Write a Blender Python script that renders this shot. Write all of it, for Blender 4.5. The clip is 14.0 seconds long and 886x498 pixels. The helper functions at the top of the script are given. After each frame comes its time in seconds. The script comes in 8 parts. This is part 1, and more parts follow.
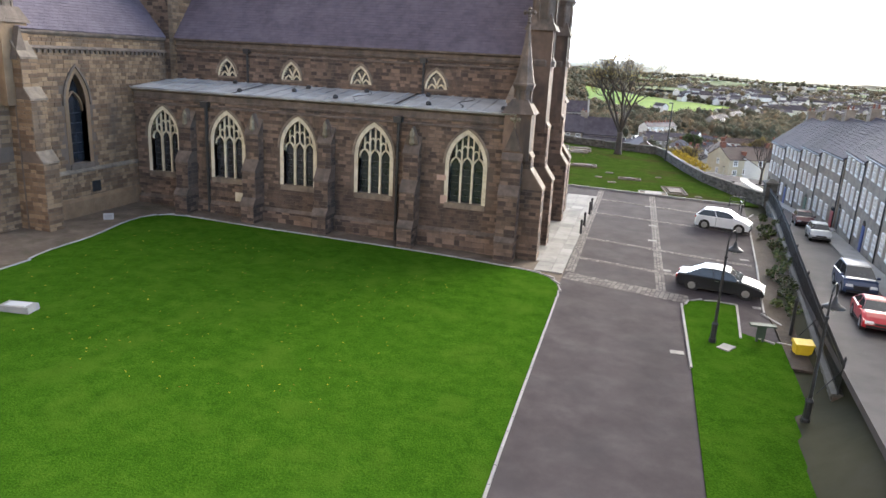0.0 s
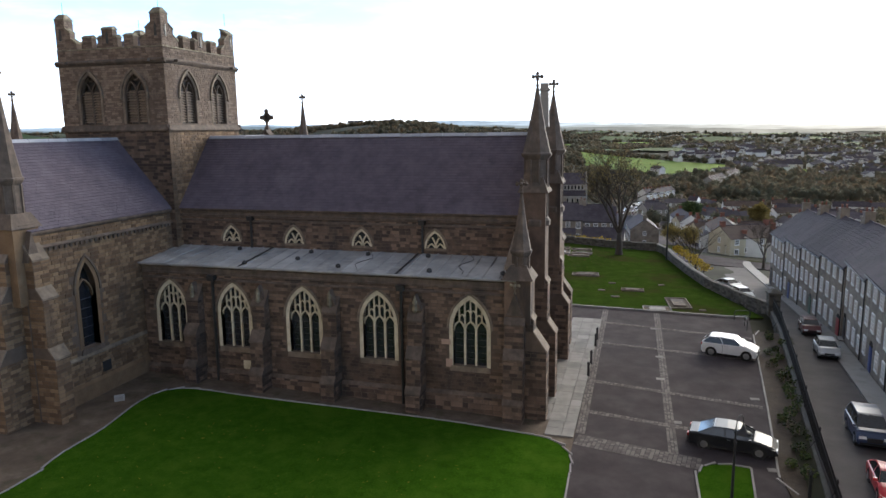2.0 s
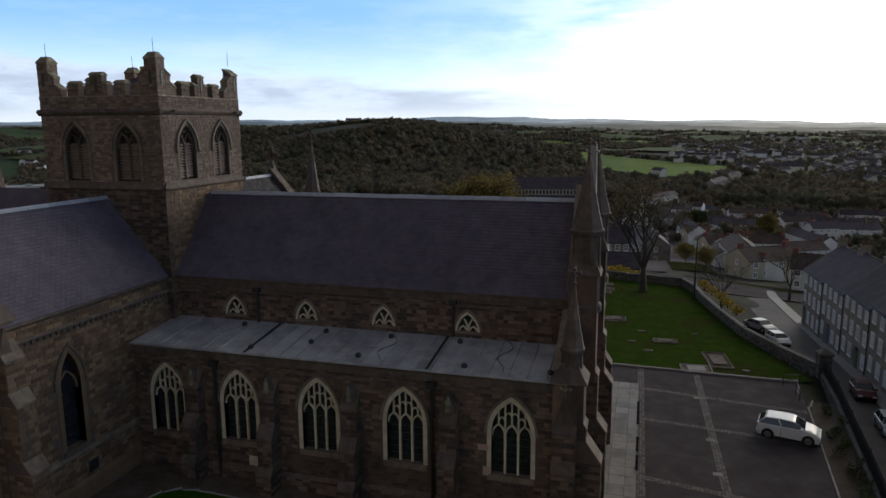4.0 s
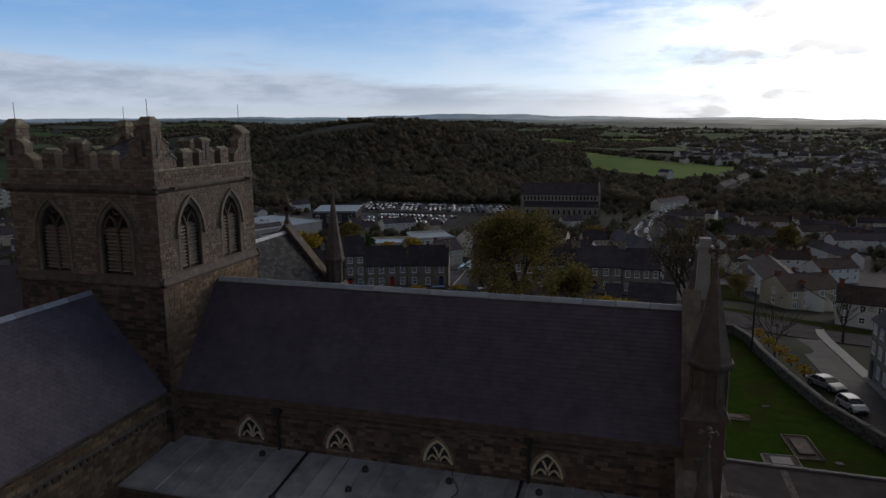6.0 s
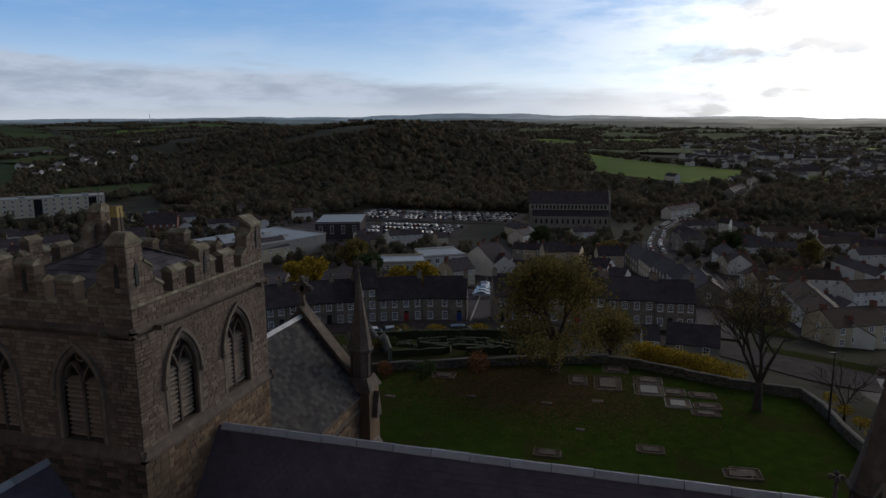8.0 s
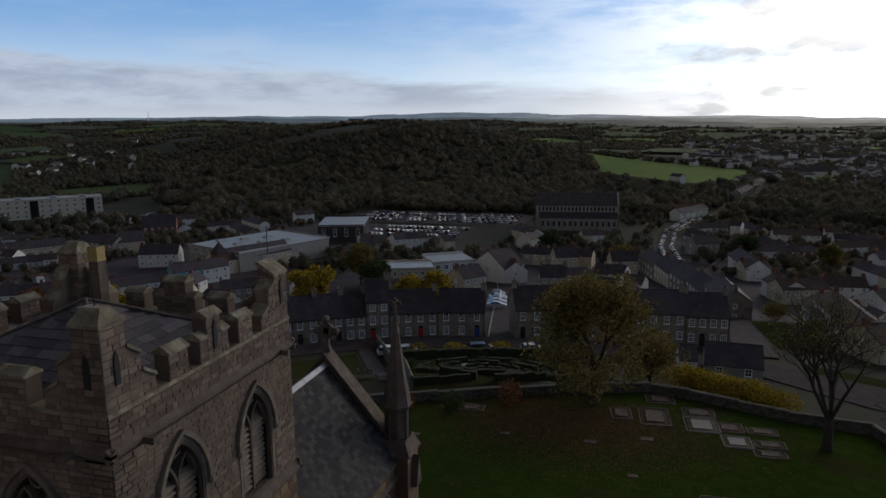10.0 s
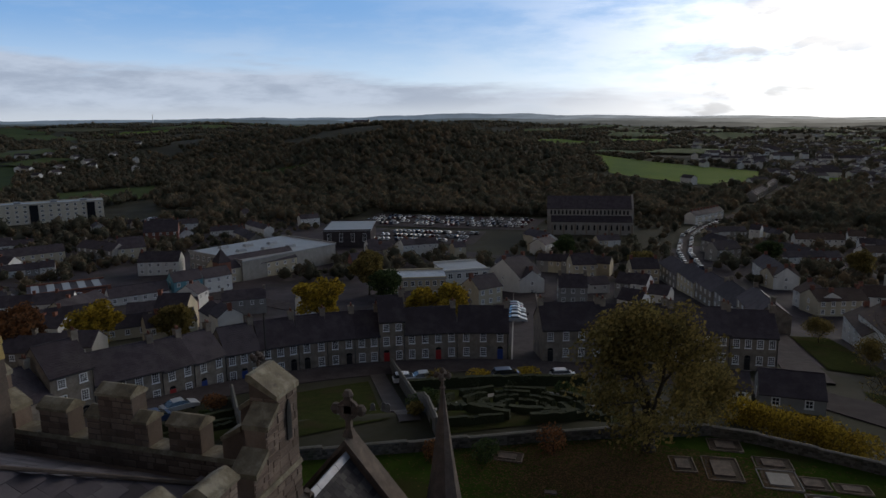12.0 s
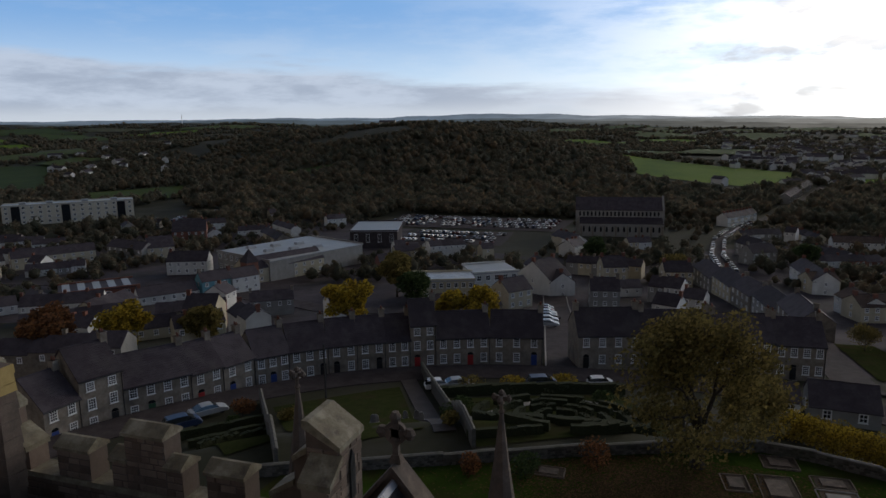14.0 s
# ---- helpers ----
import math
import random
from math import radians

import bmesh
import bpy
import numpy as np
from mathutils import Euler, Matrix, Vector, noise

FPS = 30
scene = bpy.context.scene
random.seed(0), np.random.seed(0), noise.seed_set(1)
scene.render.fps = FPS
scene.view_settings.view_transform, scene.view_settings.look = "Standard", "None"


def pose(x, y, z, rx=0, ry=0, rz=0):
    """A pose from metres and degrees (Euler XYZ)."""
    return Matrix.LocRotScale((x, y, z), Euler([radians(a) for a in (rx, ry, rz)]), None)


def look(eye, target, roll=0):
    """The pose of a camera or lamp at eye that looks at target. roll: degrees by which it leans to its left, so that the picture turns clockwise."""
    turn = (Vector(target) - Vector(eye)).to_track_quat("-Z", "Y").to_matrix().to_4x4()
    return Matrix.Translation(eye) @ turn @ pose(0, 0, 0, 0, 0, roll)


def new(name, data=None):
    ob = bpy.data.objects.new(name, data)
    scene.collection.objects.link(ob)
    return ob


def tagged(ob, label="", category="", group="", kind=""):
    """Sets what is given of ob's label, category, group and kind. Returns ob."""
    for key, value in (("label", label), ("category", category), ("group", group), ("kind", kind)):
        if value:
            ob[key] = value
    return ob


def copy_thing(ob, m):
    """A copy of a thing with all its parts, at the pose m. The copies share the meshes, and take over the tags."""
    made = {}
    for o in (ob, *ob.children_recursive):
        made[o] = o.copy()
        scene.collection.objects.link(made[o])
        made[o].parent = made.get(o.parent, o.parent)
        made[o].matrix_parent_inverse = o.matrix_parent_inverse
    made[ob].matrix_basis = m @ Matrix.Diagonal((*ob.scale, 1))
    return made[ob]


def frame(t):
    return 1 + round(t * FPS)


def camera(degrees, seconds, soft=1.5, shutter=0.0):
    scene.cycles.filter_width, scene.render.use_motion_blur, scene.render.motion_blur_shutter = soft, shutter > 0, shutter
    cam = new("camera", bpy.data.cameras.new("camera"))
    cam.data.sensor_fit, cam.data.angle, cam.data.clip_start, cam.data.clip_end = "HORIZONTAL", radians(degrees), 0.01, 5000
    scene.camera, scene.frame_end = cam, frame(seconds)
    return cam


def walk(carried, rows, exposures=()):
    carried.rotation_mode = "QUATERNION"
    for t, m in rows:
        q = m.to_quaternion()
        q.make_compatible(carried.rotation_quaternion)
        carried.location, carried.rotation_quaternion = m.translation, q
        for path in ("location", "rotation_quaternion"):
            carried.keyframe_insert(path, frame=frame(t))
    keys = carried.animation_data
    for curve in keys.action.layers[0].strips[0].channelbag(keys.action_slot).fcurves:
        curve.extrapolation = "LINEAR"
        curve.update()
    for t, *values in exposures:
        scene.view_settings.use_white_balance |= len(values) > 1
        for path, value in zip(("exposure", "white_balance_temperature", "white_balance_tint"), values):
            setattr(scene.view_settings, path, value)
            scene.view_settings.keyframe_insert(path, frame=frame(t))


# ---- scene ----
cam = camera(65.2, 14.0)
PATH = [
    (0, (1.606, 0.651, 12.511), (1.0830, 2.5073, 11.9806), 2.96),
    (0.5, (1.562, 1.221, 15.702), (1.0129, 3.1117, 15.3490), 0.77),
    (1, (1.962, 0.776, 17.004), (1.4048, 2.6671, 16.6698), -0.91),
    (1.5, (1.894, 0.767, 17.794), (1.3356, 2.6585, 17.4584), -0.85),
    (2, (1.465, 1.421, 18.850), (0.9073, 3.3114, 18.5121), -0.78),
    (2.5, (0.791, 2.533, 19.994), (0.2332, 4.4231, 19.6536), -0.70),
    (3, (-0.132, 3.926, 21.117), (-0.6867, 5.8167, 20.7732), -0.55),
    (5.5, (-7.473, 13.948, 26.839), (-8.019, 15.838, 26.481), -0.4),
    (6, (-9.089, 16.418, 28.028), (-9.637, 18.307, 27.668), -0.4),
    (6.5, (-10.714, 18.915, 29.212), (-11.262, 20.804, 28.849), -0.4),
    (7, (-12.299, 21.458, 30.314), (-12.849, 23.346, 29.949), -0.5),
    (7.5, (-14.157, 24.355, 31.358), (-14.706, 26.243, 30.992), -0.5),
    (8, (-15.687, 26.603, 32.545), (-16.235, 28.492, 32.182), -0.5),
    (10.5, (-22.628, 36.466, 33.179), (-23.173, 38.355, 32.813), -0.5),
    (11, (-23.985, 39.089, 33.166), (-24.536, 40.977, 32.801), -0.6),
    (11.5, (-25.519, 41.811, 33.241), (-26.073, 43.698, 32.877), -0.7),
    (12, (-26.879, 44.162, 33.423), (-27.436, 46.048, 33.06), -0.7),
    (12.5, (-27.795, 45.392, 33.516), (-28.361, 47.275, 33.155), -0.7),
    (13, (-28.513, 46.058, 33.405), (-29.105, 47.934, 33.044), -0.7),
    (13.5, (-28.909, 46.422, 33.255), (-29.517, 48.293, 32.895), -0.7),
    (14, (-29.043, 46.563, 33.231), (-29.667, 48.428, 32.87), -0.7),
]
walk(cam, [(t, look(eye, target, roll)) for t, eye, target, roll in PATH],
     [(0.0, 2.9, 6600, 10), (0.5, 2.8, 6600, 10), (1.0, 2.5, 6600, 10), (1.5, 2.05, 6600, 10), (3.0, 0.85, 6550, 10), (5.5, -0.42, 6550, 12), (8.0, -0.5, 6550, 12), (14.0, -0.42, 6550, 12)])


# ---- sky, sun ----
SUN = Vector((0.48, 0.86, 0.28)).normalized()
world = bpy.data.worlds.new("world")
scene.world = world
world.use_nodes = True


def sky_nodes():
    nt = world.node_tree
    L, N = nt.links.new, nt.nodes.new

    def math_(op, a, b=None, clamp=False):
        n = N("ShaderNodeMath")
        n.operation, n.use_clamp = op, clamp
        for i, v in enumerate((a, b)):
            if v is None:
                continue
            if isinstance(v, (int, float)):
                n.inputs[i].default_value = v
            else:
                L(v, n.inputs[i])
        return n.outputs[0]

    def mixc(f, a, b):
        n = N("ShaderNodeMix")
        n.data_type = "RGBA"
        for key, v in ((0, f), (6, a), (7, b)):
            if isinstance(v, (int, float)):
                n.inputs[key].default_value = v
            elif isinstance(v, tuple):
                n.inputs[key].default_value = (*v, 1)
            else:
                L(v, n.inputs[key])
        return n.outputs[2]

    def smooth(v, a, b):
        n = N("ShaderNodeMapRange")
        n.interpolation_type = "SMOOTHSTEP"
        n.inputs[1].default_value, n.inputs[2].default_value = a, b
        L(v, n.inputs[0])
        return n.outputs[0]

    sky = N("ShaderNodeTexSky")
    sky.sky_type, sky.sun_disc = "NISHITA", False
    sky.sun_elevation = math.asin(SUN.z)
    sky.sun_rotation = math.atan2(SUN.x, SUN.y)
    sky.dust_density, sky.air_density, sky.ozone_density = 0.4, 1.0, 2.5
    geo = N("ShaderNodeTexCoord").outputs["Generated"]
    sep = N("ShaderNodeSeparateXYZ")
    L(geo, sep.inputs[0])
    X, Y, Z = sep.outputs
    dot = N("ShaderNodeVectorMath")
    dot.operation = "DOT_PRODUCT"
    L(geo, dot.inputs[0])
    dot.inputs[1].default_value = SUN
    near = math_("MAXIMUM", dot.outputs["Value"], 0.0)
    glow = math_("POWER", near, 10.0)
    core = math_("POWER", near, 40.0)
    # clouds: a long grey bank low in the west, small grey puffs before the sun's glare
    def noise_(stretch, detail, rough, off):
        m = N("ShaderNodeMapping")
        m.inputs["Location"].default_value, m.inputs["Scale"].default_value = off, stretch
        L(geo, m.inputs[0])
        n = N("ShaderNodeTexNoise")
        n.inputs["Scale"].default_value, n.inputs["Detail"].default_value, n.inputs["Roughness"].default_value = 1.0, detail, rough
        L(m.outputs[0], n.inputs["Vector"])
        return n.outputs["Fac"]

    long_, wisp, puff = noise_((3.2, 3.2, 30), 8, 0.58, (1.3, 4.1, 0)), noise_((6, 6, 26), 9, 0.62, (5.2, 0.4, 2)), noise_((8.5, 8.5, 27), 7, 0.58, (2.6, 6.1, 1.4))
    edge = math_("ADD", 0.030, math_("MULTIPLY", X, -0.085))
    edge = math_("ADD", edge, math_("MULTIPLY", math_("SUBTRACT", long_, 0.5), 0.11))
    bank = smooth(math_("SUBTRACT", edge, Z), -0.012, 0.014)
    thin = math_("MULTIPLY", smooth(wisp, 0.46, 0.70), math_("SUBTRACT", 1.0, smooth(Z, 0.10, 0.22)))
    blue = mixc(smooth(Z, 0.0, 0.16), (0.60, 0.75, 0.88), (0.165, 0.355, 0.67))
    blue = mixc(smooth(Z, 0.17, 0.62), blue, (0.066, 0.064, 0.066))
    back = N("ShaderNodeBackground")
    base = N("ShaderNodeVectorMath")
    base.operation = "SCALE"
    L(sky.outputs[0], base.inputs[0])
    base.inputs["Scale"].default_value = 0.012
    clear = N("ShaderNodeVectorMath")
    clear.operation = "ADD"
    L(blue, clear.inputs[0])
    L(base.outputs[0], clear.inputs[1])
    col = mixc(math_("MULTIPLY", thin, 0.16), clear.outputs[0], (0.70, 0.76, 0.82))
    grey = mixc(smooth(wisp, 0.40, 0.64), (0.50, 0.58, 0.70), (0.335, 0.40, 0.51))
    grey = mixc(smooth(Z, 0.035, 0.004), grey, (0.55, 0.61, 0.68))
    col = mixc(math_("MULTIPLY", bank, 0.9), col, grey)
    veil = math_("MULTIPLY", glow, 1.15, True)
    col = mixc(math_("MULTIPLY", veil, smooth(wisp, 0.34, 0.58)), col, (1.5, 1.46, 1.36))
    sunny_ = math_("ADD", math_("MULTIPLY", glow, 1.0), math_("MULTIPLY", core, 2.5))
    puffs = math_("MULTIPLY", smooth(puff, 0.515, 0.64), smooth(glow, 0.04, 0.25))
    puffs = math_("MULTIPLY", puffs, math_("SUBTRACT", 1.0, smooth(Z, 0.12, 0.2)))
    sunny = N("ShaderNodeVectorMath")
    sunny.operation = "SCALE"
    sunny.inputs[0].default_value = (1.0, 0.93, 0.82)
    L(sunny_, sunny.inputs["Scale"])
    # unseen broken cloud, added away from the sun to fill the south walls
    away = math_("MULTIPLY", smooth(dot.outputs["Value"], 0.15, -0.45), math_("SUBTRACT", 1.0, smooth(Z, 0.22, 0.55)))
    col = mixc(away, col, mixc(smooth(wisp, 0.4, 0.62), (0.33, 0.272, 0.21), (0.24, 0.203, 0.165)))
    total = N("ShaderNodeVectorMath")
    total.operation = "ADD"
    L(col, total.inputs[0])
    L(sunny.outputs[0], total.inputs[1])
    out = nt.nodes["Background"]
    nt.nodes.remove(back)
    final = mixc(math_("MULTIPLY", puffs, 0.62), total.outputs[0], (0.52, 0.52, 0.53))
    L(final, out.inputs[0])
    out.inputs[1].default_value = 1.36


sky_nodes()
lamp = bpy.data.lights.new("sun", "SUN")
lamp.energy, lamp.angle, lamp.color = 0.2, radians(12), (1.0, 0.86, 0.68)
sun = new("sun", lamp)
sun.matrix_world = look(SUN * 400, (0, 0, 0))

# ---- building helpers ----


class Geo:
    """Collects faces; made into one mesh object by part() or thing()."""

    def __init__(self):
        self.v, self.f = [], []

    def add(self, verts, faces):
        n = len(self.v)
        self.v += [tuple(p) for p in verts]
        self.f += [tuple(i + n for i in f) for f in faces]
        return self

    def box(self, x0, x1, y0, y1, z0, z1, m=None):
        p = [Vector((x, y, z)) for z in (z0, z1) for y in (y0, y1) for x in (x0, x1)]
        if m is not None:
            p = [m @ q for q in p]
        return self.add(p, [(0, 2, 3, 1), (4, 5, 7, 6), (0, 1, 5, 4), (2, 6, 7, 3), (0, 4, 6, 2), (1, 3, 7, 5)])

    def taper(self, x0, x1, y0, y1, z0, z1, dx=0.0, dy=0.0, m=None):
        """A box whose top is drawn in by dx and dy on each side."""
        p = [Vector((x, y, z0)) for y in (y0, y1) for x in (x0, x1)]
        p += [Vector((x, y, z1)) for y in (y0 + dy, y1 - dy) for x in (x0 + dx, x1 - dx)]
        if m is not None:
            p = [m @ q for q in p]
        return self.add(p, [(0, 2, 3, 1), (4, 5, 7, 6), (0, 1, 5, 4), (2, 6, 7, 3), (0, 4, 6, 2), (1, 3, 7, 5)])

    def prism(self, poly, a, b, m):
        """poly in the local x, z plane, drawn out along local y from a to b."""
        n = len(poly)
        p = [m @ Vector((x, a, z)) for x, z in poly] + [m @ Vector((x, b, z)) for x, z in poly]
        return self.add(p, [tuple(range(n)), tuple(range(2 * n - 1, n - 1, -1))] + [(i, i + n, (i + 1) % n + n, (i + 1) % n) for i in range(n)])

    def lathe(self, prof, n, m=None, turn=0.0):
        """prof: radius, height pairs, turned round local z."""
        base = len(self.v)
        for r, z in prof:
            for i in range(n):
                a = 2 * math.pi * i / n + turn
                q = Vector((r * math.cos(a), r * math.sin(a), z))
                self.v.append(tuple(m @ q if m is not None else q))
        for k in range(len(prof) - 1):
            for i in range(n):
                j = (i + 1) % n
                self.f.append((base + k * n + i, base + k * n + j, base + (k + 1) * n + j, base + (k + 1) * n + i))
        self.f.append(tuple(base + i for i in reversed(range(n))))
        self.f.append(tuple(base + (len(prof) - 1) * n + i for i in range(n)))
        return self

    def tube(self, pts, r, n=6, r2=None):
        """A round bar along pts, from radius r to r2."""
        r2 = r if r2 is None else r2
        base, k = len(self.v), len(pts)
        pts = [Vector(p) for p in pts]
        for i, p in enumerate(pts):
            d = (pts[min(i + 1, k - 1)] - pts[max(i - 1, 0)]).normalized()
            s = d.cross(Vector((0, 0, 1)) if abs(d.z) < 0.95 else Vector((1, 0, 0))).normalized()
            t = d.cross(s)
            rr = r + (r2 - r) * i / max(k - 1, 1)
            for j in range(n):
                a = 2 * math.pi * j / n
                self.v.append(tuple(p + s * rr * math.cos(a) + t * rr * math.sin(a)))
        for i in range(k - 1):
            for j in range(n):
                h = (j + 1) % n
                self.f.append((base + i * n + j, base + i * n + h, base + (i + 1) * n + h, base + (i + 1) * n + j))
        self.f.append(tuple(base + j for j in reversed(range(n))))
        self.f.append(tuple(base + (k - 1) * n + j for j in range(n)))
        return self

    def ribbon(self, line, w, a, b, m):
        """A flat bar of width w along a line in the local x, z plane, from depth a to b."""
        line = [Vector((x, z)) for x, z in line]
        left, right = [], []
        for i, p in enumerate(line):
            d = (line[min(i + 1, len(line) - 1)] - line[max(i - 1, 0)]).normalized()
            s = Vector((-d.y, d.x)) * w / 2
            left.append(p + s), right.append(p - s)
        base, n = len(self.v), len(line)
        for y in (a, b):
            for row in (left, right):
                self.v += [tuple(m @ Vector((q.x, y, q.y))) for q in row]
        A, B, C, D = base, base + n, base + 2 * n, base + 3 * n
        for i in range(n - 1):
            self.f += [(A + i, A + i + 1, B + i + 1, B + i), (C + i, D + i, D + i + 1, C + i + 1), (A + i, C + i, C + i + 1, A + i + 1), (B + i, B + i + 1, D + i + 1, D + i)]
        self.f += [(A, B, D, C), (A + n - 1, C + n - 1, D + n - 1, B + n - 1)]
        return self


def mesh_of(name, g, material, smooth=False, tidy=True):
    me = bpy.data.meshes.new(name)
    me.from_pydata(g.v, [], g.f)
    if tidy and len(g.f) < 6000:
        bm = bmesh.new()
        bm.from_mesh(me)
        bmesh.ops.recalc_face_normals(bm, faces=bm.faces)
        bm.to_mesh(me)
        bm.free()
    me.materials.append(material)
    if smooth:
        me.shade_smooth()
    return me


JOINED = ("stonework", "inner_stonework", "rubble", "slating", "foliage", "crown", "branchwork")


def part(name, g, material, parent, label="", smooth=False):
    ob = new(name, mesh_of(name, g, material, smooth))
    ob.parent = parent
    return tagged(ob, label, kind="stuff" if name in JOINED else "")


def part_in_pieces(name, piece, g, nv, nf, material, parent, chosen, most=290):
    """Blocks of nv corners and nf faces each: those that chosen() takes become parts of their own, the rest one joined part."""
    rest_, made = Geo(), 0
    for k in range(len(g.v) // nv):
        v, f = g.v[k * nv:(k + 1) * nv], [tuple(i - k * nv for i in q) for q in g.f[k * nf:(k + 1) * nf]]
        mid = sum((Vector(p) for p in v), Vector()) / nv
        if made < most and chosen(mid):
            made += 1
            o = Geo().add([Vector(p) - mid for p in v], f)
            ob = new(piece, mesh_of(piece, o, material))
            ob.parent = parent
            ob.location = mid
        else:
            rest_.add(v, f)
    return part(name, rest_, material, parent)


def thing(name, label, category, group="", at=None, g=None, material=None, kind="", smooth=False):
    ob = new(name, mesh_of(name, g, material, smooth) if g else None)
    if at is not None:
        ob.matrix_basis = at
    return tagged(ob, label, category, group, kind)


def wall_frame(ox, oy, deg, oz=0.0):
    """Local x along a wall, local y out of it towards the viewer's back, z up; deg: the way that local x points."""
    return pose(ox, oy, oz, 0, 0, deg)


def arch(w, s, h, n=7, u=0.0, v=0.0):
    """A pointed arch: width w, straight to s, apex at h; from the lower left round to the lower right."""
    a, k = w / 2, h - s
    r = (a * a + k * k) / (2 * a)
    th = math.atan2(k, r - a)
    left = [(u - a + r - r * math.cos(th * i / n), v + s + r * math.sin(th * i / n)) for i in range(n + 1)]
    right = [(2 * u - x, z) for x, z in reversed(left[:-1])]
    foot = [(u - a, v)] if s > 1e-6 else []
    return foot + left + right + [(2 * u - x, z) for x, z in foot]


def inside(p, poly):
    c, n = False, len(poly)
    for i in range(n):
        (x0, y0), (x1, y1) = poly[i], poly[i - 1]
        if (y0 > p[1]) != (y1 > p[1]) and p[0] < (x1 - x0) * (p[1] - y0) / (y1 - y0) + x0:
            c = not c
    return c


def wall_with_holes(g, outer, holes, thick, m):
    """A wall of that thickness behind its face in the plane local y = 0, with openings through it."""
    from_ = [[Vector((x, 0, z)) for x, z in loop] for loop in (outer, *holes)]
    flat = [p for loop in from_ for p in loop]
    from mathutils.geometry import tessellate_polygon
    tri = tessellate_polygon(from_)
    for y in (0.0, thick):
        g.add([m @ Vector((p.x, y, p.z)) for p in flat], tri)
    for loop in from_:
        n = len(loop)
        g.add([m @ p for p in loop] + [m @ (p + Vector((0, thick, 0))) for p in loop], [(i, (i + 1) % n, (i + 1) % n + n, i + n) for i in range(n)])
    return g


def ashlar(u0, u1, v0, v1, m, holes=(), course=0.3, length=0.55, seed=1, keep=None, proud=0.03):
    """Coursed blocks, each with its own size and depth, on a wall's face."""
    rnd, g, z = random.Random(seed), Geo(), v0
    while z < v1 - 0.08:
        h = min(course * rnd.uniform(0.8, 1.2), v1 - z)
        x = u0
        while x < u1 - 0.06:
            w = min(length * rnd.uniform(0.6, 1.45), u1 - x)
            if u1 - x - w < 0.15:
                w = u1 - x
            mid = (x + w / 2, z + h / 2)
            probe = (mid, (x + 0.05, mid[1]), (x + w - 0.05, mid[1]), (mid[0], z + 0.03), (mid[0], z + h - 0.03))
            if not any(inside(p, hole) for p in probe for hole in holes) and (keep is None or keep(*mid)):
                d, j = -proud * rnd.uniform(0.35, 1.0), 0.012
                b = 0.012
                p = [(x + j, 0, z + j), (x + w - j, 0, z + j), (x + w - j, 0, z + h - j), (x + j, 0, z + h - j)]
                q = [(x + j + b, d, z + j + b), (x + w - j - b, d, z + j + b), (x + w - j - b, d, z + h - j - b), (x + j + b, d, z + h - j - b)]
                g.add([m @ Vector(c) for c in p + q], [(4, 5, 6, 7), (0, 1, 5, 4), (1, 2, 6, 5), (2, 3, 7, 6), (3, 0, 4, 7)])
            x += w
        z += h
    return g

# ---- materials ----


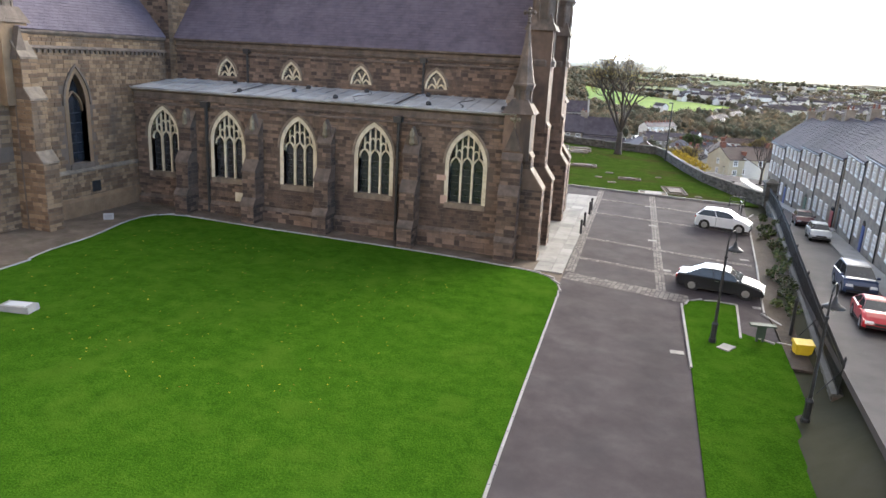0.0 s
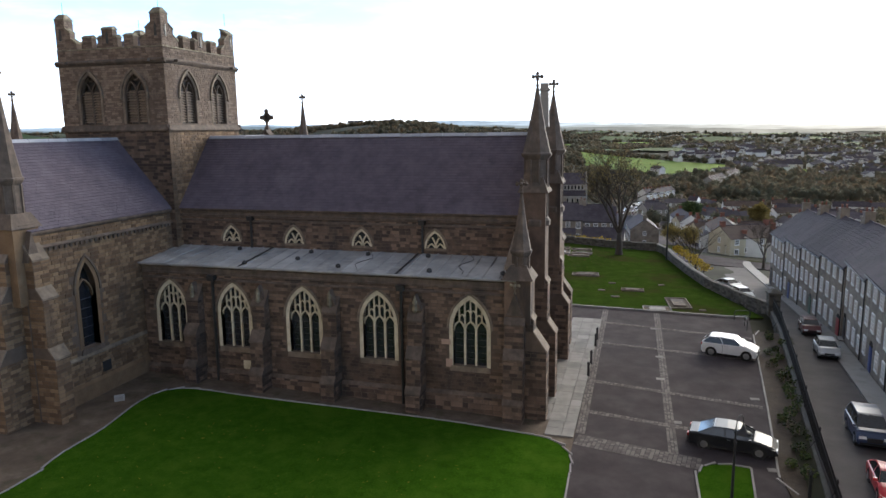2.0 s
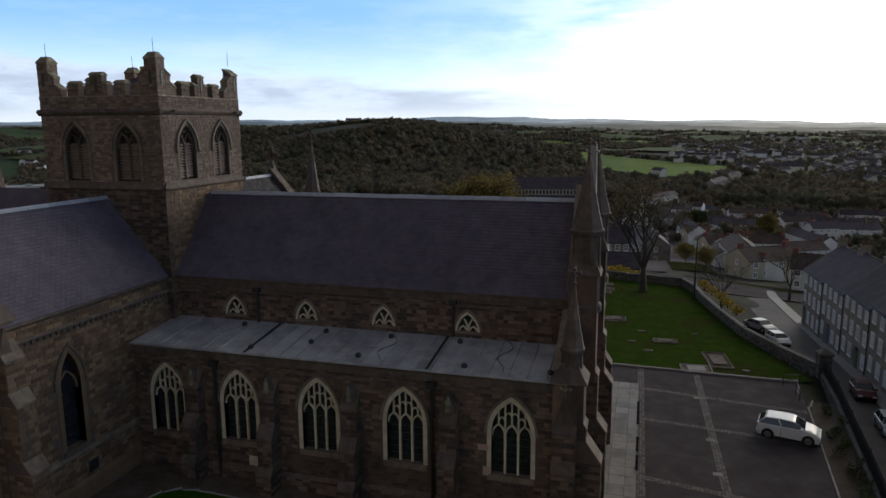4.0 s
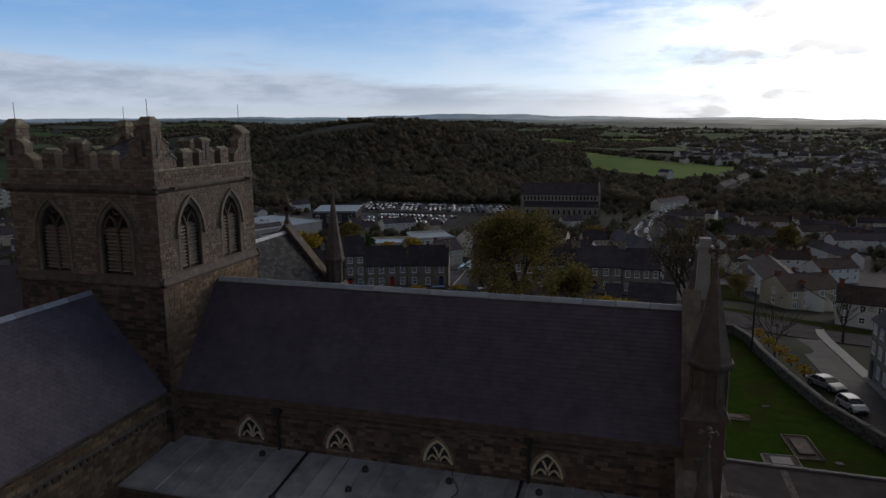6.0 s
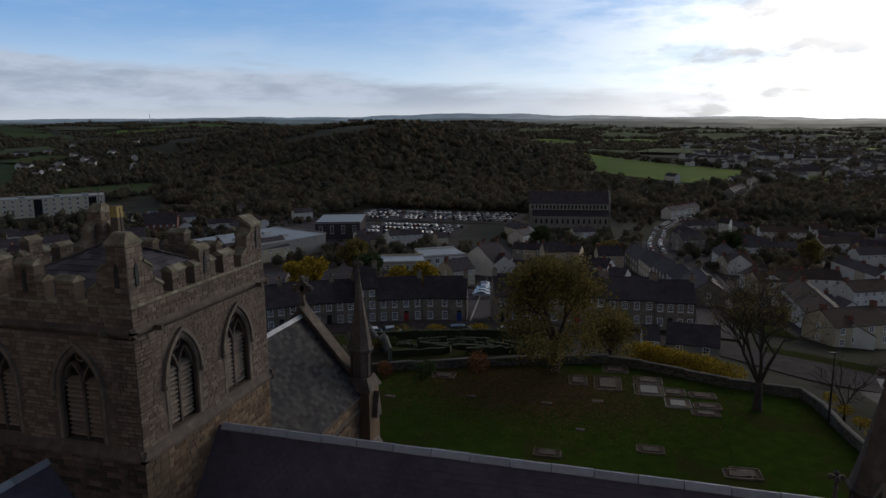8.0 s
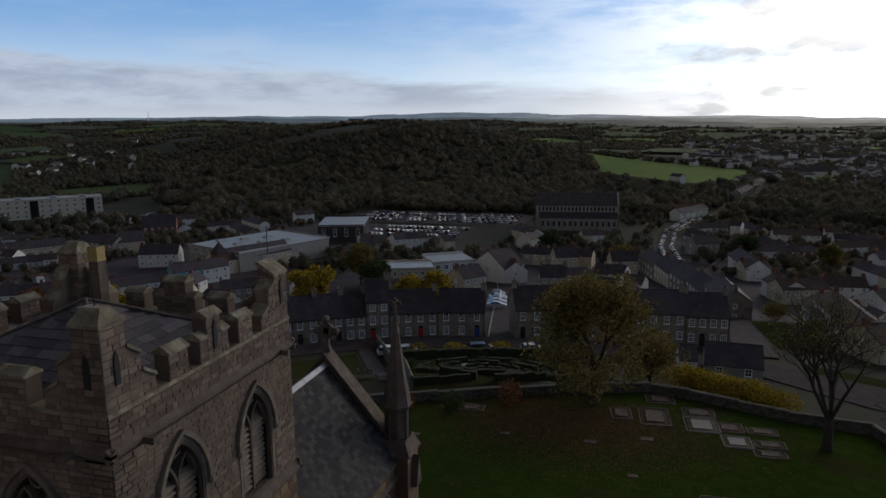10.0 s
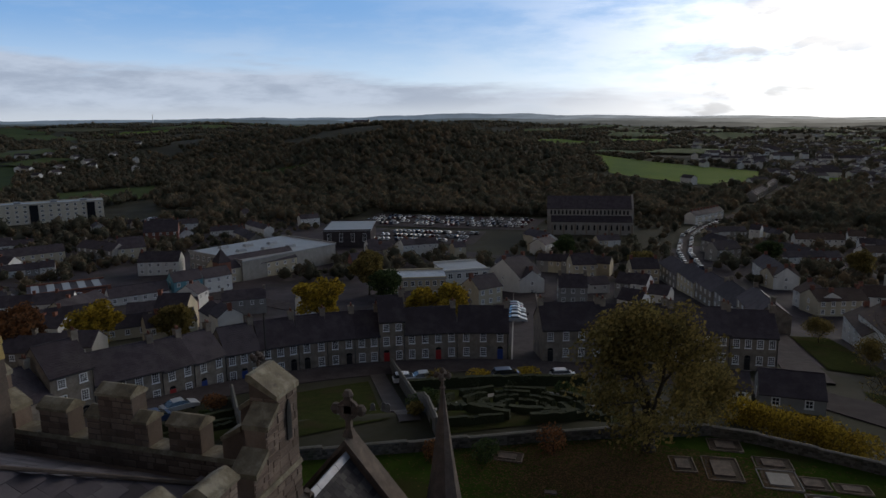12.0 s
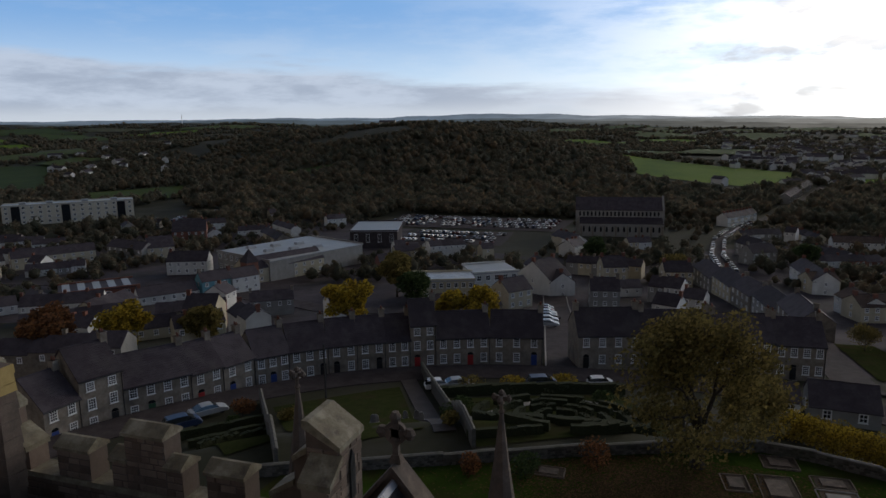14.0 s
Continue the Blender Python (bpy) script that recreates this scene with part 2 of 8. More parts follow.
def material(name, stops, rough=0.85, scale=3.0, detail=6, bump=0.3, fine=30.0, island=0.0, metal=0.0, spec=0.4, stain=0.0, stain_col=(0.05, 0.05, 0.04), stain_scale=0.35, streak=0.0, rnd=0.0, coords="pos", gloss_var=0.1, sheer=0.0, grainy=0.25):
    """A noise-mixed surface: stops are colours from dark to light; island: variation from piece to piece."""
    mat = bpy.data.materials.new(name)
    mat.use_nodes = True
    nt = mat.node_tree
    N, L = nt.nodes.new, nt.links.new
    b = nt.nodes["Principled BSDF"]
    geo = N("ShaderNodeNewGeometry")
    src = geo.outputs["Position"] if coords == "pos" else N("ShaderNodeTexCoord").outputs["Object"]

    def noise_(s, d, stretch=None):
        v = src
        if stretch:
            mp = N("ShaderNodeMapping")
            mp.inputs["Scale"].default_value = stretch
            L(src, mp.inputs[0])
            v = mp.outputs[0]
        n = N("ShaderNodeTexNoise")
        n.inputs["Scale"].default_value, n.inputs["Detail"].default_value, n.inputs["Roughness"].default_value = s, d, 0.62
        L(v, n.inputs["Vector"])
        return n.outputs["Fac"]

    def math_(op, a, c):
        n = N("ShaderNodeMath")
        n.operation = op
        for i, v in enumerate((a, c)):
            if isinstance(v, (int, float)):
                n.inputs[i].default_value = v
            else:
                L(v, n.inputs[i])
        return n.outputs[0]

    coarse, grain = noise_(scale, detail), noise_(fine, 3)
    f = math_("ADD", math_("MULTIPLY", coarse, 1.0 - grainy), math_("MULTIPLY", grain, grainy))
    if island:
        f = math_("ADD", math_("MULTIPLY", f, 1.0 - island * 0.5), math_("MULTIPLY", math_("SUBTRACT", geo.outputs["Random Per Island"], 0.5), island * 0.55))
        f = math_("ADD", f, 0.25 * island)
    if rnd:
        oi = N("ShaderNodeObjectInfo")
        f = math_("ADD", f, math_("MULTIPLY", math_("SUBTRACT", oi.outputs["Random"], 0.5), rnd))
    ramp = N("ShaderNodeValToRGB")
    el = ramp.color_ramp.elements
    while len(el) < len(stops):
        el.new(0.5)
    for i, c in enumerate(stops):
        el[i].position = 0.32 + 0.36 * i / max(len(stops) - 1, 1)
        el[i].color = (*c, 1)
    L(f, ramp.inputs[0])
    col = ramp.outputs[0]
    if stain:
        mr = N("ShaderNodeMapRange")
        mr.interpolation_type = "SMOOTHSTEP"
        mr.inputs[1].default_value, mr.inputs[2].default_value = 0.48, 0.68
        L(noise_(stain_scale, 7, (1, 1, 0.22) if streak else None), mr.inputs[0])
        mx = N("ShaderNodeMix")
        mx.data_type = "RGBA"
        L(math_("MULTIPLY", mr.outputs[0], stain), mx.inputs[0])
        L(col, mx.inputs[6])
        mx.inputs[7].default_value = (*stain_col, 1)
        col = mx.outputs[2]
    L(col, b.inputs["Base Color"])
    L(math_("ADD", rough - gloss_var / 2, math_("MULTIPLY", coarse, gloss_var)), b.inputs["Roughness"])
    b.inputs["Metallic"].default_value = metal
    b.inputs["Specular IOR Level"].default_value = spec
    if bump:
        bp = N("ShaderNodeBump")
        bp.inputs["Strength"].default_value, bp.inputs["Distance"].default_value = bump, 0.05
        L(math_("ADD", coarse, math_("MULTIPLY", grain, 0.5)), bp.inputs["Height"])
        L(bp.outputs[0], b.inputs["Normal"])
    if sheer:
        # thin leaves let light through
        tr, ms = N("ShaderNodeBsdfTranslucent"), N("ShaderNodeMixShader")
        L(col, tr.inputs[0])
        ms.inputs[0].default_value = sheer
        L(b.outputs[0], ms.inputs[1])
        L(tr.outputs[0], ms.inputs[2])
        L(ms.outputs[0], nt.nodes["Material Output"].inputs[0])
    return mat


def glassy(name, col, rough=0.08, rnd=0.0):
    return material(name, [col, tuple(c * 1.6 + 0.004 for c in col)], rough=rough, scale=1.5, bump=0.02, spec=0.7, rnd=rnd, gloss_var=0.05)


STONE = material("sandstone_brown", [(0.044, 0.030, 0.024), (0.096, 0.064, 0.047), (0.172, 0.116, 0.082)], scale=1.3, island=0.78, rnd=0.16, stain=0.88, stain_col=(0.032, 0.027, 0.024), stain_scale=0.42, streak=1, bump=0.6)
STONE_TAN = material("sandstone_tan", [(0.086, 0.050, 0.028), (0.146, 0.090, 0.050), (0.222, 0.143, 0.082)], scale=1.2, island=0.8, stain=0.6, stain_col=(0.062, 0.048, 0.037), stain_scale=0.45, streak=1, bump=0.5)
STONE_GREY = material("sandstone_grey", [(0.090, 0.062, 0.046), (0.152, 0.107, 0.080), (0.226, 0.168, 0.128)], scale=1.2, island=0.62, rnd=0.16, stain=0.5, stain_col=(0.062, 0.047, 0.038), stain_scale=0.5, streak=1, bump=0.5)
CORE = material("mortar_core", [(0.070, 0.050, 0.039), (0.118, 0.087, 0.067)], scale=2.0, bump=0.4)
DRESSED = material("dressed_stone", [(0.094, 0.072, 0.056), (0.168, 0.130, 0.098), (0.260, 0.205, 0.154)], scale=1.6, stain=0.55, stain_col=(0.050, 0.044, 0.037), stain_scale=0.8, streak=1, bump=0.4)
DARKSTONE = material("weathered_dressings", [(0.056, 0.042, 0.034), (0.102, 0.076, 0.060), (0.168, 0.126, 0.096)], scale=1.6, stain=0.6, stain_col=(0.038, 0.034, 0.029), stain_scale=0.7, streak=1, bump=0.45)
PALE = material("pale_limestone", [(0.36, 0.31, 0.22), (0.52, 0.455, 0.335), (0.64, 0.57, 0.43)], scale=2.5, stain=0.35, stain_col=(0.26, 0.22, 0.16), stain_scale=1.6, streak=1, bump=0.25)
SLATE = material("slate", [(0.064, 0.053, 0.070), (0.090, 0.075, 0.096), (0.118, 0.101, 0.126)], rough=0.72, scale=0.6, island=0.22, rnd=0.1, stain=0.4, stain_col=(0.128, 0.112, 0.134), stain_scale=0.8, streak=1, bump=0.3, spec=0.2)
SLATE_OLD = material("slate_lichen", [(0.026, 0.024, 0.027), (0.044, 0.040, 0.043), (0.070, 0.065, 0.063)], rough=0.8, scale=0.9, island=0.75, stain=0.35, stain_col=(0.066, 0.061, 0.053), stain_scale=0.5, bump=0.35, spec=0.2)
SLATE_TOP = material("slate_weathered", [(0.058, 0.050, 0.058), (0.092, 0.080, 0.092), (0.138, 0.124, 0.134)], rough=0.7, scale=0.9, island=0.7, stain=0.3, stain_col=(0.10, 0.095, 0.085), stain_scale=0.5, bump=0.35, spec=0.25)
LEAD = material("lead_sheet", [(0.200, 0.204, 0.210), (0.315, 0.320, 0.326), (0.450, 0.452, 0.455)], rough=0.42, scale=0.7, rnd=0.25, stain=0.5, stain_col=(0.50, 0.50, 0.50), stain_scale=0.9, bump=0.12, spec=0.6)
RIDGE = material("lead_ridge", [(0.25, 0.26, 0.29), (0.38, 0.39, 0.43)], rough=0.45, scale=2, rnd=0.3, bump=0.1)
GLASS = glassy("leaded_glass", (0.012, 0.014, 0.018), 0.18)
IRON = material("black_iron", [(0.012, 0.012, 0.013), (0.03, 0.03, 0.032)], rough=0.45, scale=4, bump=0.1)
LOUVRE = material("oak_louvre", [(0.150, 0.112, 0.086), (0.290, 0.220, 0.165)], rough=0.8, scale=6, rnd=0.2, bump=0.3)
LICHEN = material("coping_lichen", [(0.082, 0.067, 0.050), (0.158, 0.132, 0.087), (0.246, 0.216, 0.158)], scale=2.2, stain=0.5, stain_col=(0.42, 0.39, 0.30), stain_scale=1.8, bump=0.5)
GRASS = material("mown_grass", [(0.016, 0.044, 0.004), (0.029, 0.078, 0.006), (0.056, 0.112, 0.012)], rough=0.95, scale=1.3, fine=16.0, detail=12, stain=0.55, stain_col=(0.052, 0.104, 0.011), stain_scale=0.35, grainy=0.6, bump=1.0, spec=0.0)
YARD = material("churchyard_turf", [(0.018, 0.032, 0.007), (0.033, 0.059, 0.010), (0.055, 0.082, 0.017)], rough=0.95, scale=0.7, fine=12.0, detail=12, stain=0.7, stain_col=(0.046, 0.036, 0.018), stain_scale=0.15, grainy=0.6, bump=1.0, spec=0.0)
FIELD = material("rough_ground", [(0.020, 0.021, 0.013), (0.036, 0.036, 0.021), (0.054, 0.050, 0.032)], rough=0.95, scale=0.03, fine=0.6, detail=10, stain=0.55, stain_col=(0.052, 0.048, 0.045), stain_scale=0.06, bump=0.3, spec=0.1)
DULL_TURF = material("rough_turf", [(0.020, 0.026, 0.010), (0.036, 0.044, 0.016), (0.058, 0.060, 0.024)], rough=0.95, scale=0.7, fine=12.0, detail=12, stain=0.7, stain_col=(0.050, 0.038, 0.024), stain_scale=0.2, grainy=0.6, bump=1.0, spec=0.0)
TOWN_YARDS = material("yards_and_tarmac", [(0.027, 0.022, 0.026), (0.052, 0.043, 0.049), (0.086, 0.073, 0.080)], rough=0.9, scale=0.09, fine=0.8, detail=9, stain=0.45, stain_col=(0.028, 0.029, 0.016), stain_scale=0.05, bump=0.3, spec=0.1)
# brighter field green: the far slope's sunlight and haze are in the colour
PASTURE = material("pasture", [(0.052, 0.108, 0.008), (0.099, 0.166, 0.013), (0.139, 0.197, 0.022)], rough=0.95, scale=0.012, fine=0.3, detail=9, bump=0.2, spec=0.1)
# darker copy of the field green, for the fields out of that light
MEADOW = material("dull_meadow", [(0.026, 0.048, 0.010), (0.046, 0.072, 0.016), (0.070, 0.092, 0.024)], rough=0.95, scale=0.02, fine=0.3, detail=9, rnd=0.25, bump=0.2, spec=0.1)
STUBBLE = material("pale_stubble", [(0.050, 0.056, 0.026), (0.075, 0.078, 0.040), (0.100, 0.098, 0.055)], rough=0.95, scale=0.015, fine=0.25, detail=9, rnd=0.3, bump=0.2, spec=0.1)
TARMAC = material("tarmac", [(0.042, 0.035, 0.036), (0.062, 0.052, 0.054), (0.085, 0.073, 0.075)], rough=0.9, scale=0.5, fine=40, detail=8, stain=0.35, stain_col=(0.042, 0.040, 0.042), stain_scale=0.35, bump=0.3, spec=0.06)
STREET = material("wet_tarmac", [(0.046, 0.039, 0.038), (0.068, 0.058, 0.056), (0.092, 0.080, 0.077)], rough=0.75, scale=0.5, fine=30, detail=8, stain=0.55, stain_col=(0.10, 0.088, 0.084), stain_scale=0.22, bump=0.25, spec=0.12, gloss_var=0.2)
SETTS = material("granite_setts", [(0.080, 0.069, 0.064), (0.120, 0.102, 0.094), (0.164, 0.144, 0.132)], rough=0.85, scale=3, island=0.9, bump=0.3)
FLAG = material("flagstone", [(0.150, 0.139, 0.133), (0.218, 0.204, 0.190), (0.286, 0.269, 0.252)], rough=0.8, scale=1.0, rnd=0.25, stain=0.3, stain_col=(0.18, 0.165, 0.15), stain_scale=1.0, bump=0.15)
GRAVEL = material("gravel_path", [(0.062, 0.045, 0.032), (0.106, 0.078, 0.056), (0.158, 0.120, 0.088)], rough=0.95, scale=0.9, fine=25, detail=9, stain=0.6, stain_col=(0.040, 0.042, 0.018), stain_scale=0.7, bump=0.5)
KERB = material("kerb_stone", [(0.216, 0.204, 0.192), (0.304, 0.288, 0.272)], scale=2, rnd=0.2, bump=0.2)
WHITE = material("white_paint", [(0.72, 0.72, 0.70), (0.84, 0.84, 0.82)], rough=0.6, scale=3, bump=0.05)
EARTH = material("bare_earth", [(0.035, 0.026, 0.018), (0.075, 0.055, 0.038)], rough=1.0, scale=2.0, bump=0.8)
RUBBLE = material("rubble_wall", [(0.049, 0.046, 0.040), (0.091, 0.085, 0.075), (0.143, 0.133, 0.117)], scale=2.2, island=0.8, stain=0.45, stain_col=(0.05, 0.06, 0.03), stain_scale=0.8, bump=0.7)

# ---- the cathedral ----


def level(x):
    """The hilltop: a plane that falls gently to the east."""
    return -0.027 * (max(x, -70.0) + 3.0)


def gothic_window(parent, m, w, sill, spring, apex, lights, stone=PALE, hood=DRESSED, ring=0.26, deep=0.45, tall_sill=0.35):
    """A traceried window in a wall whose face is local y = 0; local y points into the wall."""
    s, h = spring - sill, apex - sill
    mm = m @ pose(0, 0, sill)
    win = new("window")
    win.parent = parent
    g = Geo()
    outer, inner = arch(w + 2 * ring, s, h + ring * 1.25, 8), arch(w, s, h, 8)
    n = len(outer)
    for a, b, oy, iy in ((outer, inner, -0.035, -0.035), (inner, inner, -0.035, deep), (outer, outer, -0.035, 0.05)):
        g.add([mm @ Vector((x, oy, z)) for x, z in a] + [mm @ Vector((x, iy, z)) for x, z in b], [(i, i + 1, i + 1 + n, i + n) for i in range(n - 1)])
    part("surround", g, stone, win)
    g = Geo().ribbon(arch(w + 2 * ring + 0.16, s * 0.98, h + ring * 1.25 + 0.1, 9)[1:-1], 0.15, -0.13, 0.02, mm)
    part("hood_mould", g, hood, win)
    g = Geo().prism([(-w / 2 - ring, -tall_sill), (w / 2 + ring, -tall_sill), (w / 2 + ring * 0.6, 0.02), (-w / 2 - ring * 0.6, 0.02)], -0.10, deep, mm)
    part("window_sill", g, hood, win)
    part("glass", Geo().add([mm @ Vector((x, deep * 0.8, z)) for x, z in inner], [tuple(range(n))]), GLASS, win)
    t, d0, d1 = 0.13, deep * 0.35, deep * 0.72
    step = w / lights
    for i in range(1, lights):
        part("mullion", Geo().box(-w / 2 + i * step - t / 2, -w / 2 + i * step + t / 2, d0, d1, 0, s + 0.02, mm), stone, win)
    g = Geo()
    a = w / 2
    r = (a * a + (h - s) ** 2) / (2 * a)
    for i in range(1, 2 * lights) if lights == 3 else ():
        x = -a + i * step / 2
        top_ = s + math.sqrt(max(r * r - (r - a + abs(x)) ** 2, 0))
        bot = s + (0.0 if i % 2 == 0 else step * 0.42)
        if top_ - bot > 0.15:
            g.box(x - t * 0.36, x + t * 0.36, d0 + 0.02, d1 - 0.02, bot, top_, mm)
    for i in range(2 * lights - 2) if lights == 3 else ():
        c = -a + (i + 1.5) * step / 2
        g.ribbon(arch(step / 2, 0.0, step * 0.42, 4, c, s + step * 0.85 + (0.16 if i in (1, 2) else -0.12)), t * 0.55, d0 + 0.03, d1 - 0.03, mm)
    for i in range(1, lights) if lights != 3 else ():
        x0 = -a + i * step
        for sg in (1, -1):
            line = []
            for k in range(12):
                th = 1.2 * k / 11
                x, z = x0 + sg * (r - r * math.cos(th)), s + r * math.sin(th)
                lim = a - abs(x)
                if lim < 0.02 or (abs(x) <= a and z > s + math.sqrt(max(r * r - (r - lim) ** 2, 0)) - 0.02):
                    break
                line.append((x, z))
            if len(line) > 1:
                g.ribbon(line, t * 0.85, d0 + 0.02, d1 - 0.02, mm)
    for i in range(lights):
        c = -a + (i + 0.5) * step
        g.ribbon([(x, z) for x, z in arch(step, 0.0, step * 0.85, 5, c, s - step * 0.35)], t * 0.8, d0 + 0.02, d1 - 0.02, mm)
    part("tracery", g, stone, win)
    for i in range(1, 6):
        z = s * i / 6
        part("saddle_bar", Geo().box(-w / 2, w / 2, deep * 0.74, deep * 0.78, z - 0.015, z + 0.015, mm), IRON, win)
    return win


def belfry_opening(parent, m, w, sill, spring, apex):
    s, h, ring, deep = spring - sill, apex - sill, 0.24, 0.62
    mm = m @ pose(0, 0, sill)
    win = new("belfry_opening")
    win.parent = parent
    outer, mid, inner = arch(w + 2 * ring, s, h + ring * 1.3, 8), arch(w + ring * 0.6, s, h + ring * 0.4, 8), arch(w, s, h, 8)
    n, g = len(outer), Geo()
    for a, b, oy, iy in ((outer, mid, -0.03, -0.03), (mid, mid, -0.03, 0.18), (mid, inner, 0.18, 0.18), (inner, inner, 0.18, deep), (outer, outer, -0.03, 0.05)):
        g.add([mm @ Vector((x, oy, z)) for x, z in a] + [mm @ Vector((x, iy, z)) for x, z in b], [(i, i + 1, i + 1 + n, i + n) for i in range(n - 1)])
    part("surround", g, DRESSED, win)
    part("hood_mould", Geo().ribbon(arch(w + 2 * ring + 0.1, s * 0.95, h + ring * 1.3 + 0.1, 9)[1:-1], 0.16, -0.16, 0.02, mm), DRESSED, win)
    for sg in (-1, 1):
        q = mm @ pose(sg * (w / 2 + ring + 0.06), -0.08, s * 0.95 - 0.08)
        part("hood_stop", Geo().lathe([(0.05, -0.16), (0.13, -0.06), (0.12, 0.06), (0.05, 0.1)], 7, q), DRESSED, win)
    part("mullion", Geo().box(-0.055, 0.055, 0.2, 0.4, 0, s + 0.1, mm), DARKSTONE, win)
    g = Geo()
    for sg in (-1, 1):
        g.ribbon(arch(w / 2, 0, w * 0.55, 6, sg * w / 4, s), 0.09, 0.2, 0.4, mm)
    g.ribbon([(0.24 * math.cos(k * math.pi / 5), s + w * 0.72 + 0.24 * math.sin(k * math.pi / 5)) for k in range(11)], 0.08, 0.2, 0.4, mm)
    part("tracery", g, DARKSTONE, win)
    k = 12
    for i in range(k):
        z = 0.12 + (s + 0.25) * i / k
        sl = Geo()
        for sg in (-1, 1):
            x0, x1 = (0.09, w / 2 - 0.01) if sg > 0 else (-w / 2 + 0.01, -0.09)
            sl.add([mm @ Vector(p) for p in ((x0, 0.24, z), (x1, 0.24, z), (x1, 0.54, z + 0.15), (x0, 0.54, z + 0.15), (x0, 0.24, z + 0.05), (x1, 0.24, z + 0.05), (x1, 0.54, z + 0.2), (x0, 0.54, z + 0.2))],
                   [(0, 1, 2, 3), (7, 6, 5, 4), (0, 4, 5, 1), (2, 6, 7, 3), (0, 3, 7, 4), (1, 5, 6, 2)])
        part("louvre", sl, LOUVRE, win)
    # black sheet stands in for the unlit belfry behind the louvres
    part("darkness_board", Geo().add([mm @ Vector((x, deep, z)) for x, z in inner], [tuple(range(n))]), IRON, win)


def courses(parent, u0, u1, length, rise, m, material_, wide=0.42, gauge=0.26, seed=3, clip=None, name="slating", chosen=None):
    """Overlapping slates on a slope: local x along the eaves, local y up the slope, local z out of it."""
    rnd, g, y, k = random.Random(seed), Geo(), 0.0, 0
    while y < length:
        x = u0 + (wide / 2 if k % 2 else 0.0) - wide
        while x < u1:
            a, b = max(x + 0.006, u0), min(x + wide - 0.006, u1)
            y1 = min(y + gauge * 1.25, length)
            if b - a > 0.04 and (clip is None or clip((a + b) / 2, y + gauge / 2)):
                t, d = rnd.uniform(0.026, 0.04), rnd.uniform(-0.01, 0.01)
                yb = y + d
                g.add([m @ Vector(p) for p in ((a, yb, t), (b, yb, t), (b, y1, 0.004), (a, y1, 0.004), (a, yb, -0.01), (b, yb, -0.01))], [(0, 1, 2, 3), (4, 5, 1, 0), (0, 3, 4), (1, 5, 2)])
            x += wide
        y += gauge
        k += 1
    if chosen:
        return part_in_pieces(name, "slate", g, 6, 4, material_, parent, chosen)
    return part(name, g, material_, parent)


def slope_frame(a, b, up):
    """Local x from a to b along the eaves, local y towards up."""
    a, b, up = Vector(a), Vector(b), Vector(up)
    x = (b - a).normalized()
    z = x.cross((up - a)).normalized()
    if z.z < 0:
        z = -z
    y = z.cross(x)
    m = Matrix((x, y, z)).transposed().to_4x4()
    m.translation = a
    return m


def buttress(parent, m, width, steps, stone, cap=DRESSED, seed=5):
    """steps: (height, depth) from the ground up; the sloping weatherings lie between them. Local y points into the wall."""
    b = new("buttress")
    b.parent = parent
    prof = [(0.02, -0.8)]
    z_prev = -0.8
    weather = []
    for i, (z, d) in enumerate(steps):
        prof.append((-d, z_prev if i == 0 else prof[-1][1]))
        prof.append((-d, z))
        nxt = steps[i + 1][1] if i + 1 < len(steps) else 0.0
        zz = z + (d - nxt) * 1.5
        prof.append((-nxt, zz))
        weather.append(((-d, z), (-nxt, zz)))
    prof.append((0.02, prof[-1][1]))
    turn = m @ Matrix(((0, 1, 0, 0), (1, 0, 0, 0), (0, 0, 1, 0), (0, 0, 0, 1)))
    part("core", Geo().prism(prof, -width / 2, width / 2, turn), CORE, b)
    z0 = -0.4
    g = Geo()
    for i, (z, d) in enumerate(steps):
        f = ashlar(-width / 2, width / 2, z0, z, m @ pose(0, -d, 0), course=0.26, length=0.5, seed=seed + i)
        g.add(f.v, f.f)
        for sg in (-1, 1):
            side = m @ pose(sg * width / 2, -d if sg > 0 else 0, 0, 0, 0, 90 * sg)
            f = ashlar(0, d, z0, z, side, course=0.26, length=0.5, seed=seed + 7 * i + sg)
            g.add(f.v, f.f)
        z0 = z + (d - (steps[i + 1][1] if i + 1 < len(steps) else 0.0)) * 1.5
    part("stonework", g, stone, b)
    for (y0, za), (y1, zb) in weather:
        g = Geo().prism([(y0 - 0.06, za - 0.05), (y0 - 0.06, za + 0.07), (y1, zb + 0.09), (y1, zb - 0.05)], -width / 2 - 0.05, width / 2 + 0.05, turn)
        part("weathering", g, cap, b)
    return b


def finial_cross(parent, m, s, mat_):
    g = Geo()
    g.lathe([(0.10 * s, 0), (0.17 * s, 0.1 * s), (0.09 * s, 0.22 * s), (0.085 * s, 0.46 * s), (0.17 * s, 0.52 * s), (0.09 * s, 0.6 * s), (0.10 * s, 0.92 * s), (0.17 * s, 1.0 * s), (0.10 * s, 1.1 * s), (0.0, 1.18 * s)], 7, m)
    for a in (0, 90):
        q = m @ pose(0, 0, 0.76 * s, 0, 0, a)
        g.box(-0.34 * s, 0.34 * s, -0.09 * s, 0.09 * s, -0.09 * s, 0.1 * s, q)
        for sg in (-1, 1):
            g.lathe([(0.06 * s, -0.17 * s), (0.15 * s, 0.0), (0.06 * s, 0.17 * s)], 7, q @ pose(sg * 0.34 * s, 0, 0))
    return part("finial", g, mat_, parent)


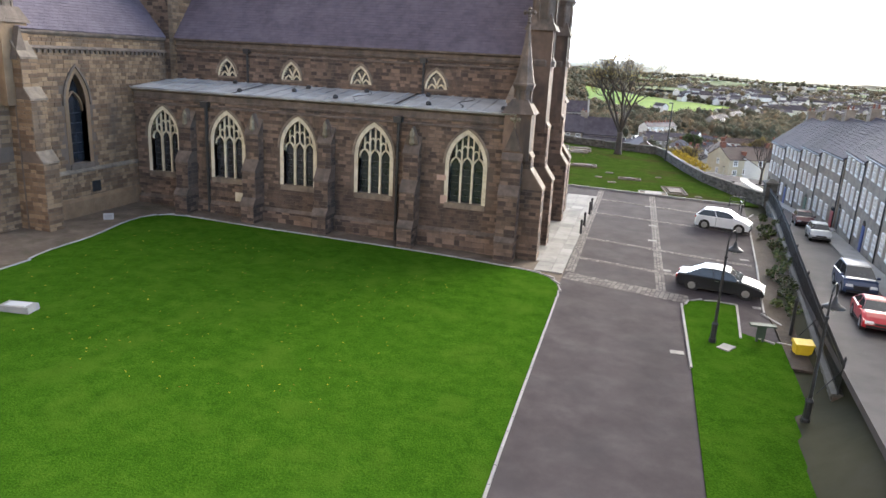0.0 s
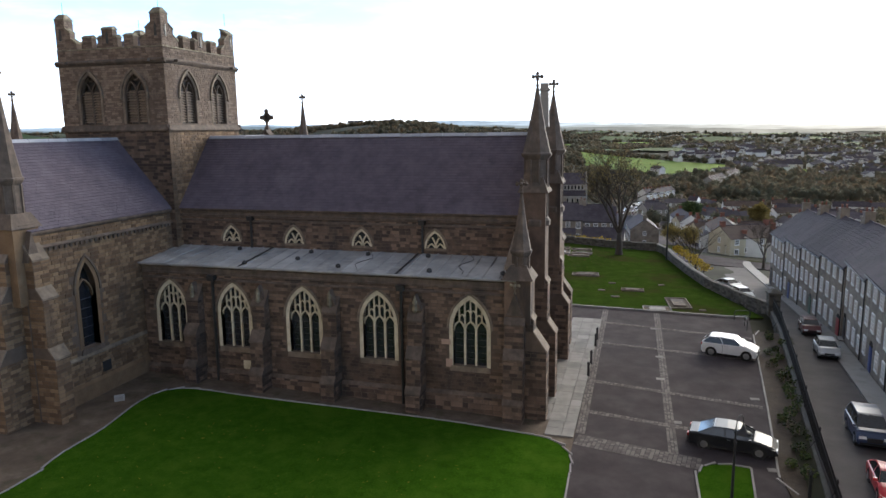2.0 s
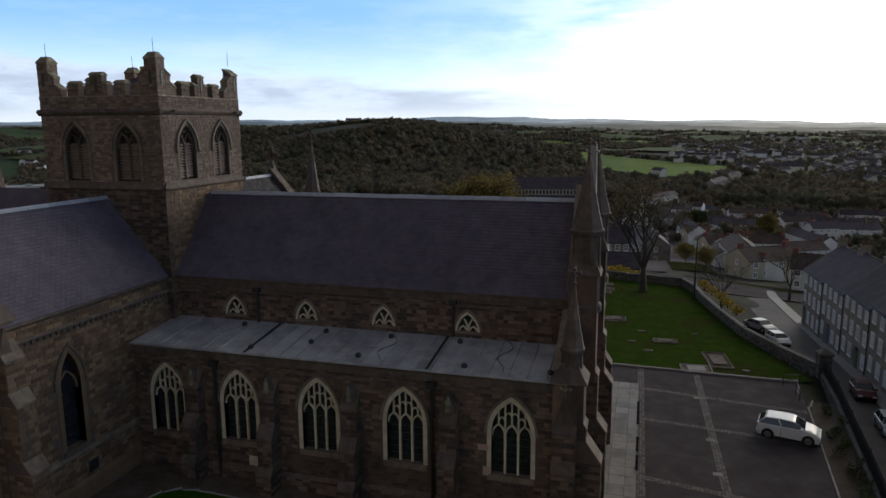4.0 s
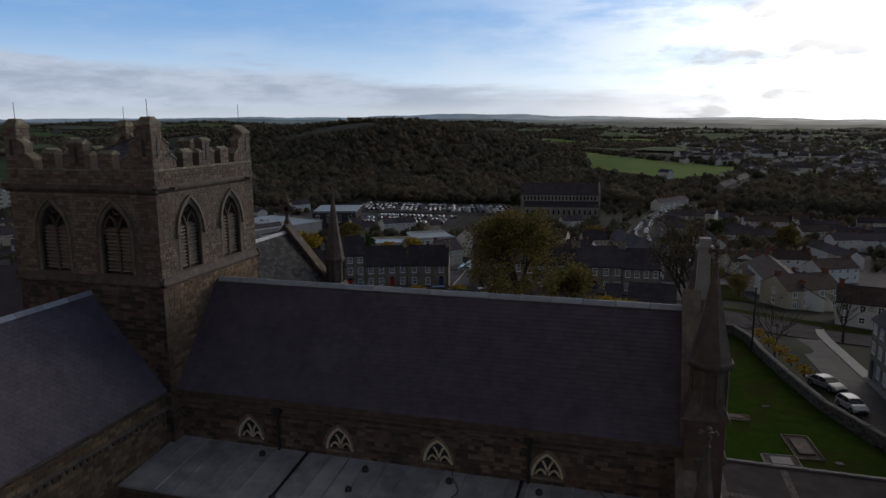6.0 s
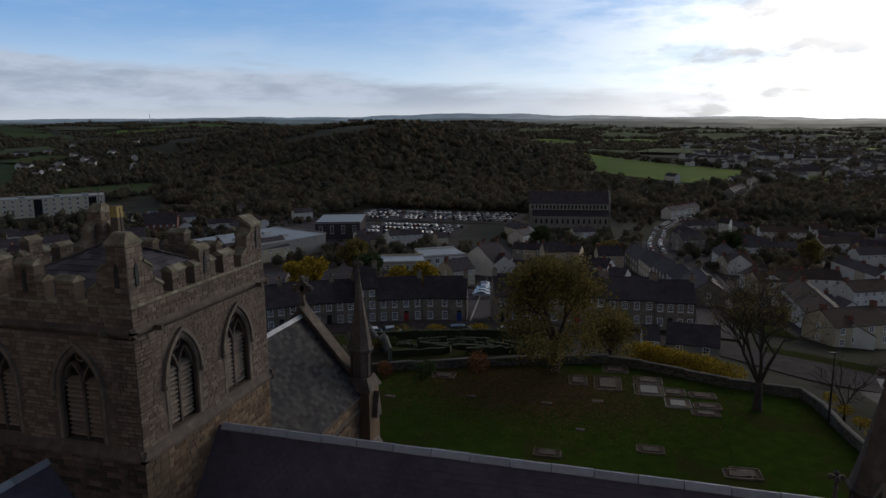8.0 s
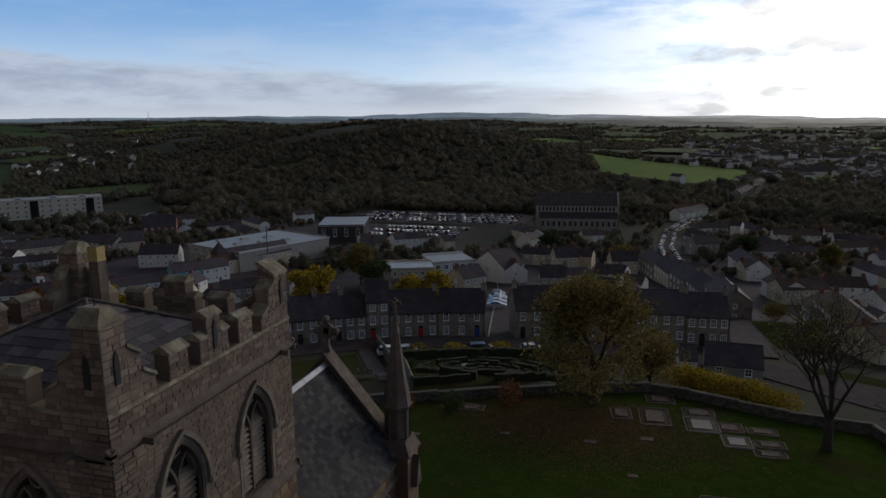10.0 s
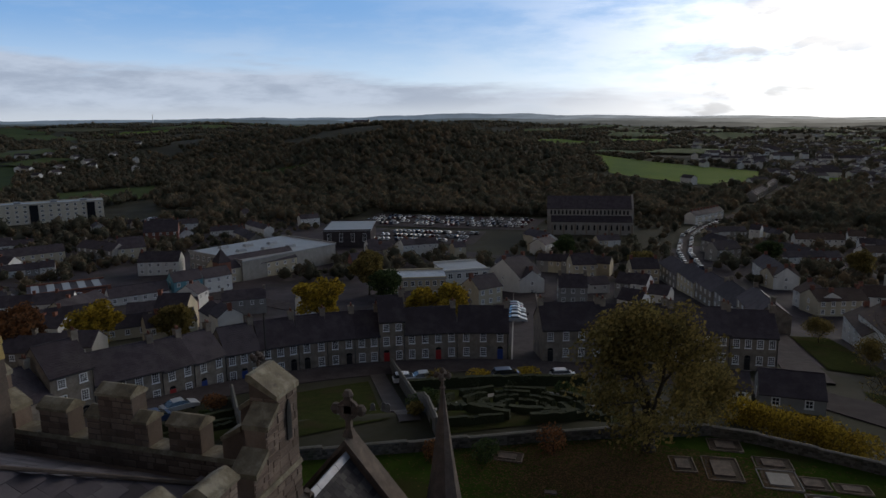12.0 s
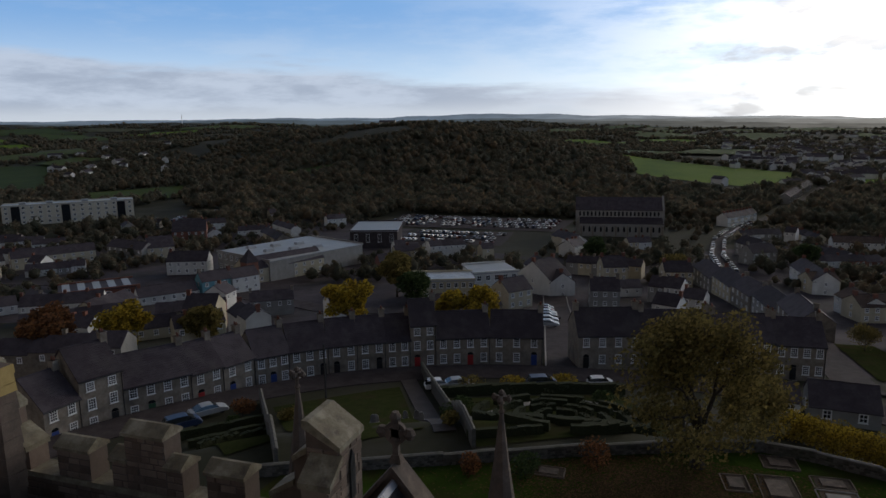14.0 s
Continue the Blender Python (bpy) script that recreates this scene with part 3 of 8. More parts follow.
def spirelet(parent, x, y, z0, shaft, tip, r, cap=DARKSTONE, steps=()):
    """An octagonal pinnacle: plinth, panelled shaft, moulded necking and a tall spire with a finial."""
    sp = new("spirelet")
    sp.parent = parent
    m = pose(x, y, 0)
    t = math.pi / 8
    part("shaft", Geo().lathe([(r * 1.25, z0), (r * 1.25, z0 + 0.35), (r, z0 + 0.6), (r, shaft - 0.35)], 8, m, t), DARKSTONE, sp)
    for i in range(8):
        a = 45 * i + 22.5
        q = m @ pose(0, 0, 0, 0, 0, a) @ pose(r * 1.0, 0, 0)
        part("shaft_rib", Geo().box(-0.03, 0.06, -0.07, 0.07, z0 + 0.6, shaft - 0.35, q), DARKSTONE, sp)
    part("cornice", Geo().lathe([(r, shaft - 0.4), (r * 1.22, shaft - 0.2), (r * 1.32, shaft - 0.08), (r * 1.32, shaft + 0.02), (r * 1.18, shaft + 0.1)], 8, m, t), cap, sp)
    hgt = tip - 0.75
    g = Geo().lathe([(r * 1.2, shaft + 0.06), (r * 0.78, shaft + (hgt - shaft) * 0.33), (r * 0.42, shaft + (hgt - shaft) * 0.66), (0.07, hgt)], 8, m, t)
    part("spire", g, cap, sp)
    finial_cross(sp, pose(x, y, hgt - 0.05), 0.86, DARKSTONE)
    return sp


# -- tower --
TX0, TX1, TY0, TY1 = -44.55, -34.53, 48.12, 57.9
tower = thing("cathedral_tower", "square battlemented sandstone crossing tower with louvred belfry openings", "church tower")
g = Geo().box(TX0 + 0.9, TX1 - 0.9, TY0 + 0.9, TY1 - 0.9, 0, 25.2)
part("core", g, CORE, tower)
SIDES = {"s": (TX0, TY0, 0, TX1 - TX0), "e": (TX1, TY0, 90, TY1 - TY0), "n": (TX1, TY1, 180, TX1 - TX0), "w": (TX0, TY1, 270, TY1 - TY0)}
for key, (ox, oy, deg, wid) in SIDES.items():
    m = wall_frame(ox, oy, deg)
    holes, mids = [], (wid * 0.285, wid * 0.715)
    for u in mids:
        holes.append(arch(1.9, 2.25, 3.82, 8, u, 19.68))
    wall = part("belfry_wall", wall_with_holes(Geo(), [(0, 7.5), (wid, 7.5), (wid, 24.3), (0, 24.3)], holes, 0.9, m), CORE, tower)
    skip = [arch(2.35, 2.25, 4.1, 8, u, 19.66) for u in mids]
    if key in "se":
        # east face takes the tan stone: its warmer light is put into the colour
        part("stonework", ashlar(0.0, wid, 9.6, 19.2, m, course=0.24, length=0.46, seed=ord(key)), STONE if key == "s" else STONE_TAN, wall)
    part_in_pieces("stonework", "stone", ashlar(0.0, wid, 19.56, 24.28, m, skip, course=0.175, length=0.38, seed=ord(key) + 1), 8, 5, STONE_GREY, wall, lambda p: key == "e" and p.z > 21.5)
    for u in mids:
        belfry_opening(tower, m @ pose(u, 0, 0), 1.9, 19.68, 21.93, 23.5)
    sill = [(-0.2, 19.12), (-0.2, 19.24), (-0.06, 19.5), (-0.03, 19.58), (0.02, 19.58), (0.02, 19.05), (-0.08, 19.05)]
    turn = m @ Matrix(((0, 1, 0, 0), (1, 0, 0, 0), (0, 0, 1, 0), (0, 0, 0, 1)))
    part("sill_band", Geo().prism(sill, -0.2, wid + 0.2, turn), DARKSTONE, tower)
    corn = [(0.02, 24.25), (-0.08, 24.32), (-0.2, 24.48), (-0.2, 24.58), (-0.03, 24.70), (0.02, 24.70)]
    part("string_course", Geo().prism(corn, -0.2, wid + 0.2, turn), DARKSTONE, tower)
    # parapet with stepped merlons
    low, mer, big = 25.5, 26.5 - (0.15 if key == "n" else 0), 27.08 - (0.15 if key == "n" else 0)
    du = -0.24 if key == "n" else 0.0
    segs = [(2.6, 3.5, mer), (4.1, 4.5, mer - 0.05), (4.5, wid - 4.5, big), (wid - 4.5, wid - 4.1, mer - 0.05), (wid - 3.5, wid - 2.6, mer)]
    par = part("parapet", Geo().box(0, wid, 0.0, 0.55, 24.3, low, m), CORE, tower)
    part("stonework", ashlar(0.0, wid, 24.68, low, m, course=0.19, length=0.4, seed=ord(key) + 2), STONE_GREY, par)
    part("inner_stonework", ashlar(-wid + 0.55, -0.55, 24.7, low, m @ pose(0, 0.55, 0, 0, 0, 180), course=0.16, length=0.34, seed=ord(key) + 3), STONE_GREY, par)
    part("parapet_coping", Geo().prism([(-0.06, low), (-0.02, low + 0.10), (0.57, low + 0.10), (0.61, low)], 0, wid, turn), LICHEN, par)
    for u0, u1, top in segs:
        u0, u1 = u0 + du, u1 + du
        mo = new("merlon")
        mo.parent = tower
        part("merlon_body", Geo().box(u0, u1, 0.02, 0.53, low + 0.05, top - 0.1, m), CORE, mo)
        part("stonework", ashlar(u0, u1, low + 0.1, top - 0.1, m @ pose(0, 0.02, 0), course=0.16, length=0.34, seed=int(u0 * 10)), STONE_GREY, mo)
        back = ashlar(-u1, -u0, low + 0.1, top - 0.1, m @ pose(0, 0.53, 0, 0, 0, 180), course=0.15, length=0.32, seed=int(u0 * 11))
        part("inner_stonework", back, STONE_GREY, mo)
        part("merlon_coping", Geo().prism([(-0.05, top - 0.1), (-0.05, top - 0.03), (0.24, top + 0.15), (0.31, top + 0.15), (0.6, top - 0.03), (0.6, top - 0.1)], u0 - 0.03, u1 + 0.03, turn), LICHEN, mo)
    # raked steps that climb to the corner turrets
    for ua, ub, za, zb in ((0.92, 1.45, 27.3, 26.95), (1.45, 2.0, 26.45, 26.12)):
        for flip in (False, True):
            qa, qb = (wid - ua, wid - ub) if flip else (ua + du, ub + du)
            mo = new("raked_merlon")
            mo.parent = tower
            part("merlon_body", Geo().prism([(qa, low), (qb, low), (qb, zb - 0.08), (qa, za - 0.08)], 0.02, 0.53, m), STONE_GREY, mo)
            u0, u1 = min(qa, qb), max(qa, qb)
            part("stonework", ashlar(u0, u1, low + 0.1, zb - 0.08, m @ pose(0, 0.02, 0), course=0.16, length=0.34, seed=int(u0 * 10)), STONE_GREY, mo)
            part("raked_coping", Geo().prism([(qa, za - 0.08), (qb, zb - 0.08), (qb, zb + 0.04), (qa, za + 0.04)], -0.05, 0.6, m), LICHEN, mo)
    for u in (wid / 2, 0.5, wid - 0.5):
        part("arrow_slit", Geo().prism(arch(0.2, 0.62, 0.95, 4, u, 25.9 if u == wid / 2 else 26.3), -0.04, 0.0, m), IRON, tower)
    for u in (wid * 0.11, wid * 0.89):
        part("gutter_spout", Geo().taper(u - 0.09, u + 0.09, -0.55, 0.0, 24.40, 24.6, 0.02, 0.0, m), DARKSTONE, tower)
# corner caps of the parapet
for cx, cy, top in ((TX0, TY0, 28.38), (TX1, TY0, 28.42), (TX1, TY1, 28.3), (TX0, TY1, 28.3)):
    sx, sy = (1 if cx == TX0 else -1), (1 if cy == TY0 else -1)
    m = pose(cx + sx * 0.48, cy + sy * 0.48, 0)
    cap = new("corner_turret")
    cap.parent = tower
    if sx < 0 and sy < 0:
        # the slimmer corner whose coping slopes outwards
        low_e, high_w = top - 0.76, top - 0.36
        part("turret_body", Geo().prism([(-0.2, 25.4), (0.46, 25.4), (0.46, low_e - 0.12), (-0.2, high_w - 0.12)], -0.46, 0.46, m @ pose(0, 0, 0)), CORE, cap)
        for deg, u0, u1, off in ((0, -0.2, 0.46, 0.46), (90, -0.46, 0.46, 0.46), (180, -0.46, 0.2, 0.46), (270, -0.46, 0.46, 0.2)):
            part("stonework", ashlar(u0, u1, 25.5, low_e - 0.12, m @ pose(0, 0, 0, 0, 0, deg) @ pose(0, -off, 0), course=0.2, length=0.42, seed=deg + int(cx)), STONE_GREY, cap)
        part("turret_coping", Geo().prism([(-0.25, high_w - 0.14), (0.51, low_e - 0.14), (0.51, low_e - 0.03), (-0.12, high_w), (-0.25, high_w)], -0.51, 0.51, m), LICHEN, cap)
    else:
        part("turret_body", Geo().box(-0.46, 0.46, -0.46, 0.46, 25.4, top - 0.45, m), CORE, cap)
        for deg in (0, 90, 180, 270):
            part("stonework", ashlar(-0.46, 0.46, 25.5, top - 0.45, m @ pose(0, 0, 0, 0, 0, deg) @ pose(0, -0.46, 0), course=0.2, length=0.42, seed=deg + int(cx)), STONE_GREY, cap)
        part("turret_coping", Geo().box(-0.5, 0.5, -0.5, 0.5, top - 0.46, top - 0.38, m).taper(-0.5, 0.5, -0.5, 0.5, top - 0.38, top + 0.02, 0.2, 0.34, m), LICHEN, cap)
    part("lightning_rod", Geo().tube([m @ Vector((0, 0, top - 0.1)), m @ Vector((0, 0, top + 0.95))], 0.018, 5), IRON, cap)
# low pyramid roof and stair turret behind the parapet
ap = Vector(((TX0 + TX1) / 2, (TY0 + TY1) / 2, 27.2))
cs = [Vector((TX0 + 0.6, TY0 + 0.6, 24.95)), Vector((TX1 - 0.6, TY0 + 0.6, 24.95)), Vector((TX1 - 0.6, TY1 - 0.6, 24.95)), Vector((TX0 + 0.6, TY1 - 0.6, 24.95))]
roof = part("pyramid_roof", Geo().add(cs + [ap], [(0, 1, 4), (1, 2, 4), (2, 3, 4), (3, 0, 4)]), SLATE_TOP, tower)
for i in range(4):
    a, b = cs[i], cs[(i + 1) % 4]
    m = slope_frame(a, b, ap)
    ln, run = (ap - (a + b) / 2).length, (b - a).length
    courses(roof, 0.05, run - 0.05, ln - 0.1, 0, m, SLATE_TOP, 0.6, 0.42, 20 + i, lambda u, v, L=ln, R=run: abs(u - R / 2) < (1 - v / L) * R / 2 - 0.1)
    part("hip_roll", Geo().tube([a + Vector((0, 0, 0.05)), ap + Vector((0, 0, 0.05))], 0.055, 6), DARKSTONE, roof)
# slim stack beside the far corner turret: dark courses, yellow-brick head coloured sunlit gold
SUNLIT_BRICK = material("sunlit_yellow_brick", [(0.26, 0.18, 0.06), (0.40, 0.29, 0.11)], rough=0.8, scale=5, island=0.5, bump=0.2)
flue = new("roof_flue")
flue.parent = tower
part("shaft", Geo().box(-0.2, 0.2, -0.2, 0.2, 25.0, 28.3, pose(-42.4, 56.75, 0)), DARKSTONE, flue)
for i in range(14):
    q = 0.225 + 0.012 * (i % 2)
    part("brick_course", Geo().taper(-q, q, -q, q, 0, 0.19, 0.01, 0.01, pose(-42.4, 56.75, 25.5 + i * 0.2)), SUNLIT_BRICK if i > 10 else DARKSTONE, flue)
# -- nave and aisles --
NX0, NX1, NY0, NY1, AY0, AY1 = -34.6, -6.3, 48.9, 57.5, 44.25, 62.15
EAVE, RIDGE_Z = 12.95, 18.5
WINX = (-32.45, -27.1, -21.5, -15.85, -9.4)
CLX = (-30.0, -24.5, -18.87, -13.13)
nave = thing("cathedral_nave", "slate-roofed sandstone nave with small clerestory windows", "church nave")
aisle = thing("cathedral_aisle", "dark sandstone aisle with traceried windows and a lead roof", "church aisle")
m = wall_frame(NX0, NY0, 0)
wid = NX1 - NX0
holes = [arch(1.35, 0.0, 1.15, 7, x - NX0, 10.35) for x in CLX]
wall = part("clerestory_wall", wall_with_holes(Geo(), [(0, 8.5), (wid, 8.5), (wid, EAVE), (0, EAVE)], holes, 0.8, m), CORE, nave)
skip = [arch(1.75, 0.0, 1.5, 7, x - NX0, 10.2) for x in CLX]
part("stonework", ashlar(0, wid, 9.9, 12.3, m, skip, course=0.24, length=0.48, seed=40), STONE, wall)
turn = m @ Matrix(((0, 1, 0, 0), (1, 0, 0, 0), (0, 0, 1, 0), (0, 0, 0, 1)))
part("cornice", Geo().prism([(0.02, 12.3), (-0.16, 12.36), (-0.2, 12.5), (-0.06, 12.55), (-0.06, 12.78), (-0.32, 12.88), (-0.34, 12.98), (0.02, 13.0)], 0, wid, turn), DARKSTONE, nave)
part("string_course", Geo().prism([(0.02, 11.95), (-0.12, 12.0), (-0.12, 12.08), (0.02, 12.16)], 0, wid, turn), DARKSTONE, nave)
for x in CLX:
    gothic_window(nave, m @ pose(x - NX0, 0, 0), 1.35, 10.35, 10.35, 11.5, 2, ring=0.15, deep=0.3, tall_sill=0.12)
for x in (-28.15, -14.05):
    p = new("downpipe")
    p.parent = nave
    part("pipe", Geo().tube([(x, NY0 - 0.16, 9.9), (x, NY0 - 0.16, 12.1)], 0.085, 8), IRON, p)
    part("hopper", Geo().taper(x - 0.2, x + 0.2, NY0 - 0.4, NY0, 12.1, 12.45, -0.05, 0), IRON, p)
part("far_wall", Geo().box(NX0, NX1, NY1 - 0.8, NY1, 8.5, EAVE), STONE, nave)
RY = (NY0 + NY1) / 2
for side, y0 in (("south", NY0 - 0.3), ("north", NY1 + 0.3)):
    a, b, up = (NX0, y0, EAVE + 0.03), (NX1 - 0.35, y0, EAVE + 0.03), (NX0, RY, RIDGE_Z)
    ln = (Vector(up) - Vector(a)).length
    m = slope_frame(a, b, up)
    rf = part("roof", Geo().box(0, b[0] - a[0], 0, ln, -0.12, 0, m), SLATE, nave)
    courses(rf, 0, b[0] - a[0], ln, 0, m, SLATE, 0.40, 0.255, 7, chosen=(lambda p: -22 < p.x < -12 and p.z > 15.8) if side == "south" else None)
for i in range(16):
    x = NX0 + 0.3 + i * 1.72
    a = 0.02 * math.sin(i * 2.3)
    part("ridge_roll", Geo().prism([(-0.24, -0.16), (-0.22, -0.10), (-0.04, 0.09), (0.04, 0.09), (0.22, -0.10), (0.24, -0.16)], 0.02, 1.70, pose(x, RY, RIDGE_Z + 0.05 + a * 0.5, 0, 0, -90)), RIDGE, nave)
# gable ends with raised copings
for x0, x1, name in ((NX1 - 0.5, NX1 + 0.15, "east_gable"), ):
    poly = [(NY0 - 0.1, 0), (NY1 + 0.1, 0), (NY1 + 0.1, EAVE + 0.5), (RY, RIDGE_Z + 0.75), (NY0 - 0.1, EAVE + 0.5)]
    turn = Matrix(((0, 1, 0, 0), (1, 0, 0, 0), (0, 0, 1, 0), (0, 0, 0, 1)))
    gab = part("gable_wall", Geo().prism(poly, x0, x1, turn), CORE, nave)
    part("stonework", ashlar(0, NY1 - NY0, 0.2, RIDGE_Z + 0.6, wall_frame(x1, NY0, 90), [], 0.32, 0.6, 44, lambda u, v: v < EAVE + 0.5 + (1 - abs(u - 4.3) / 4.3) * 5.6 and not inside((u, v), arch(4.4, 5.0, 9.2, 8, 4.3, 4.6))), STONE, gab)
    for sg in (-1, 1):
        p, q = (RY + sg * (NY1 - NY0 + 0.3) / 2, EAVE + 0.45), (RY, RIDGE_Z + 0.75)
        part("gable_coping", Geo().prism([p, q, (q[0], q[1] + 0.28), (p[0], p[1] + 0.28)], x0 - 0.12, x1 + 0.12, turn), DRESSED, nave)
    gothic_window(nave, wall_frame(x1, RY, 90), 4.0, 4.8, 9.6, 13.6, 5, ring=0.3)
ped = new("gable_flue")
ped.parent = nave
part("flue_shaft", Geo().taper(-0.34, 0.34, -0.34, 0.34, 19.0, 21.6, 0.06, 0.06, pose(-5.95, 53.5, 0)), KERB, ped)
part("flue_cap", Geo().box(-0.42, 0.42, -0.42, 0.42, 21.6, 21.75, pose(-5.95, 53.5, 0)).box(-0.28, 0.28, -0.28, 0.28, 21.75, 22.15, pose(-5.95, 53.5, 0)), KERB, ped)
# aisle south wall
m = wall_frame(NX0 - 0.3, AY0, 0)
wid = NX1 - NX0 + 0.3
u_of = lambda x: x - NX0 + 0.3
holes = [arch(2.3, 2.65, 4.55, 8, u_of(x), 3.3) for x in WINX]
wall = part("south_wall", wall_with_holes(Geo(), [(0, -1), (wid, -1), (wid, 9.3), (0, 9.3)], holes, 0.9, m), CORE, aisle)
skip = [arch(2.95, 2.65, 5.0, 8, u_of(x), 3.05) for x in WINX]
part_in_pieces("stonework", "stone", ashlar(0, wid, 0.0, 8.72, m, skip, course=0.24, length=0.48, seed=50), 8, 5, STONE, wall, lambda p: -24 < p.x < -8 and 1.5 < p.z < 3.4)
turn = m @ Matrix(((0, 1, 0, 0), (1, 0, 0, 0), (0, 0, 1, 0), (0, 0, 0, 1)))
part("plinth", Geo().prism([(0.02, -0.6), (-0.22, -0.6), (-0.22, 1.35), (-0.05, 1.55), (0.02, 1.55)], 0, wid, turn), DARKSTONE, aisle)
part("stonework", ashlar(0, wid, -0.1, 1.32, m @ pose(0, -0.22, 0), course=0.32, length=0.6, seed=51), STONE, aisle)
part("cornice", Geo().prism([(0.02, 8.6), (-0.1, 8.66), (-0.1, 8.75), (-0.03, 8.8), (-0.03, 9.1), (-0.25, 9.22), (-0.27, 9.34), (0.02, 9.38)], 0, wid, turn), DARKSTONE, aisle)
part("string_course", Geo().prism([(0.02, 8.2), (-0.13, 8.24), (-0.13, 8.31), (0.02, 8.42)], 0, wid, turn), DARKSTONE, aisle)
for x in WINX:
    gothic_window(aisle, m @ pose(u_of(x), 0, 0), 2.3, 3.3, 5.95, 7.85, 3)
for i, x in enumerate((-30.2, -24.75, -19.2, -13.0)):
    b = buttress(aisle, m @ pose(u_of(x), 0, level(x)), 1.0, [(1.25, 1.5), (3.6, 1.2), (6.1, 0.7)], STONE, DARKSTONE, 60 + i)
    q = m @ pose(u_of(x), -0.28, 0)
    part("gablet", Geo().prism([(-0.45, 7.0), (0.45, 7.0), (0, 8.15)], -0.25, 0.3, q), DARKSTONE, b)
    part("statue_bracket", Geo().lathe([(0.05, 6.9), (0.2, 7.1), (0.14, 7.4), (0.16, 7.7), (0.05, 8.05)], 7, q @ pose(0, -0.3, 0)), LICHEN, b)
for x in (-28.7, -14.1):
    p = new("downpipe")
    p.parent = aisle
    part("pipe", Geo().tube([(x, AY0 - 0.2, level(x)), (x, AY0 - 0.2, 8.3)], 0.11, 8), IRON, p)
    part("hopper", Geo().taper(x - 0.24, x + 0.24, AY0 - 0.48, AY0, 8.3, 8.7, -0.06, 0), IRON, p)
RENEWED = material("renewed_sandstone", [(0.33, 0.22, 0.17), (0.42, 0.29, 0.23)], scale=2, bump=0.3)
for x0, x1, z0, z1 in ((-11.35, -10.72, 4.75, 5.1), (-11.05, -10.6, 3.2, 3.75)):
    part("renewed_stone", Geo().box(x0, x1, AY0 - 0.06, AY0, z0, z1), RENEWED, aisle, "fresh pink replacement block")
part("wall_vent", Geo().box(-26.6, -25.9, AY0 - 0.05, AY0, 1.7, 2.35), PALE, aisle)
# aisle lead roof
a, b, up = (NX0 - 0.3, AY0 - 0.28, 9.38), (NX1, AY0 - 0.28, 9.38), (NX0 - 0.3, NY0, 9.95)
m = slope_frame(a, b, up)
ln = (Vector(up) - Vector(a)).length
part("roof_deck", Geo().box(0, b[0] - a[0], 0, ln, -0.12, -0.02, m), LEAD, aisle)
k = 26
for i in range(k):
    u0, u1 = (b[0] - a[0]) * i / k, (b[0] - a[0]) * (i + 1) / k
    g = Geo()
    for j in range(2):
        v0, v1 = ln * j / 2, ln * (j + 1) / 2
        g.add([m @ Vector(p) for p in ((u0, v0, 0.0 + 0.03 * (1 - j)), (u1, v0, 0.03 * (1 - j)), (u1, v1, 0.015 + 0.03 * (1 - j)), (u0, v1, 0.015 + 0.03 * (1 - j)), (u0, v0, -0.03), (u1, v0, -0.03))], [(0, 1, 2, 3), (0, 4, 5, 1)])
    part("lead_sheet", g, LEAD, aisle)
    if i:
        part("lead_roll", Geo().tube([m @ Vector((u0, 0.0, 0.045)), m @ Vector((u0, ln, 0.045))], 0.035, 6), LEAD, aisle)
for u, wdt in ((8.5, 0.16), (20.5, 0.14)):
    part("step_gutter", Geo().box(u - wdt / 2, u + wdt / 2, 0.0, ln, 0.05, 0.085, m), IRON, aisle)
for i, (u, v) in enumerate(((6.1, 4.1), (8.6, 0.7), (12.1, 2.2), (12.3, 4.0), (15.9, 0.9), (16.9, 4.0), (21.5, 4.1), (22.6, 0.8), (27.6, 0.9))):
    part("roof_vent", Geo().lathe([(0.17, 0.04), (0.19, 0.16), (0.13, 0.26), (0.04, 0.3)], 8, m @ pose(u, v, 0)), IRON, aisle)
for u in (17.2, 24.6, 28.0):
    line = [m @ Vector((u + 0.35 * math.sin(j * 1.1 + u), ln * (1 - j / 9) * 0.95 + 0.1, 0.07)) for j in range(9)]
    part("cable", Geo().tube(line, 0.022, 5), IRON, aisle)
part("gutter_edge", Geo().tube([m @ Vector((0, -0.05, 0.0)), m @ Vector((b[0] - a[0], -0.05, 0.0))], 0.07, 8), LEAD, aisle)
# north aisle, seen over the ridge
n_aisle = thing("cathedral_north_aisle", "sandstone north aisle with a shallow lead roof", "church aisle")
part("north_wall", Geo().box(NX0, NX1, AY1 - 0.8, AY1, -0.5, 9.3), STONE, n_aisle)
part("lead_roof", Geo().add([(NX0, AY1 + 0.2, 9.3), (NX1, AY1 + 0.2, 9.3), (NX1, NY1, 9.95), (NX0, NY1, 9.95)], [(0, 1, 2, 3)]), LEAD, n_aisle)
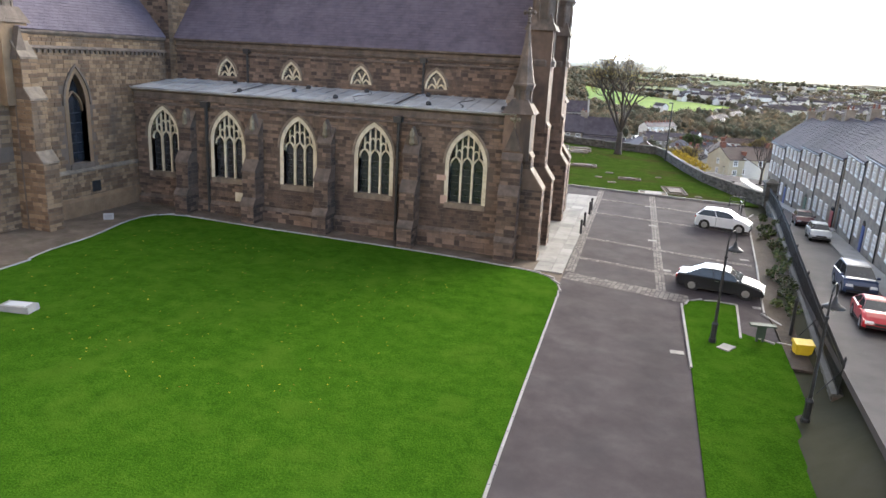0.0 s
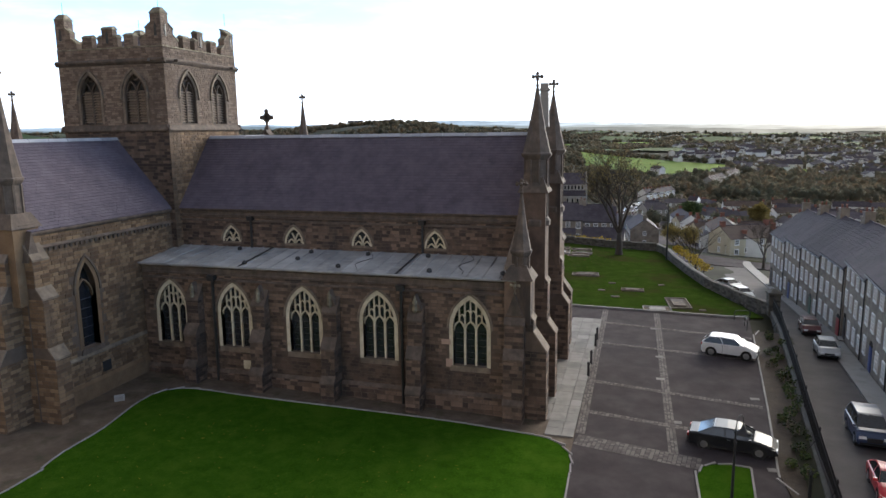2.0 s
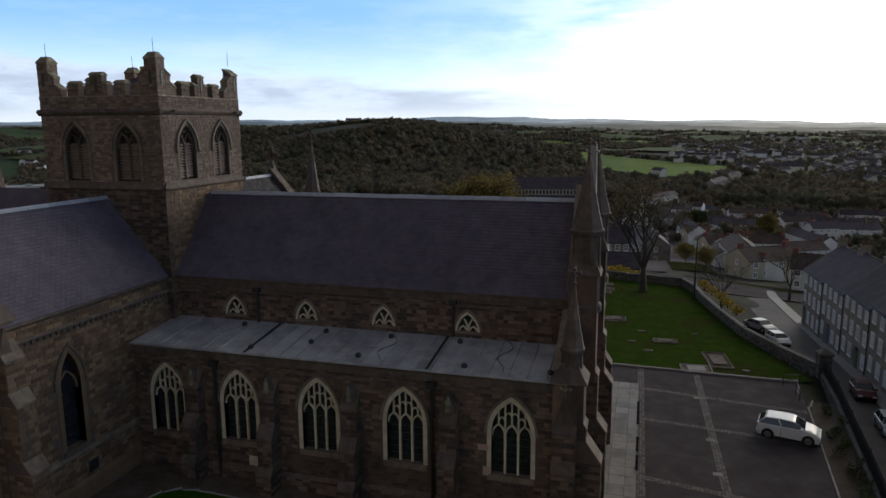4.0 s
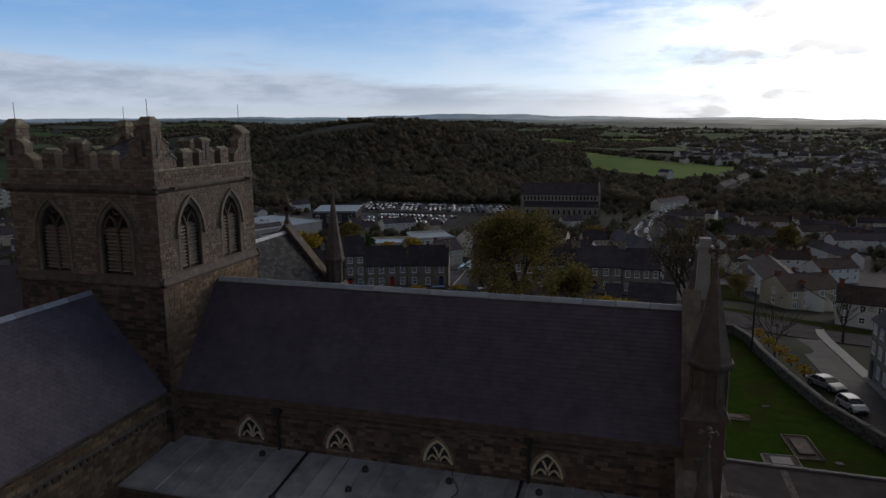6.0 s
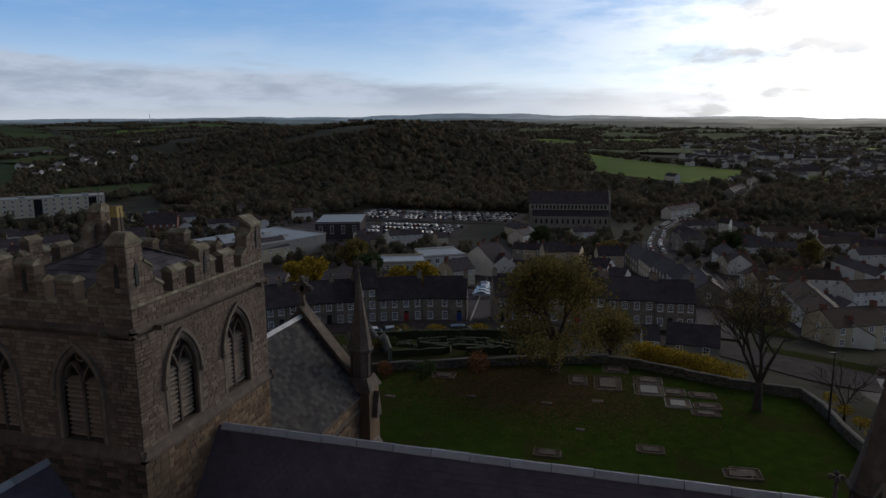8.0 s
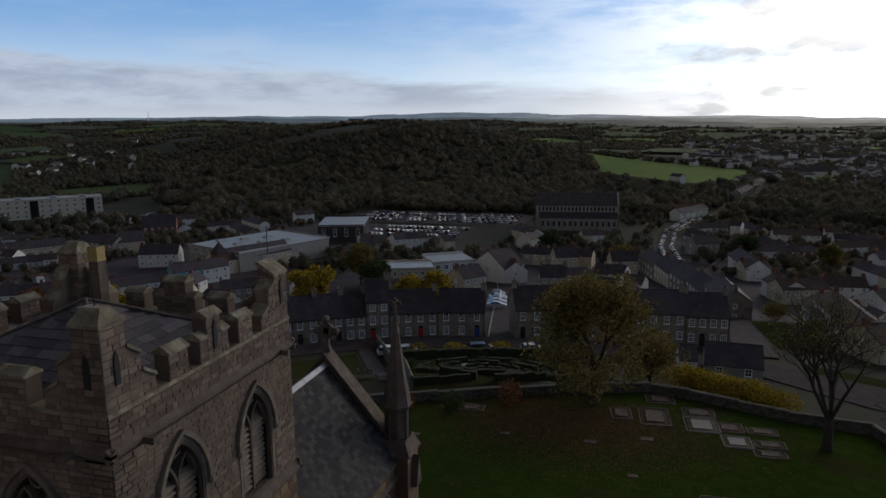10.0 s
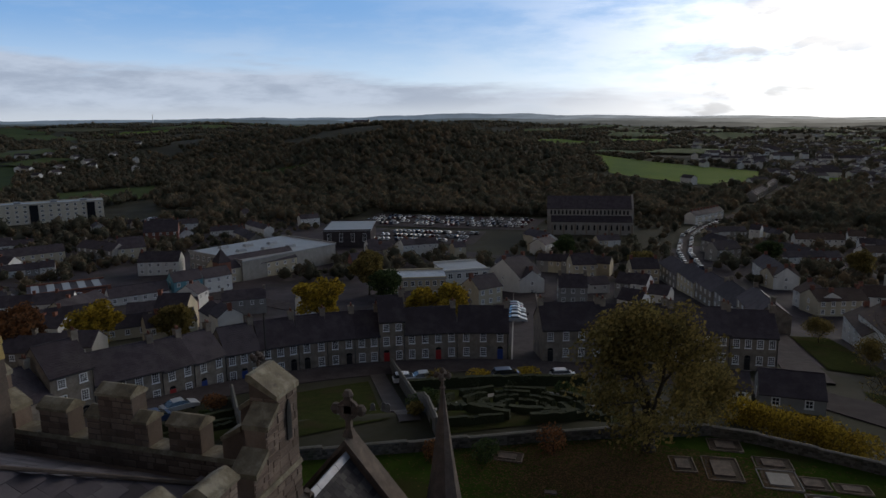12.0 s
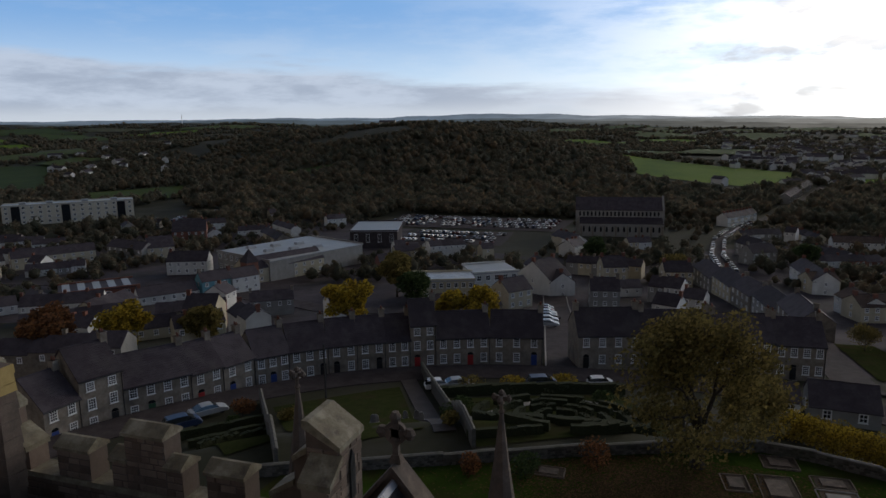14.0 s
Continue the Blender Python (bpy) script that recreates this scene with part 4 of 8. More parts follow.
# east front: aisle end walls, buttresses, spirelets
for y0, y1, own in ((AY0, NY0, aisle), (NY1, AY1, n_aisle)):
    turn = Matrix(((0, 1, 0, 0), (1, 0, 0, 0), (0, 0, 1, 0), (0, 0, 0, 1)))
    hi = (10.0, 12.2) if own is aisle else (12.2, 10.0)
    ew = part("end_wall", Geo().prism([(y0, -1), (y1, -1), (y1, hi[1]), (y0, hi[0])], NX1 - 0.7, NX1 + 0.05, turn), CORE, own)
    part("stonework", ashlar(0, y1 - y0, 0.0, 10.0, wall_frame(NX1 + 0.05, y0, 90), [], 0.3, 0.6, int(y0)), STONE, ew)
    part("coping", Geo().prism([(y0, hi[0]), (y1, hi[1]), (y1, hi[1] + 0.22), (y0, hi[0] + 0.22)], NX1 - 0.8, NX1 + 0.15, turn), DRESSED, own)
    gothic_window(own, wall_frame(NX1 + 0.05, (y0 + y1) / 2, 90), 1.6, 3.4, 6.0, 7.6, 2)
for y, own, dep, top in ((AY0 + 0.55, aisle, 1.9, 9.0), (NY0 + 0.1, nave, 1.95, 14.8), (NY1 - 0.1, nave, 1.95, 14.8), (AY1 - 0.55, n_aisle, 1.7, 9.0)):
    tall = top > 12
    st = [(4.6, dep), (8.2, dep * 0.7), (11.6, dep * 0.42)] if tall else [(4.6, dep), (6.6, dep * 0.55)]
    buttress(own, wall_frame(NX1 + 0.05, y, 90, level(NX1)), 1.15, st, STONE, DRESSED, int(y * 3))
    spirelet(own, NX1 + (0.5 if tall else 0.2), y, 12.3 if tall else 9.2, 17.2 if tall else 11.2, 22.45 if tall else 15.6, 0.82 if tall else 0.55)
    part("turret_base", Geo().taper(-0.85, 0.85, -0.85, 0.85, 8.0 if tall else 6.5, 14.6 if tall else 9.4, 0.0, 0.0, pose(NX1 + (0.4 if tall else 0.1), y, 0)), STONE, own)
    part("turret_weathering", Geo().taper(-1.05, 1.05, -1.05, 1.05, 14.6 if tall else 9.4, 15.9 if tall else 10.3, 0.55, 0.55, pose(NX1 + (0.4 if tall else 0.1), y, 0)), DARKSTONE, own)
b = buttress(aisle, wall_frame(-6.35, AY0, 0, level(-6)), 1.25, [(1.2, 1.15), (4.2, 0.95), (6.4, 0.55)], STONE, DARKSTONE, 91)
part("gablet", Geo().prism([(-0.55, 7.1), (0.55, 7.1), (0, 8.6)], -0.45, 0.3, wall_frame(-6.35, AY0, 0)), DARKSTONE, b)
finial_cross(b, pose(-6.35, AY0 - 0.25, 8.45), 0.8, LICHEN)


def transept(name, label, x0, x1, ya, yb, base_y, tan_wall, near):
    """A gabled arm of the cathedral with its ridge along y; near: whether its east wall is seen."""
    t = thing(name, label, "church transept")
    lo, hi = min(ya, yb), max(ya, yb)
    rx = (x0 + x1) / 2
    m = wall_frame(x1, lo, 90)
    hole = [arch(1.5, 4.0, 5.95, 8, 38.9 - lo, 4.4)] if near else []
    wall = part("east_wall", wall_with_holes(Geo(), [(0, -1), (hi - lo, -1), (hi - lo, EAVE + 0.1), (0, EAVE + 0.1)], hole, 0.9, m), CORE, t)
    skip = [arch(2.2, 4.0, 6.4, 8, 38.9 - lo, 4.1)] if near else []
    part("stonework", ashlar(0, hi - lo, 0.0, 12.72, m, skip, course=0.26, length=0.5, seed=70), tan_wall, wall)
    part("west_wall", Geo().box(x0, x0 + 0.9, lo, hi, -1, EAVE), STONE, t)
    turn = m @ Matrix(((0, 1, 0, 0), (1, 0, 0, 0), (0, 0, 1, 0), (0, 0, 0, 1)))
    part("plinth", Geo().prism([(0.02, -0.6), (-0.2, -0.6), (-0.2, 1.9), (-0.05, 2.1), (0.02, 2.1)], 0, hi - lo, turn), tan_wall, t)
    part("string_course", Geo().prism([(0.02, 3.75), (-0.16, 3.8), (-0.16, 3.9), (0.02, 4.1)], 0, hi - lo, turn), DRESSED, t)
    part("cornice", Geo().prism([(0.02, 12.66), (-0.12, 12.72), (-0.2, 12.84), (-0.2, 12.94), (-0.06, 13.02), (0.02, 13.02)], 0, hi - lo, turn), DARKSTONE, t)
    n = int((hi - lo) / 0.42)
    for i in range(n):
        u = (i + 0.5) * (hi - lo) / n
        part("corbel", Geo().taper(u - 0.08, u + 0.08, -0.15, 0.0, 11.62, 11.84, 0.0, -0.0, m), DARKSTONE, t)
    part("corbel_string", Geo().prism([(0.02, 11.8), (-0.2, 11.86), (-0.2, 11.94), (-0.06, 12.06), (0.02, 12.06)], 0, hi - lo, turn), DARKSTONE, t)
    if near:
        w = gothic_window(t, m @ pose(38.9 - lo, 0, 0), 1.5, 4.4, 8.4, 10.35, 1, STONE_TAN, DARKSTONE, ring=0.32, deep=0.6)
        part("wall_vent", Geo().box(39.6 - lo, 40.4 - lo, -0.05, 0.02, 2.3, 3.05, m), IRON, t)
    for sx, xe in ((1, x1 + 0.2), (-1, x0 - 0.2)):
        a, b = ((xe, lo, EAVE + 0.05), (xe, hi, EAVE + 0.05))
        if sx < 0:
            a, b = b, a
        up = (rx, a[1], RIDGE_Z)
        mm = slope_frame(a, b, up)
        ln = (Vector(up) - Vector(a)).length
        rf = part("roof", Geo().box(0, hi - lo, 0, ln, -0.12, 0, mm), SLATE if near else SLATE_OLD, t)
        courses(rf, 0, hi - lo, ln, 0, mm, SLATE if near else SLATE_OLD, 0.40, 0.255 if near else 0.3, 9 + sx)
    k = int((hi - lo) / 1.6)
    for i in range(k):
        part("ridge_roll", Geo().prism([(-0.22, -0.15), (-0.04, 0.08), (0.04, 0.08), (0.22, -0.15)], 0.02, (hi - lo) / k - 0.02, pose(rx, lo + i * (hi - lo) / k, RIDGE_Z + 0.05)), RIDGE, t)
    # gable end with coping, cross and corner spirelets
    ye = yb
    sg = 1 if yb > ya else -1
    gab = part("gable_wall", Geo().prism([(x0 - 0.05, -1), (x1 + 0.05, -1), (x1 + 0.05, EAVE + 0.35), (rx, RIDGE_Z + 0.5), (x0 - 0.05, EAVE + 0.35)], ye - 0.5, ye + 0.35, Matrix.Identity(4)), CORE, t)
    face = wall_frame(x0, ye - 0.5, 0) if sg < 0 else wall_frame(x1, ye + 0.35, 180)
    part("stonework", ashlar(0, x1 - x0, 0, RIDGE_Z, face, [], 0.26, 0.5, 77, lambda u, v: v < EAVE + 0.3 + (1 - abs(u - (x1 - x0) / 2) / ((x1 - x0) / 2)) * 5.6), tan_wall, gab)
    for s2 in (-1, 1):
        p, q = (rx + s2 * ((x1 - x0) / 2 + 0.2), EAVE + 0.3), (rx, RIDGE_Z + 0.5)
        part("gable_coping", Geo().prism([p, q, (q[0], q[1] + 0.26), (p[0], p[1] + 0.26)], ye - 0.65, ye + 0.5, Matrix.Identity(4)), DARKSTONE, t)
    cr = new("gable_cross")
    cr.parent = t
    mc = pose(rx, ye - 0.05, RIDGE_Z + 0.7)
    part("cross_stem", Geo().taper(-0.28, 0.28, -0.22, 0.22, 0, 0.35, 0.1, 0.08, mc).taper(-0.13, 0.13, -0.12, 0.12, 0.35, 2.0, 0.02, 0.02, mc), DARKSTONE, cr)
    arm = Geo().box(-0.58, 0.58, -0.13, 0.13, 1.14, 1.5, mc).box(-0.17, 0.17, -0.13, 0.13, 0.8, 2.0, mc)
    for dx, dz in ((-0.62, 1.31), (0.62, 1.31), (0, 2.0)):
        arm.lathe([(0.14, -0.24), (0.27, 0.0), (0.14, 0.24)], 7, mc @ pose(dx, 0, dz))
    arm.ribbon([(0.42 * math.cos(i * math.pi / 8), 1.31 + 0.42 * math.sin(i * math.pi / 8)) for i in range(17)], 0.16, -0.1, 0.1, mc)
    part("cross_head", arm, DARKSTONE, cr)
    for xs in ((x0 + 0.1, x1 - 0.1) if sg > 0 else (x0 + 0.8, x1 - 0.85)):
        spirelet(t, xs, ye - 0.1, 12.6, 16.3, 22.75, 0.72, DARKSTONE)
        part("turret_base", Geo().box(-0.95, 0.95, -0.95, 0.95, 8.5, 13.3, pose(xs, ye - 0.1, 0)), tan_wall, t)
        part("turret_weathering", Geo().taper(-1.12, 1.12, -1.12, 1.12, 13.3, 14.2, 0.4, 0.4, pose(xs, ye - 0.1, 0)), DARKSTONE, t)
        part("buttress_gablet", Geo().prism([(-0.5, 11.2), (0.5, 11.2), (0, 13.1)], -1.35, 0.0, pose(xs, ye - 0.1, 0, 0, 0, 90 if xs > rx else -90)), DARKSTONE, t)
        side = 90 if xs > rx else -90
        buttress(t, wall_frame(x1 if xs > rx else x0, ye - sg * 0.15, side, level(xs)), 1.15, [(4.2, 1.6), (8.0, 1.15), (10.4, 0.7)], tan_wall, DRESSED, int(xs * 2 + ye))
        buttress(t, wall_frame(xs - 0.2, ye - 0.5 if sg < 0 else ye + 0.35, 0 if sg < 0 else 180, level(xs)), 1.15, [(4.2, 2.0), (8.0, 1.4), (10.4, 0.8)], tan_wall, DRESSED, int(xs * 3 + ye))
    return t


s_transept = transept("cathedral_south_transept", "tan sandstone transept with a tall lancet window and slate roof", -44.0, -35.0, TY0 + 1.6, 34.6, 0, STONE_TAN, True)
n_transept = transept("cathedral_north_transept", "sandstone transept with a stone cross on its slate gable", -44.2, -34.95, TY1 - 0.2, 71.6, 0, STONE_TAN, False)
choir = thing("cathedral_choir", "slate-roofed sandstone choir behind the crossing tower", "church choir")
part("wall", Geo().box(-62, TX0, 49.0, 57.4, -1, EAVE), STONE, choir)
part("roof", Geo().prism([(48.7, EAVE), (57.7, EAVE), (53.2, RIDGE_Z)], -62, TX0, Matrix(((0, 1, 0, 0), (1, 0, 0, 0), (0, 0, 1, 0), (0, 0, 0, 1)))), SLATE, choir)
spirelet(choir, -58.1, 55.8, 12.6, 16.8, 23.0, 0.75)

# ---- ground ----
HX, HY = -30.0, 60.0


def curve(d, pts):
    for (a, za), (b, zb) in zip(pts, pts[1:]):
        if d <= b:
            f = max(0.0, min(1.0, (d - a) / (b - a)))
            f = f * f * (3 - 2 * f) if b - a > 60 else f
            return za + (zb - za) * f
    return pts[-1][1]


FALL = [(57.5, 0.0), (65, -3.2), (86, -5.95), (97, -6.95), (146, -13.5), (183, -19.5), (257, -24.0), (350, -28.0), (450, -30.0), (700, -31.5), (1200, -33.0), (1900, -26.0), (2600, -10.0), (3400, 2.0), (4300, 6.0), (6000, 0.0)]


def street_z(y):
    return -1.55 - 0.072 * (min(max(y, -40.0), 135.0) - 69.0)


def east_edge(y):
    """The line of the retaining wall between churchyard and street."""
    return 13.6 + 0.085 * (y - 69) if y < 77.8 else curve(y, [(77.8, 14.4), (88.8, 8.9), (104, 5.5), (113, 4.2), (135, -6.0)])


def hump(x, y, cx, cy, rx, ry, h):
    e = ((x - cx) / rx) ** 2 + ((y - cy) / ry) ** 2
    return h * math.exp(-e) if e < 12 else 0.0


def ground_z(x, y):
    """The height of the ground: a hilltop, the town round its foot, woods and far hills."""
    d = math.hypot(x - HX, (y - HY) if y > HY else (y - HY) * 0.5)
    z = curve(d, FALL)
    if d < 97:
        top = level(x)
        z += top * max(0.0, min(1.0, (97 - d) / 35.0))
        # the street beside the churchyard
    if x > 2.0 and y < 135:
        f = max(0.0, min(1.0, (x - east_edge(y) + 0.3) / 0.6)) * max(0.0, min(1.0, (135 - y) / 14.0))
        z += (street_z(y) - 0.12 * max(0.0, x - 30) - z) * f if x < 75 else 0.0
    z += hump(x, y, -330, 960, 190, 260, 46) + hump(x, y, -560, 1150, 260, 260, 36) + hump(x, y, -900, 1100, 380, 330, 26) + hump(x, y, 60, 1250, 260, 330, 14)
    if d > 1500:
        w = min(1.0, (d - 1500) / 1200.0)
        z += w * (9 * math.sin(x * 0.0031 + 1.0) * math.cos(y * 0.0023) + 6 * math.sin(x * 0.0083 + y * 0.004) + 4 * math.sin(x * 0.021 - y * 0.011))
        z -= 0.011 * w * (x + 1100)
        z += hump(x, y, -1010, 3600, 420, 500, 22) + hump(x, y, -2700, 3400, 700, 700, 20) - hump(x, y, 900, 3600, 900, 900, 14)
    return z


def spaced(lo, a, b, hi, step, grow):
    mid = [a + i * step for i in range(int((b - a) / step) + 1)]
    up, s = [mid[-1]], step
    while up[-1] < hi:
        s *= grow
        up.append(up[-1] + s)
    down, s = [a], step
    while down[-1] > lo:
        s *= grow
        down.append(down[-1] - s)
    return list(reversed(down[1:])) + mid + up[1:]


def build_ground():
    xs, ys = spaced(-3600, -122, 42, 3600, 2.0, 1.075), spaced(-900, 10, 250, 4700, 2.0, 1.07)
    g = Geo()
    # the hilltop round the buildings is kept just below its paving
    g.v = [(x, y, ground_z(x, y) - 0.06) for y in ys for x in xs]
    n = len(xs)
    g.f = [(j * n + i, j * n + i + 1, (j + 1) * n + i + 1, (j + 1) * n + i) for j in range(len(ys) - 1) for i in range(n - 1)]
    return thing("ground", "dark rolling autumn ground with scrub and rough grass", "ground", g=g, material=FIELD, kind="structure", smooth=True)


land = build_ground()
# yards and lanes of the town underfoot
land.data.materials.append(TOWN_YARDS)
for f in land.data.polygons:
    c = f.center
    if -330 < c.x < 75 and 168 + 0.12 * abs(c.x + 40) < c.y < 400 + 60 * math.sin(c.x * 0.02):
        f.material_index = 1


def slab(name, label, poly, top, material_, thick=0.12, category="ground", kind="structure"):
    """A level sheet following the hilltop, its edges dropping into the ground."""
    n = len(poly)
    v = [(x, y, level(x) + top) for x, y in poly] + [(x, y, level(x) + top - thick) for x, y in poly]
    g = Geo().add(v, [tuple(range(n))] + [(i, (i + 1) % n, (i + 1) % n + n, i + n) for i in range(n)])
    return thing(name, label, category, g=g, material=material_, kind=kind)


def along(line, step):
    """Points every step metres along a line."""
    out, left = [], 0.0
    for (x0, y0), (x1, y1) in zip(line, line[1:]):
        L = math.hypot(x1 - x0, y1 - y0)
        s = left
        while s < L:
            out.append((x0 + (x1 - x0) * s / L, y0 + (y1 - y0) * s / L, math.degrees(math.atan2(y1 - y0, x1 - x0))))
            s += step
        left = s - L
    return out


def kerb_line(name, line, wide=0.14, high=0.1, piece=0.9):
    k = thing(name, "pale stone kerb along the edge of the grass", "kerb", kind="structure")
    me = mesh_of("kerb_stone", Geo().taper(0.006, piece - 0.006, -wide / 2, wide / 2, -0.1, high, 0.01, 0.015), KERB)
    for x, y, a in along(line, piece):
        o = new("kerb_stone", me)
        o.parent = k
        o.matrix_basis = pose(x, y, level(x), 0, 0, a)


def smooth_line(pts, n=4):
    out = []
    for i in range(len(pts) - 1):
        p0, p1, p2, p3 = pts[max(i - 1, 0)], pts[i], pts[i + 1], pts[min(i + 2, len(pts) - 1)]
        for k in range(n):
            t = k / n
            out.append(tuple(0.5 * ((2 * b) + (c - a) * t + (2 * a - 5 * b + 4 * c - d) * t * t + (3 * b - a - 3 * c + d) * t ** 3) for a, b, c, d in zip(p0, p1, p2, p3)))
    return out + [pts[-1]]


# lawn, paths and forecourt
LAWN_EDGE = smooth_line([(-33.5, 4.0), (-31.0, 20.0), (-29.8, 27.0), (-30.4, 31.0), (-30.6, 34.5), (-31.4, 38.7), (-31.0, 41.0), (-29.0, 41.9), (-24.0, 41.9), (-12.0, 42.2), (-6.1, 41.95), (-3.9, 41.65), (-2.7, 40.6), (-2.2, 39.2), (-2.05, 36.0), (-1.95, 30.0), (-1.7, 18.0), (-1.2, 4.0)])
slab("lawn", "smooth bright green mown lawn before the church", LAWN_EDGE + [(-1.0, -40.0), (-34.0, -40.0)], 0.03, GRASS, category="lawn")
kerb_line("kerb", [p for p in LAWN_EDGE if p[1] > 16], 0.12, 0.085, 1.1)
slab("pavement_path", "worn brown gravel path at the foot of the wall", [(-60, -40), (-1, -40), (-1, 43.0), (-4.6, 45.2), (-4.6, 66.5), (-36, 66.5), (-60, 50)], -0.01, GRAVEL, category="path")
slab("forecourt", "dark brownish tarmac forecourt with sett strips", [(-2.3, -40), (4.75, -40), (4.75, 36), (9.2, 36), (9.3, 41), (10.0, 51), (11.4, 68.5), (11.9, 75.2), (-6.5, 75.2), (-6.5, 63), (-2.4, 63), (-2.3, 42)], 0.012, TARMAC, category="forecourt")
# flagstones along the east front
flags = thing("pavement_flags", "pale grey flagstone paving along the church front", "paving", kind="structure")
rnd = random.Random(4)
yy = 42.2
while yy < 70.0:
    h = rnd.uniform(1.0, 1.5)
    for x0, x1 in ((-5.4, -4.15), (-4.15, -3.1), (-3.1, -2.35)):
        if yy < 43.6 and x0 < -5:
            continue
        o = part("flagstone", Geo().taper(x0 + 0.008, x1 - 0.008, yy + 0.008, yy + h - 0.008, -0.08, 0.045 + rnd.uniform(0, 0.006), 0.006, 0.006, pose(0, 0, level(-3.8))), FLAG, flags)
    yy += h


def sett_strip(name, x0, y0, x1, y1, wide):
    """A band of small granite setts."""
    L = math.hypot(x1 - x0, y1 - y0)
    m = pose(x0, y0, 0, 0, 0, math.degrees(math.atan2(y1 - y0, x1 - x0)))
    g, r = Geo(), random.Random(int(x0 * 7 + y0))
    rows = max(2, round(wide / 0.2))
    for j in range(rows):
        n = int(L / 0.26)
        for i in range(n):
            a, b = L * i / n, L * (i + 1) / n
            p = m @ Vector(((a + b) / 2, (j + 0.5) * wide / rows - wide / 2, 0))
            g.taper(a + 0.012, b - 0.012, j * wide / rows - wide / 2 + 0.012, (j + 1) * wide / rows - wide / 2 - 0.012, 0.0, 0.03 + r.uniform(0, 0.008), 0.012, 0.012, pose(0, 0, level(p.x)) @ m)
    return thing(name, "band of weathered granite setts across the tarmac", "setts", g=g, material=SETTS, kind="structure")


for i, a in enumerate(((-2.2, 42.1, 5.0, 41.0, 1.5), (-2.2, 46.7, 9.2, 45.2, 0.55), (-2.2, 52.6, 9.7, 51.0, 0.55), (-2.2, 62.4, 10.7, 61.6, 0.55), (-2.2, 69.2, 11.2, 68.0, 0.55), (-2.0, 43.0, -2.2, 74.5, 0.6), (3.55, 41.9, 2.9, 74.5, 0.6))):
    sett_strip("setts_%d" % (i + 1), *a)
for x, y in ((3.9, 46.6), (3.0, 54.6), (3.0, 60.0), (2.6, 68.4), (9.4, 52.5), (8.9, 46.0), (4.2, 32.6), (8.9, 41.5), (10.3, 63.0)):
    thing("marker_slab", "small pale paving slab set in the tarmac", "slab", "slabs in the forecourt", at=pose(x, y, level(x) + 0.02, 0, 0, 4), g=Geo().taper(-0.32, 0.32, -0.22, 0.22, 0, 0.02, 0.01, 0.01), material=FLAG)
# grass island with kerb
ISLE = [(4.75, -40), (4.75, 31), (4.65, 39.2), (5.0, 40.6), (5.5, 41.1), (6.5, 41.4), (7.7, 41.3), (7.55, 39), (7.4, 36.8), (8.2, 36.3), (9.3, 36.1), (9.0, 20), (8.5, -40)]
slab("grass_island", "kerbed strip of grass beside the drive", ISLE, 0.06, GRASS, category="grass")
kerb_line("kerb_island", ISLE[1:11])
slab("planting_bed", "dark planted bed with low shrubs behind the railing", [(9.3, 38.8), (9.1, 41), (10.0, 51), (11.45, 68.6), (11.7, 70.5), (14.2, 70.5), (12.7, 55), (11.2, 40), (10.6, 33), (9.2, 33)], 0.08, EARTH, category="flower bed")
kerb_line("kerb_bed", [(9.7, 38.9), (9.05, 40.2), (9.1, 41.2), (10.0, 51), (11.45, 68.6), (12.0, 70.3)])
slab("churchyard_grass", "green churchyard grass with flat graves", [(-6.4, 74.5), (11.6, 75.3), (13.4, 76.2), (8.6, 89), (5.2, 104), (3.8, 112.5), (-4.6, 113.6), (-9.6, 115.2), (-14.8, 116.9), (-19.4, 117.5), (-27.4, 114.6), (-35.8, 110.8), (-43.2, 107.1), (-48.6, 104.2), (-62, 97.5), (-64, 75), (-45, 73)], 0.03, YARD, category="grass")
kerb_line("kerb_churchyard", [(-6.3, 74.6), (11.7, 75.3)], 0.3, 0.16, 1.4)
# street beyond the railing
g = Geo()
ys = [-40 + 5 * i for i in range(37)]
for x_off0, x_off1, dz, mat_, name, label in ((0.35, 4.9, 0.0, STREET, "road", "damp grey tarmac street falling past the churchyard"), (4.9, 6.5, 0.11, FLAG, "pavement", "grey flagged pavement before the terrace")):
    g = Geo()
    for y in ys:
        e = 13.3 + 0.085 * (min(y, 78) - 69)
        g.v += [(e + x_off0, y, street_z(y) + dz), (e + x_off1, y, street_z(y) + dz), (e + x_off0, y, street_z(y) + dz - 0.3)]
    for i in range(len(ys) - 1):
        g.f += [(3 * i, 3 * i + 1, 3 * i + 4, 3 * i + 3), (3 * i, 3 * i + 3, 3 * i + 5, 3 * i + 2)]
    thing(name, label, "road" if name == "road" else "pavement", g=g, material=mat_, kind="structure")

# ---- things on the hilltop ----


def at_level(x, y, turn=0.0, up=0.0):
    return pose(x, y, level(x) + up, 0, 0, turn)


